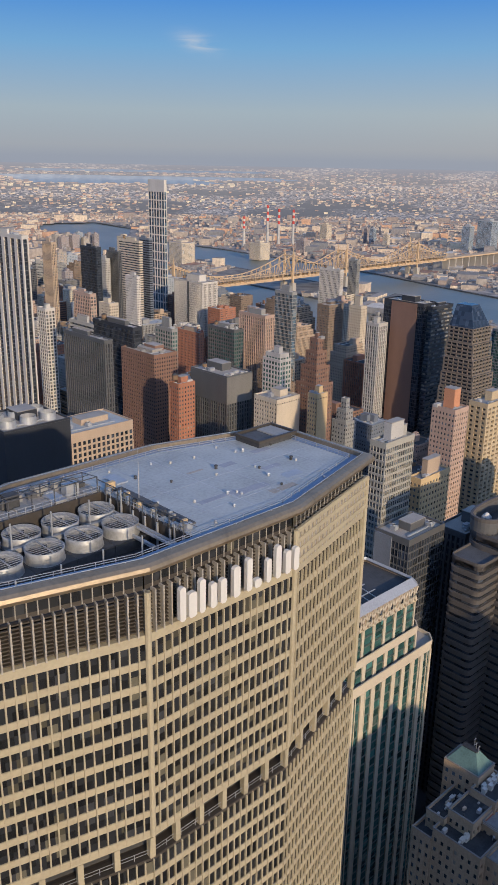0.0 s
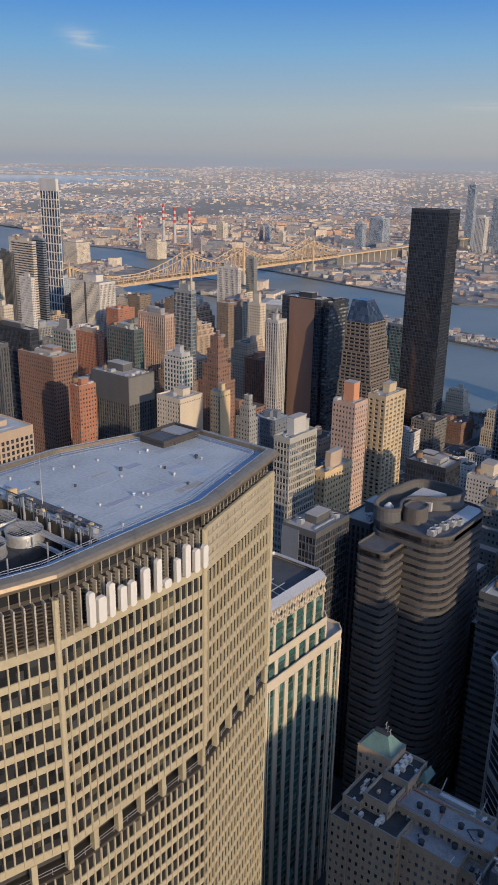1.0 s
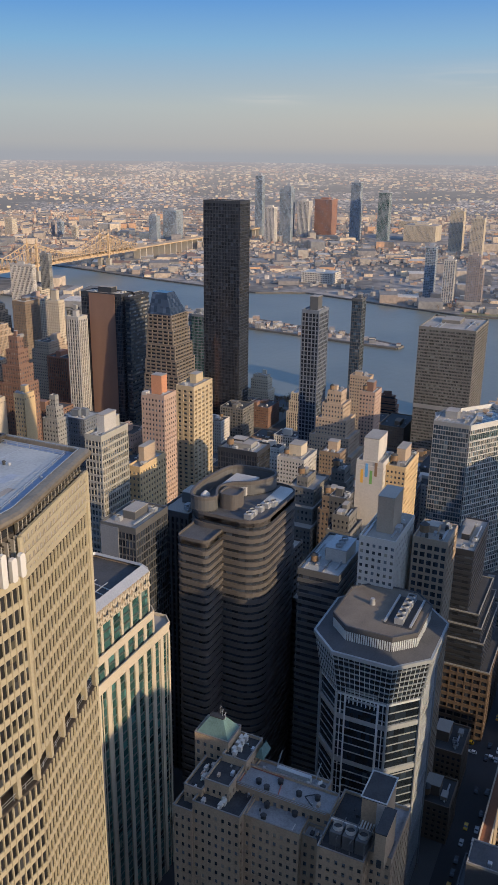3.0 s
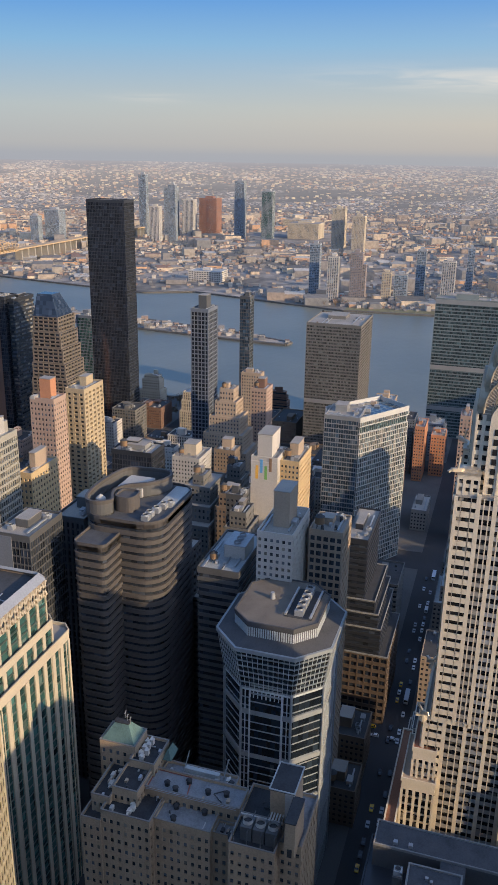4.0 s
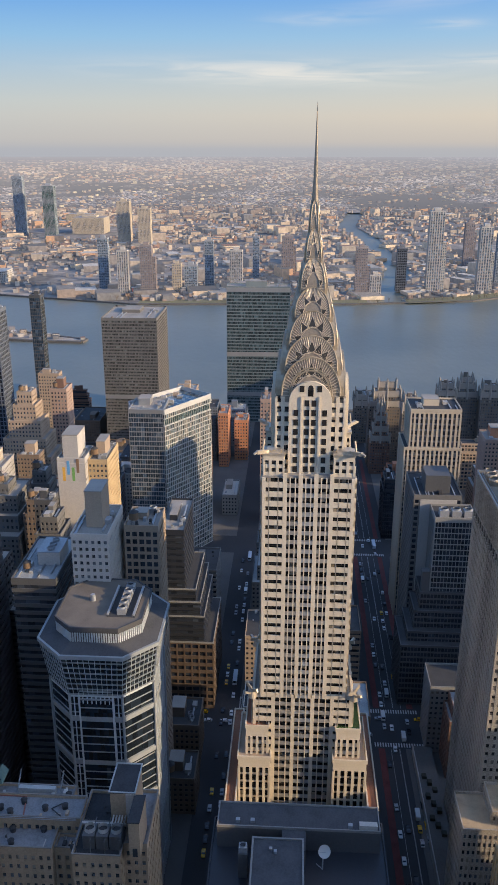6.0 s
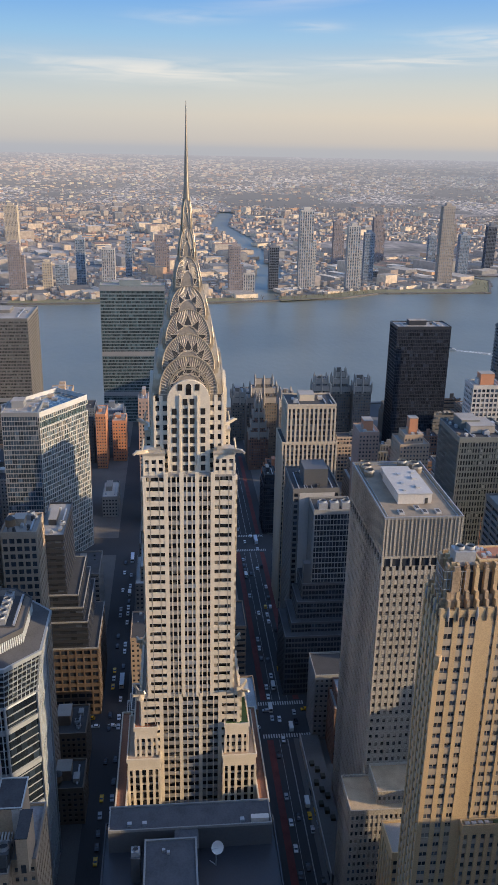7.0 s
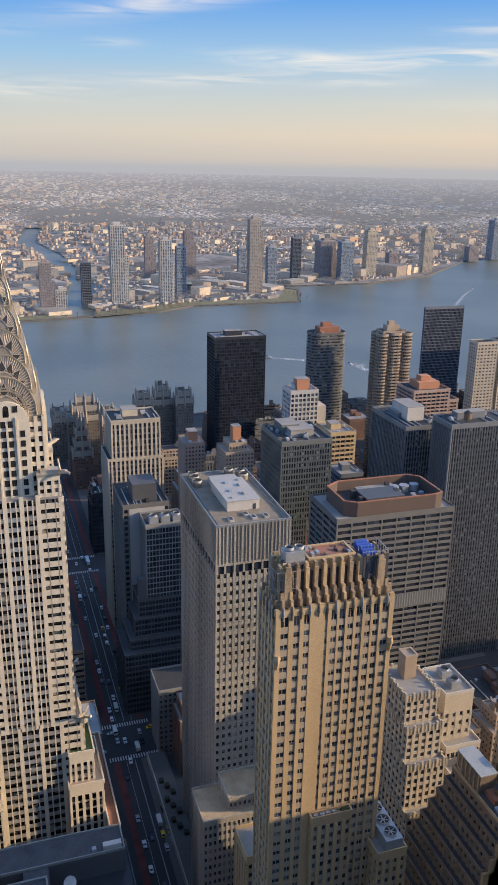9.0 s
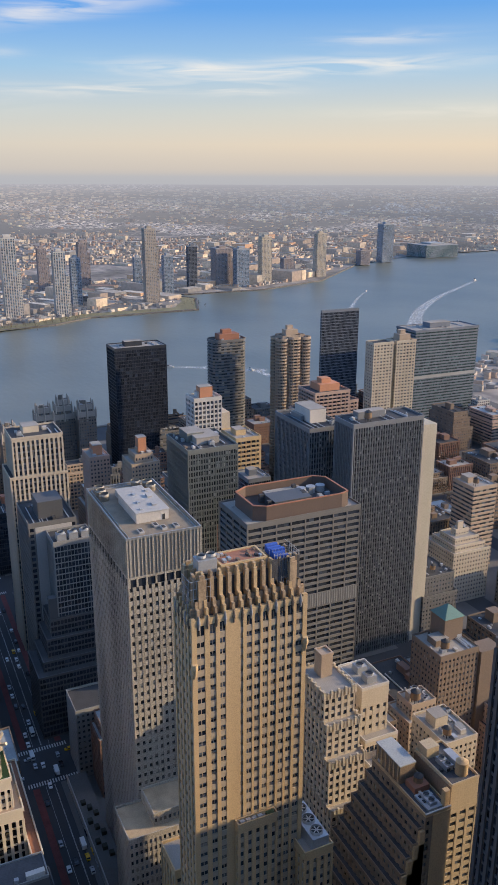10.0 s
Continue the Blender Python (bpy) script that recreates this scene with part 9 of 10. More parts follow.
def scatter(name, label, r_lo, r_hi, cell, size, tall, seed, colours, az0=-54, az1=70, keep=0.8, haze=False):
    """Countless low houses: boxes on a loose street lattice, one sheet of stuff."""
    rng = np.random.default_rng(seed)
    out = []
    r = r_lo
    while r < r_hi:
        c = cell(r)
        n = int(math.radians(az1 - az0) * r / c)
        a = np.radians(az0) + (np.arange(n) + rng.uniform(-0.35, 0.35, n)) * c / r
        rr = r + rng.uniform(-0.35, 0.35, n) * c
        out.append(np.stack([rr * np.cos(a), rr * np.sin(a), np.full(n, c)], -1))
        r += c * (1.0 if r < R0 else 1.25)
    P = np.concatenate(out)
    x, y, c = P.T
    # gaps for streets, yards and parks
    park = np.sin(x * 0.0021 + 1.3 * np.sin(y * 0.0013)) * np.sin(y * 0.0024 + np.sin(x * 0.0011))
    ok = ~is_water(x, y) & ~inside(BAY, x, y) & ~inside(BAY_FAR, x, y) & ((x > 1500) | inside(ISLAND, x, y) | (y > 1900) | ((y < -600) & (x > 930))) & (rng.uniform(size=len(x)) < keep) & (park < 0.82)
    # thin stretches: woods, rail yards and cemeteries
    thin = np.sin(x * 0.0013 + 2.1 * np.sin(y * 0.0009)) + np.sin(y * 0.0017 - 1.4 * np.sin(x * 0.0007)) + 0.8 * np.sin((x + y) * 0.0041)
    ok &= (thin > -1.05) | (rng.uniform(size=len(x)) < 0.28)
    for (ax, ay), (bx, by) in zip(EAST_BANK[:-1], EAST_BANK[1:]):
        if name == "horizon_houses":
            break
        tt = np.clip(((x - ax) * (bx - ax) + (y - ay) * (by - ay)) / ((bx - ax) ** 2 + (by - ay) ** 2), 0, 1)
        ok &= np.hypot(x - ax - tt * (bx - ax), y - ay - tt * (by - ay)) > (34 if y.size and ay > 0 else 48)
    for q in RIVER_BAND:
        ok &= ~((abs(x - q[0]) < q[2]) & (abs(y - q[1]) < q[3]))
    x, y, c = x[ok], y[ok], c[ok]
    n = len(x)
    w = c * rng.uniform(size[0], size[1], n)
    d = c * rng.uniform(size[0] * 0.6, size[1] * 0.8, n)
    h = tall(rng, n, c)
    turn = np.where((y > 900) & (x > 1750), 0.5, np.where(y < -300, 0.5, 0.3)) + rng.choice([0, 0.02], n)
    co, si = np.cos(turn), np.sin(turn)
    vs = []
    for z in (0, 1):
        for sx, sy in ((-1, -1), (1, -1), (1, 1), (-1, 1)):
            px, py = sx * w / 2, sy * d / 2
            X, Y, Z = fold(x + px * co - py * si, y + px * si + py * co, np.where(z, h, -1.0))
            vs.append(np.stack([X, Y, Z], -1))
    V = np.stack(vs, 1).reshape(-1, 3)
    base = (np.arange(n) * 8)[:, None, None]
    F = np.array([(0, 1, 5, 4), (1, 2, 6, 5), (2, 3, 7, 6), (3, 0, 4, 7), (4, 5, 6, 7)])[None] + base
    me = bpy.data.meshes.new(name)
    me.from_pydata(V.tolist(), [], F.reshape(-1, 4).tolist())
    me.materials.append(island_mat(name + "_paint", colours, haze=haze))
    tagged(new(name, me), label, "houses", kind="stuff")


RIVER_BAND = [(1240, 420, 100, 60)]
MID_TONES = [(0.56, 0.43, 0.31), (0.39, 0.26, 0.19), (0.7, 0.56, 0.42), (0.28, 0.24, 0.21), (0.42, 0.25, 0.17), (0.42, 0.36, 0.29), (0.26, 0.23, 0.21), (0.74, 0.59, 0.44)]
FAR_TONES = [(0.64, 0.48, 0.32), (0.23, 0.19, 0.17), (0.77, 0.55, 0.35), (0.16, 0.15, 0.15), (0.53, 0.31, 0.19), (0.67, 0.52, 0.37), (0.26, 0.23, 0.22), (0.9, 0.76, 0.49)]
SHED_TONES = [(0.51, 0.41, 0.31), (0.35, 0.27, 0.21), (0.72, 0.56, 0.39), (0.28, 0.25, 0.23), (0.65, 0.37, 0.2), (0.42, 0.36, 0.29), (0.23, 0.22, 0.21), (0.81, 0.65, 0.45)]
HOUSE_TONES = [(0.44, 0.37, 0.30), (0.32, 0.23, 0.18), (0.56, 0.50, 0.43), (0.26, 0.24, 0.23), (0.42, 0.30, 0.22), (0.36, 0.34, 0.31), (0.24, 0.23, 0.23), (0.60, 0.53, 0.45), (0.36, 0.25, 0.19), (0.16, 0.16, 0.17)]
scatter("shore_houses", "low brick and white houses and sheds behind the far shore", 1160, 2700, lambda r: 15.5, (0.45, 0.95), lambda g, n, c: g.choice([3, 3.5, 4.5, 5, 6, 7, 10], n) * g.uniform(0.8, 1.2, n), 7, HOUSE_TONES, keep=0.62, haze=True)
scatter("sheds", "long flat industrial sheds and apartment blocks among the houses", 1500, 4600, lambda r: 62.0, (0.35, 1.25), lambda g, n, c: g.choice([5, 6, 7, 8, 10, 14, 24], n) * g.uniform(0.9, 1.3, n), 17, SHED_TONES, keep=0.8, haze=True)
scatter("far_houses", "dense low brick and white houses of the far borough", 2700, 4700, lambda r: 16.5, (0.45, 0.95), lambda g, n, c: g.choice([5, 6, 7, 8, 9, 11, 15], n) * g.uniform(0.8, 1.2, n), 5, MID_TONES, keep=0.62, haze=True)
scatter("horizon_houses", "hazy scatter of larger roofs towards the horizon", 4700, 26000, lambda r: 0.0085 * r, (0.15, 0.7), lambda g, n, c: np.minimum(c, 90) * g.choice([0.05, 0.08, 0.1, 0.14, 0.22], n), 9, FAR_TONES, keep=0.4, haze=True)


def factory(x, y, w, d, z, wall, label):
    """A long white factory by the water, windows in rows."""
    root = thing("factory_building", x, y, 0, label, "factory")
    p = rect(0, d, -w, 0)
    facade(root, p, 0, z, wall, GLASS, 4.6, 0.45, 4.4, 0.35, 0.5, 0.1, crown=1.5)
    roof_deck(root, p, z, wall, MEMBRANE, 0.8)
    part("roof_house", Mesh().box(d * 0.4, d * 0.6, -w * 0.6, -w * 0.35, z, z + 6), wall, root)


factory(1950, 775, 84, 60, 26, WHITE, "long white factory with rows of dark windows")
factory(3560, 975, 120, 50, 42, CREAM, "long cream warehouse with rows of windows")
factory(2066, -470, 78, 30, 15, FAR_TAN, "tan brick school building with large windows")
sign = thing("roof_sign", 1803, 336, 0, "red lettered sign on a steel rack by the shore", "sign")
SIGN_RED = wall_mat("red_enamel", (0.55, 0.06, 0.05))
part("rack", Mesh().bar((0, -23, 1), (0, 23, 1), 0.8).bar((0, -23, 10), (0, 23, 10), 0.6), FAR_DARK, sign)
for i in range(9):
    part("bar", Mesh().box(-0.6, 0.2, -22 + i * 5, -18.4 + i * 5, 2.5 + (i % 3) * 0.8, 12 - (i % 2) * 3.0), SIGN_RED, sign)
for i in range(8):
    part("post", Mesh().bar((0.6, -22 + i * 6.2, 0), (0.6, -22 + i * 6.2, 12), 0.4), FAR_DARK, sign)

PARK = wall_mat("tan_winter_grass", (0.21, 0.19, 0.10), coarse=0.02, fine=0.2, spread=0.5)
for name_, pts, lab in (("shore_park", [(1700, 124), (1695, 0), (1712, -118), (1722, -150), (1775, -150), (1760, -110), (1742, 0), (1748, 124)], "tan winter lawn along the far shore"), ("shore_park", [(1722, -232), (1764, -372), (1828, -465), (1843, -732), (2018, -796), (2060, -765), (1980, -742), (1890, -690), (1880, -450), (1815, -350), (1775, -232)], "tan and green lawn on the river point"), ("shore_park", [(1685, 326), (1700, 124), (1748, 124), (1735, 326)], "tan winter lawn along the far shore")):
    m = Mesh()
    m.v = [(x, y, 0.35) for x, y in pts]
    m.f = [tuple(range(len(pts)))]
    tagged(new(name_, m.data(name_, PARK)), lab, "park", kind="structure")

# ---- streets: markings and traffic ----
def road_paint():
    for x in (232.5, 256.5, 366, 394, 586.5, 612):
        root = thing("crosswalk", x, -60, -0.02, "white striped crosswalk across the wide street", "crosswalk", "crosswalks", "structure")
        bar = Mesh().box(-1.6, 1.6, -0.35, 0.35, 0.0, 0.012).data("stripe", PAINT)
        for i in range(19):
            part("stripe", bar, None, root, at=(0, -12.6 + i * 1.4, 0.012))
    for x in (381, 244):
        for ys in (-79, -41):
            root = thing("crosswalk", x, ys, -0.02, "white striped crosswalk across the avenue", "crosswalk", "crosswalks", "structure")
            bar = Mesh().box(-0.35, 0.35, -1.6, 1.6, 0.0, 0.012).data("stripe", PAINT)
            for i in range(15):
                part("stripe", bar, None, root, at=(-9.8 + i * 1.4, 0, 0.012))
    for y in (-69.5, -50.5):
        for x0, x1 in ((259, 363), (397, 583), (616, 799), (145, 230)):
            tagged(new("bus_lane", Mesh().box(x0, x1, y - 1.7, y + 1.7, -0.02, 0.0).data("bus_lane", REDLANE)), "worn red bus lane along the kerb", "bus lane", kind="structure")
    for x0, x1 in ((259, 363), (397, 583), (616, 799)):
        for y in (-60.15, -59.85, -64.5, -55.5):
            tagged(new("lane_line", Mesh().box(x0, x1, y - 0.07, y + 0.07, -0.02, 0.004).data("lane_line", PAINT)), "thin pale lane line on the asphalt", "road marking", kind="structure")


road_paint()


def vehicle_kinds():
    """Small cars, taxis, vans and buses, each built once at the origin, nose along +x."""
    kinds = []
    TYRE = wall_mat("tyre_rubber", (0.02, 0.02, 0.02))
    for nm, lab, col, L, W, H in (("car", "white saloon car in traffic", (0.7, 0.7, 0.7), 4.6, 1.85, 1.45), ("car", "black saloon car in traffic", (0.02, 0.02, 0.025), 4.8, 1.9, 1.5), ("taxi", "yellow taxi in traffic", (0.75, 0.42, 0.03), 4.7, 1.85, 1.6), ("car", "silver car in traffic", (0.4, 0.41, 0.43), 4.5, 1.85, 1.45), ("van", "white delivery van at the kerb", (0.72, 0.72, 0.7), 6.5, 2.2, 2.7), ("bus", "white and blue city bus", (0.62, 0.66, 0.72), 12.2, 2.55, 3.1)):
        paint = wall_mat(nm + "_paint", col, rough=0.25, spread=0.05, bump=0.0)
        root = thing(nm, 0, 0, -50, lab, nm, "street traffic")
        sec = Mesh()
        if nm in ("car", "taxi"):
            prof = [(-L / 2, 0.35), (-L / 2, 0.85), (-L * 0.42, 0.95), (-L * 0.30, H), (L * 0.10, H), (L * 0.26, 0.98), (L / 2 - 0.1, 0.85), (L / 2, 0.6), (L / 2, 0.35)]
        else:
            prof = [(-L / 2, 0.4), (-L / 2, H - 0.1), (-L / 2 + 0.2, H), (L / 2 - 0.5, H), (L / 2 - 0.05, H * 0.55), (L / 2, 0.9), (L / 2, 0.4)]
        k = len(prof)
        sec.v = [(x, -W / 2, z) for x, z in prof] + [(x, W / 2, z) for x, z in prof]
        sec.f = [tuple(range(k)), tuple(range(2 * k - 1, k - 1, -1))] + [(i, i + k, (i + 1) % k + k, (i + 1) % k) for i in range(k)]
        part("body", sec, paint, root)
        hw = W / 2 + 0.012
        if nm in ("car", "taxi"):
            part("windscreen", Mesh().bar((L * 0.115, 0, H - 0.06), (L * 0.25, 0, 1.03), W * 0.86, 0.06), GLASS_D, root)
            part("rear_window", Mesh().bar((-L * 0.41, 0, 1.0), (-L * 0.31, 0, H - 0.06), W * 0.86, 0.06), GLASS_D, root)
            part("side_window_band", Mesh().box(-L * 0.29, L * 0.11, -hw, hw, 1.0, H - 0.12, True), GLASS_D, root)
        else:
            part("side_window_band", Mesh().box(-L * 0.44 if nm == "bus" else L * 0.18, L * 0.42, -hw, hw, H * 0.5, H * 0.78, True), GLASS_D, root)
            part("windscreen", Mesh().bar((L / 2 - 0.42, 0, H - 0.25), (L / 2 - 0.06, 0, H * 0.6), W * 0.88, 0.06), GLASS_D, root)
        part("wheel_set", Mesh().box(-L * 0.39, -L * 0.25, -W / 2 + 0.03, W / 2 - 0.03, 0.02, 0.6, True).box(L * 0.25, L * 0.39, -W / 2 + 0.03, W / 2 - 0.03, 0.02, 0.6, True), TYRE, root)
        kinds.append(root)
    return kinds


def traffic():
    kinds = vehicle_kinds()
    rnd = random.Random(8)
    spots = []
    for y, head in ((-66.5, 0), (-63.0, 0), (-57.5, 180), (-53.5, 180)):
        x = 262
        while x < 600:
            x += rnd.choice([8, 11, 16, 30, 55])
            spots.append((x + rnd.uniform(-1, 1), y, head))
    for y in (31.5, 36.5):
        x = 262
        while x < 560:
            x += rnd.choice([8, 11, 16, 26])
            spots.append((x, y, 180))
    for x in (373, 380, 387, 244):
        y = -170
        while y < 90:
            y += rnd.choice([9, 14, 22, 40])
            if not (-80 < y < -40) or rnd.random() < 0.4:
                spots.append((x, y, 90))
    used = set()
    for i, (x, y, h) in enumerate(spots):
        k = rnd.choice([0, 0, 0, 1, 1, 1, 1, 3, 3, 4, 2]) if rnd.random() > 0.05 else 5
        m = pose(x, y, 0.0 if k not in used else 0.0, 0, 0, h)
        if k not in used:
            kinds[k].matrix_basis = m
            used.add(k)
        else:
            copy_thing(kinds[k], m)
    for k in range(len(kinds)):
        if k not in used:
            kinds[k].matrix_basis = pose(300 + 20 * k, -63, 0)


traffic()


def wakes():
    """Boats on the river with foam behind them."""
    m, b, N, L = node_mat("foam")
    tc, n = N("ShaderNodeTexCoord"), N("ShaderNodeTexNoise")
    n.inputs["Scale"].default_value, n.inputs["Detail"].default_value = 0.22, 7
    L(tc.outputs["Object"], n.inputs["Vector"])
    b.inputs["Base Color"].default_value = (0.72, 0.72, 0.70, 1)
    r = ramp(N, [(0.40, (0.0,) * 3), (0.64, (0.9,) * 3)])
    L(n.outputs["Fac"], r.inputs[0])
    L(r.outputs[0], b.inputs["Alpha"])
    b.inputs["Roughness"].default_value = 0.7
    for pts, w0, w1, boat in WAKES:
        root = thing("ferry_boat", *pts[0], -2.2, "small white ferry with a foaming wake on the river", "boat", "boats")
        a, bq = Vector(pts[0]), Vector(pts[1])
        d = (a - bq).normalized()
        s = Vector((-d.y, d.x))
        Ln = boat
        hull = [d * (Ln / 2), d * (Ln * 0.25) + s * (Ln * 0.13), d * (-Ln / 2) + s * (Ln * 0.13), d * (-Ln / 2) - s * (Ln * 0.13), d * (Ln * 0.25) - s * (Ln * 0.13)]
        part("hull", Mesh().prism([tuple(v) for v in hull], 0, Ln * 0.1), WHITE, root)
        part("cabin", Mesh().prism([tuple(v * 0.7) for v in hull], Ln * 0.1, Ln * 0.2), WHITE, root)
        part("wheelhouse", Mesh().prism([tuple(v * 0.35 + d * Ln * 0.1) for v in hull], Ln * 0.2, Ln * 0.27), GLASS_D, root)
        wk = Mesh()
        n_ = len(pts)
        for i, p in enumerate(pts):
            q = Vector(pts[min(i + 1, n_ - 1)]) - Vector(pts[max(i - 1, 0)])
            q = Vector((-q.y, q.x)).normalized()
            w = w0 + (w1 - w0) * i / (n_ - 1)
            c = Vector(p) - a
            wk.v += [(c.x + q.x * w, c.y + q.y * w, 0.25), (c.x - q.x * w, c.y - q.y * w, 0.25)]
        wk.f = [(2 * i, 2 * i + 1, 2 * i + 3, 2 * i + 2) for i in range(n_ - 1)]
        part("wake", wk, m, root, "white foaming wake")


WAKES = [([(2041, -1729), (1926, -1578), (1817, -1433), (1703, -1300), (1599, -1193), (1441, -1068)], 4, 16, 28), ([(1280, -454), (1269, -480), (1251, -509), (1225, -545), (1190, -590)], 2.5, 12, 16), ([(1206, -570), (1171, -579), (1139, -583)], 2, 9, 14), ([(1966, -1285), (1859, -1190), (1714, -1078)], 1.5, 5, 14)]
wakes()

# ---- trees: bare brown winter crowns ----
def tree_kind(seed, h):
    rnd = random.Random(seed)
    BARK = wall_mat("bark", (0.12, 0.09, 0.065))
    TWIG = island_mat("twig_clump", [(0.16, 0.10, 0.06), (0.20, 0.13, 0.075), (0.12, 0.09, 0.06), (0.15, 0.12, 0.06)])
    root = thing("tree", 0, 0, 0, "bare brown winter tree with a twiggy crown", "tree", "trees")
    tr = Mesh().cyl(0, 0, 0, h * 0.4, 0.28, 0.18, 7, cap=False)
    tips = []
    for i in range(7):
        a, up = rnd.uniform(0, 6.28), rnd.uniform(0.6, 0.95)
        tip = (math.cos(a) * h * 0.3, math.sin(a) * h * 0.3, h * up)
        tr.bar((0, 0, h * rnd.uniform(0.3, 0.4)), tip, 0.14)
        tips.append(tip)
    part("trunk", tr, BARK, root)
    cr = Mesh()
    for i in range(150):
        t = rnd.choice(tips)
        f = rnd.uniform(0.5, 1.1)
        c = Vector((t[0] * f, t[1] * f, h * 0.35 + (t[2] - h * 0.35) * f)) + Vector((rnd.gauss(0, 1), rnd.gauss(0, 1), rnd.gauss(0, 0.8))) * h * 0.085
        s = rnd.uniform(0.03, 0.07) * h
        n = len(cr.v)
        for k in range(4):
            cr.v.append(tuple(c + Vector((rnd.uniform(-1, 1), rnd.uniform(-1, 1), rnd.uniform(-1, 1))) * s))
        cr.f += [(n, n + 1, n + 2), (n, n + 2, n + 3), (n, n + 1, n + 3)]
    part("crown", cr, TWIG, root)
    return root


def plant_trees():
    rnd = random.Random(21)
    kinds = [tree_kind(i, h) for i, h in enumerate((13, 16, 11))]
    spots = []
    for i in range(46):
        spots.append((rnd.uniform(872, 935), rnd.uniform(255, 400)))
    for i in range(40):
        spots.append((rnd.uniform(1722, 1765), rnd.uniform(330, 430) if i % 2 else rnd.uniform(60, 260)))
    for i in range(16):
        spots.append((rnd.uniform(1700, 1790), rnd.uniform(-340, -130)))
    for i in range(30):
        spots.append((rnd.uniform(1355, 1372) + 0.1 * i, 440 + i * 9))
    for x in range(660, 800, 11):
        spots.append((x, -552 + rnd.uniform(-3, 3)))
        spots.append((x, -634 + rnd.uniform(-3, 3)))
    for i in range(26):
        spots.append((rnd.uniform(840, 940), rnd.uniform(-560, -430)))
    for i in range(30):
        f = i / 29
        spots.append((1742 + 62 * f + rnd.uniform(-6, 18), -235 - 215 * f + rnd.uniform(-8, 8)))
    for i in range(16):
        spots.append((rnd.uniform(1858, 1960), rnd.uniform(-735, -560) if i % 2 else rnd.uniform(-770, -745)))
    for i in range(40):
        spots.append((rnd.uniform(560, 690), rnd.uniform(-600, -440)))
    n = 0
    woods = Mesh()
    for x, y in spots:
        if any(u[0] - 3 < x < u[1] + 3 and u[2] - 3 < y < u[3] + 3 for u in USED):
            continue
        if x > 1300:
            # trees across the water are too many and too far to tell apart
            crown = kinds[n % 3].children[1].data
            base, turn = len(woods.v), rnd.uniform(0, 6.28)
            co, si = math.cos(turn), math.sin(turn)
            woods.v += [(x + v.co.x * co - v.co.y * si, y + v.co.x * si + v.co.y * co, v.co.z) for v in crown.vertices]
            woods.f += [tuple(base + q for q in f.vertices) for f in crown.polygons]
            continue
        m = pose(x, y, 0, 0, 0, rnd.uniform(0, 360))
        k = n % 3
        if n < 3:
            kinds[k].matrix_basis = m
        else:
            copy_thing(kinds[k], m)
        n += 1
    tagged(new("shore_trees", woods.data("shore_trees", bpy.data.materials["twig_clump"])), "bare brown trees along the far shore", "trees", kind="stuff")


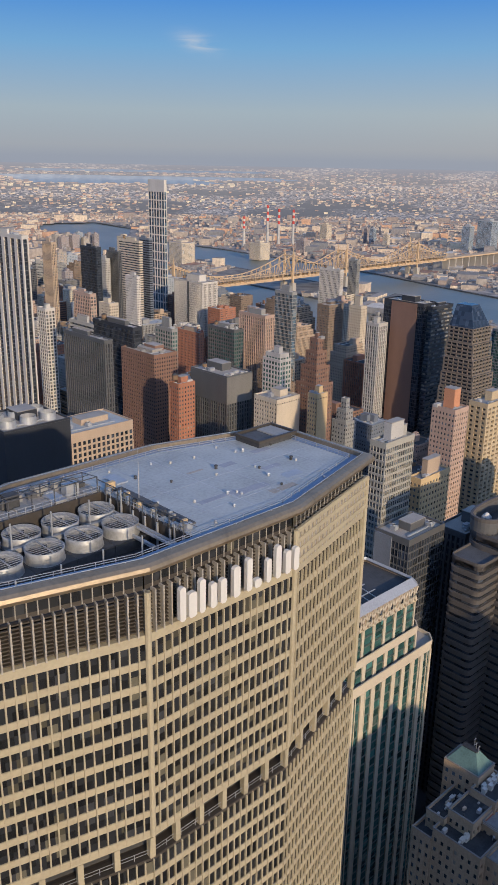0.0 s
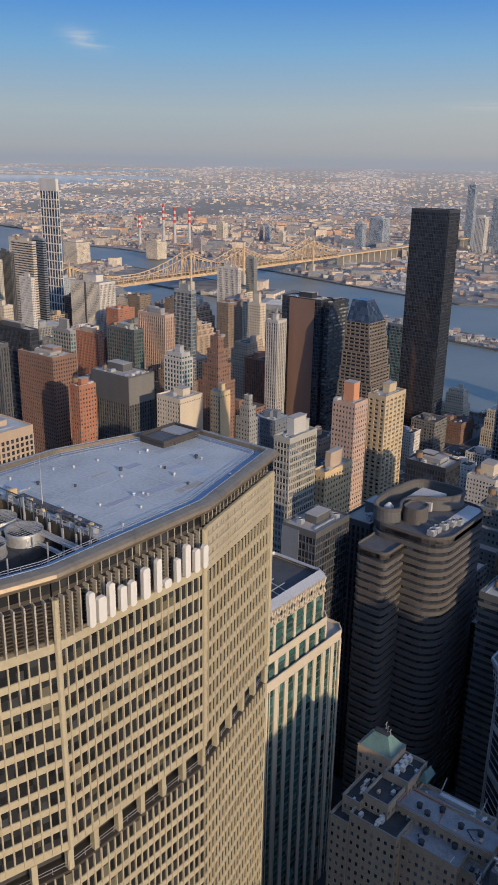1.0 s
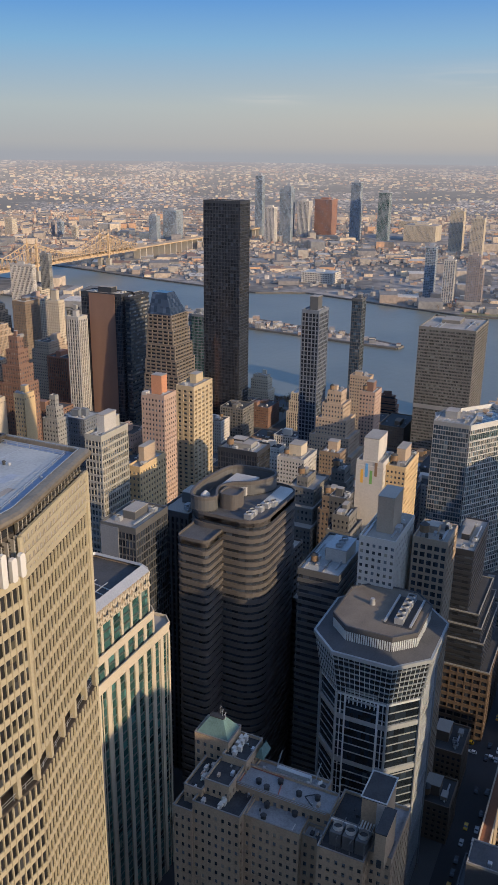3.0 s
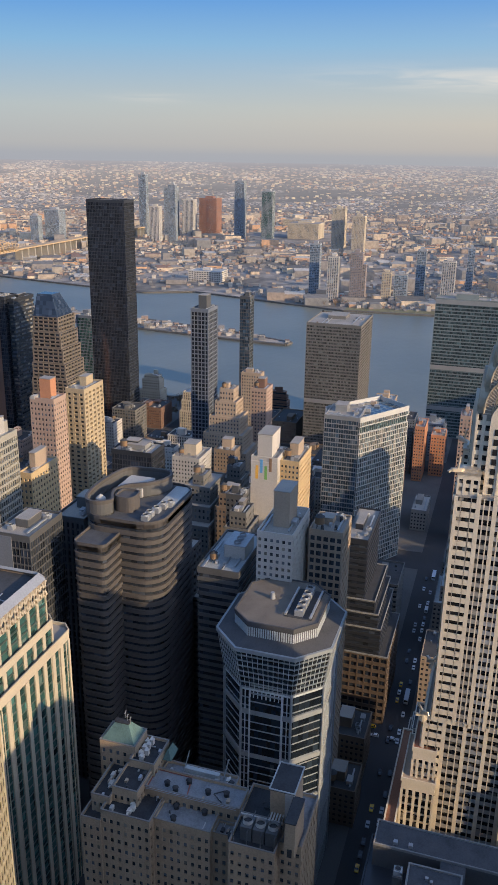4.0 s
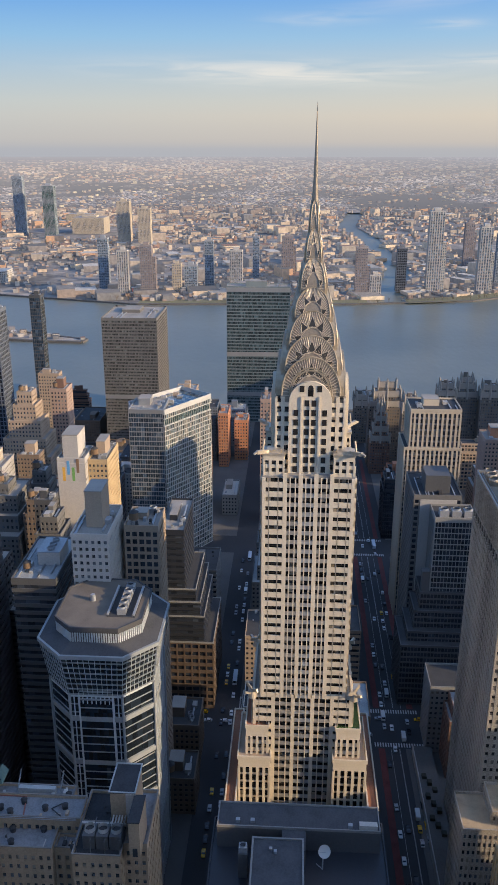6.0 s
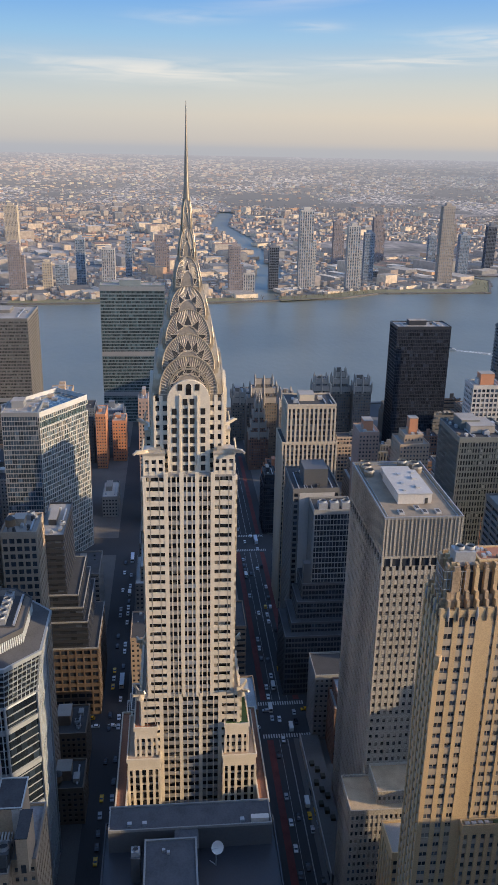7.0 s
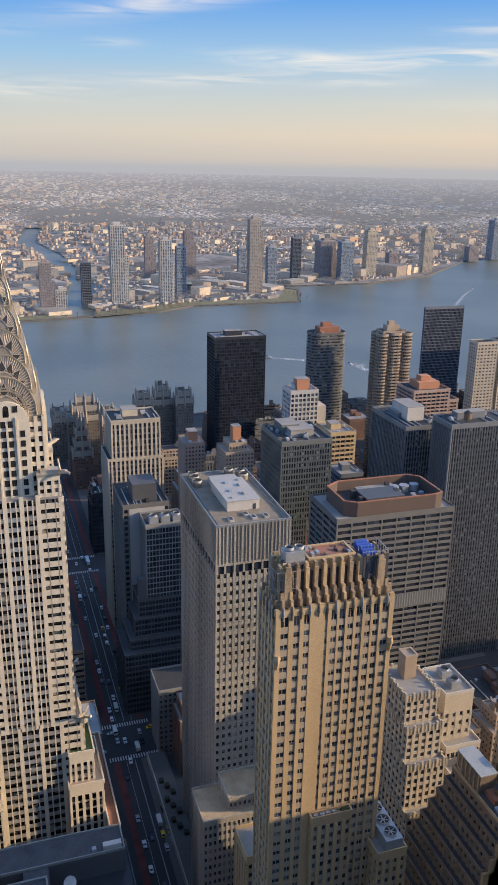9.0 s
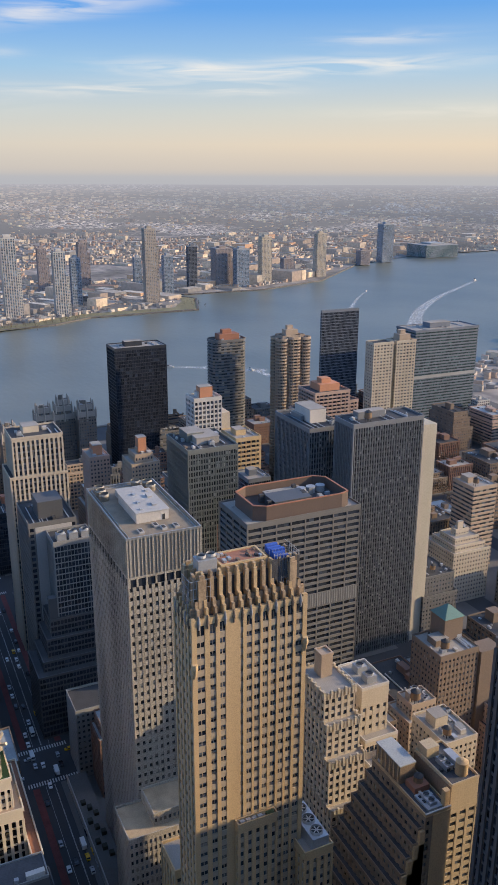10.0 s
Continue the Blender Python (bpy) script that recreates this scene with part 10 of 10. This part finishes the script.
# ---- the lesser buildings that fill the blocks ----
def block_mesh(name, w, d, h, mats, rnd, sp, bay, pier, deep, proud, fh=3.6, tiers=()):
    """One small building in two parts: its walls (glazing, spandrels, piers) and its roofs with all that stands on them."""
    me_v, me_f, me_i = [], [], []

    def add(m, i):
        n = len(me_v)
        me_v.extend(m.v)
        me_f.extend([tuple(n + k for k in f) for f in m.f])
        me_i.extend([i] * len(m.f))
    roof = Mesh()
    x0, x1, y0, y1, z0 = 0.0, w, 0.0, d, 0.0
    for (a, b, c, e, up) in [(0, 0, 0, 0, h)] + list(tiers):
        x0, x1, y0, y1 = x0 + a, x1 - b, y0 + c, y1 - e
        poly = rect(x0, x1, y0, y1)
        z1 = z0 + up
        add(Mesh().prism(inset(poly, deep), z0, z1 - 0.05), 0)
        nf = max(1, int(round(up / fh)))
        st = up / nf
        rings, piers = Mesh(), Mesh()
        outer, inner = inset(poly, proud), inset(poly, deep + 0.25)
        for i in range(nf):
            rings.ring(outer, inner, z0 + i * st, z0 + i * st + st * sp)
        if pier > 0:
            for i in range(4):
                A, Bq = Vector(poly[i]), Vector(poly[(i + 1) % 4])
                ln = (Bq - A).length
                u = (Bq - A) / ln
                n = Vector((-u.y, u.x))
                nb = max(1, int(round(ln / bay)))
                pw = ln / nb * pier
                for j in range(nb + 1):
                    c0 = A + u * (ln * j / nb)
                    s0, s1 = (0.04 if j == 0 else -pw / 2), (-0.04 if j == nb else pw / 2)
                    piers.prism([tuple(c0 + u * s0), tuple(c0 + u * s1), tuple(c0 + u * s1 + n * (deep + 0.2)), tuple(c0 + u * s0 + n * (deep + 0.2))], z0, z1)
        add(rings, 1)
        add(piers, 1)
        add(Mesh().ring(inset(poly, -0.03), inset(poly, 0.4), z1 - 0.8, z1 + 1.0), 1)
        roof.prism(inset(poly, 0.4), z1 - 0.3, z1 + 0.06)
        z0 = z1
    me = bpy.data.meshes.new(name)
    me.from_pydata(me_v, [], me_f)
    for m in mats[:2]:
        me.materials.append(m)
    me.polygons.foreach_set("material_index", me_i)
    # roof clutter: stair houses, plant, ducts
    w, d = x1 - x0, y1 - y0
    idx = [0] * len(roof.f)
    n0 = len(roof.f)
    for i in range(rnd.choice([1, 2, 2, 3])):
        x, y = x0 + w * rnd.uniform(0.12, 0.6), y0 + d * rnd.uniform(0.12, 0.6)
        roof.box(x, x + w * rnd.uniform(0.14, 0.32), y, y + d * rnd.uniform(0.14, 0.32), z0, z0 + rnd.uniform(2.5, 7.0))
    idx += [1] * (len(roof.f) - n0)
    n0 = len(roof.f)
    for i in range(rnd.randint(5, 11)):
        x, y, s = x0 + w * rnd.uniform(0.08, 0.92), y0 + d * rnd.uniform(0.08, 0.92), rnd.uniform(0.35, 1.3)
        roof.box(x - s, x + s, y - s * 0.7, y + s * 0.7, z0, z0 + s * rnd.uniform(0.8, 1.8))
    if rnd.random() < 0.6:
        y = y0 + d * rnd.uniform(0.2, 0.8)
        roof.bar((x0 + w * 0.1, y, z0 + 0.6), (x0 + w * 0.7, y, z0 + 0.6), 0.6)
    idx += [2] * (len(roof.f) - n0)
    rm = bpy.data.meshes.new("roof")
    rm.from_pydata(roof.v, [], roof.f)
    for m in mats[2:]:
        rm.materials.append(m)
    rm.polygons.foreach_set("material_index", idx)
    return me, rm, (x0, x1, y0, y1, z0)


def fill_blocks():
    rnd = random.Random(42)
    far_v, far_f, far_i, far_m = [], [], [], []

    def join(me, x, y):
        """Adds a far building to the one mesh of uptown blocks."""
        slot = []
        for m in me.materials:
            if m not in far_m:
                far_m.append(m)
            slot.append(far_m.index(m))
        n = len(far_v)
        far_v.extend([(v.co.x + x, v.co.y + y, v.co.z) for v in me.vertices])
        for p in me.polygons:
            far_f.append(tuple(n + k for k in p.vertices))
            far_i.append(slot[p.material_index])
        bpy.data.meshes.remove(me)
    styles = [PUNCH, PUNCH, PUNCH, GRID, BAND, VERT, GRID]
    walls = [(TAN, "tan brick"), (OLD, "weathered brown brick"), (OLD, "sooty brown brick"), (RED, "red brick"), (BROWN, "red-brown brick"), (CREAM, "cream brick"), (GREY, "grey stone"), (GREY, "grey brick"), (GREYTAN, "grey-tan concrete"), (PINK, "pinkish brick"), (TAN, "buff brick"), (DKGREY, "dark panelled"), (WHITE, "white brick"), (GALVBLUE, "blue-grey metal"), (GREYTAN, "dull grey brick")]
    bank = [(952, 1060, c, d) for a, b, c, d in BLOCKS if a == 832 and c > 600]
    for x0, x1, y0, y1 in BLOCKS + bank:
        cx, cy = (x0 + x1) / 2, (y0 + y1) / 2
        far = math.hypot(cx, cy)
        if x0 < 120 or far > (2100 if cy > 500 else 1150):
            continue
        a = math.degrees(math.atan2(cy, cx))
        if not -58 < a < 70:
            continue
        ym = (y0 + y1) / 2
        for ya, yb in ((y0 + 3, ym - 1), (ym + 1, y1 - 3)):
            x = x0 + 3
            while x < x1 - 12:
                w = min(rnd.uniform(20, 42) if far < 900 else rnd.uniform(26, 52), x1 - 3 - x)
                xa, xb = x, x + w - 0.6
                x += w
                lim = 925 if ya < 600 else 1062
                if w < 10 or xb > lim:
                    continue
                if any(xa < u[1] + 1 and xb > u[0] - 1 and ya < u[3] + 1 and yb > u[2] - 1 for u in USED):
                    continue
                dist = math.hypot(xa, ya)
                if dist > 1500 and (yb < ym or rnd.random() < 0.3):
                    continue
                hi = 48 if dist < 420 else (88 if dist < 800 else 105)
                if ya > 480:
                    hi = 96
                if ya < -225:
                    hi = 30
                elif ya < 0 and xa > 450:
                    hi = 62
                h = rnd.choice([rnd.uniform(18, 34), rnd.uniform(24, hi), rnd.uniform(hi * 0.5, hi * 1.05)])
                if cx > 800 and ya < 480:
                    h = min(h, 24)
                if cx > 600 and 195 < ya < 420:
                    h = min(h, rnd.uniform(22, 46))
                if ya > 900:
                    h = rnd.uniform(40, 84)
                wall, word = rnd.choice(walls)
                if ya < -200 and rnd.random() < 0.6:
                    wall, word = rnd.choice([(OLD, "weathered brown brick"), (BROWN, "red-brown brick"), (GREYTAN, "dull grey brick")])
                st = rnd.choice(styles)
                if wall in (WHITE, LTGREY, CREAM) and st is BAND:
                    st = PUNCH
                USED.append((xa, xb, ya, yb))
                tiers = ()
                if rnd.random() < 0.5:
                    s = rnd.uniform(2.0, 5.0)
                    tiers = ((s, s * rnd.uniform(0.3, 1), s * 0.7, s * 0.7, rnd.uniform(4, 14)),)
                    if rnd.random() < 0.4:
                        tiers += ((s * 0.8, s * 0.6, s * 0.6, s * 0.6, rnd.uniform(4, 10)),)
                me, rm, (a0, a1, b0, b1, zt) = block_mesh("wall_shell", xb - xa, yb - ya, h, [rnd.choice([GLASS, GLASS, GLASS_B, GLASS_D]), wall, rnd.choice([GRAVEL, TAR, MEMBRANE, TAR]), wall, rnd.choice([GALV, LTGREY, TAR])], rnd, tiers=tiers, **st)
                if dist > 850:
                    join(me, xa, ya)
                    join(rm, xa, ya)
                    continue
                root = thing("city_building", xa, ya, 0, word + " block among its neighbours in the street row", "building", "street buildings")
                tagged(part("wall_shell", me, None, root), kind="stuff")
                tagged(part("roof", rm, None, root), kind="stuff")
                if dist < 900 and rnd.random() < 0.35:
                    water_tank(root, a0 + (a1 - a0) * rnd.uniform(0.2, 0.8), b0 + (b1 - b0) * rnd.uniform(0.2, 0.8), zt, rnd.uniform(0.7, 1.1))
    me = bpy.data.meshes.new("uptown_blocks")
    me.from_pydata(far_v, [], far_f)
    for m in far_m:
        me.materials.append(m)
    me.polygons.foreach_set("material_index", far_i)
    tagged(new("uptown_blocks", me), "close-set brick and stone blocks of the far street grid", "buildings", kind="stuff")


fill_blocks()

plant_trees()
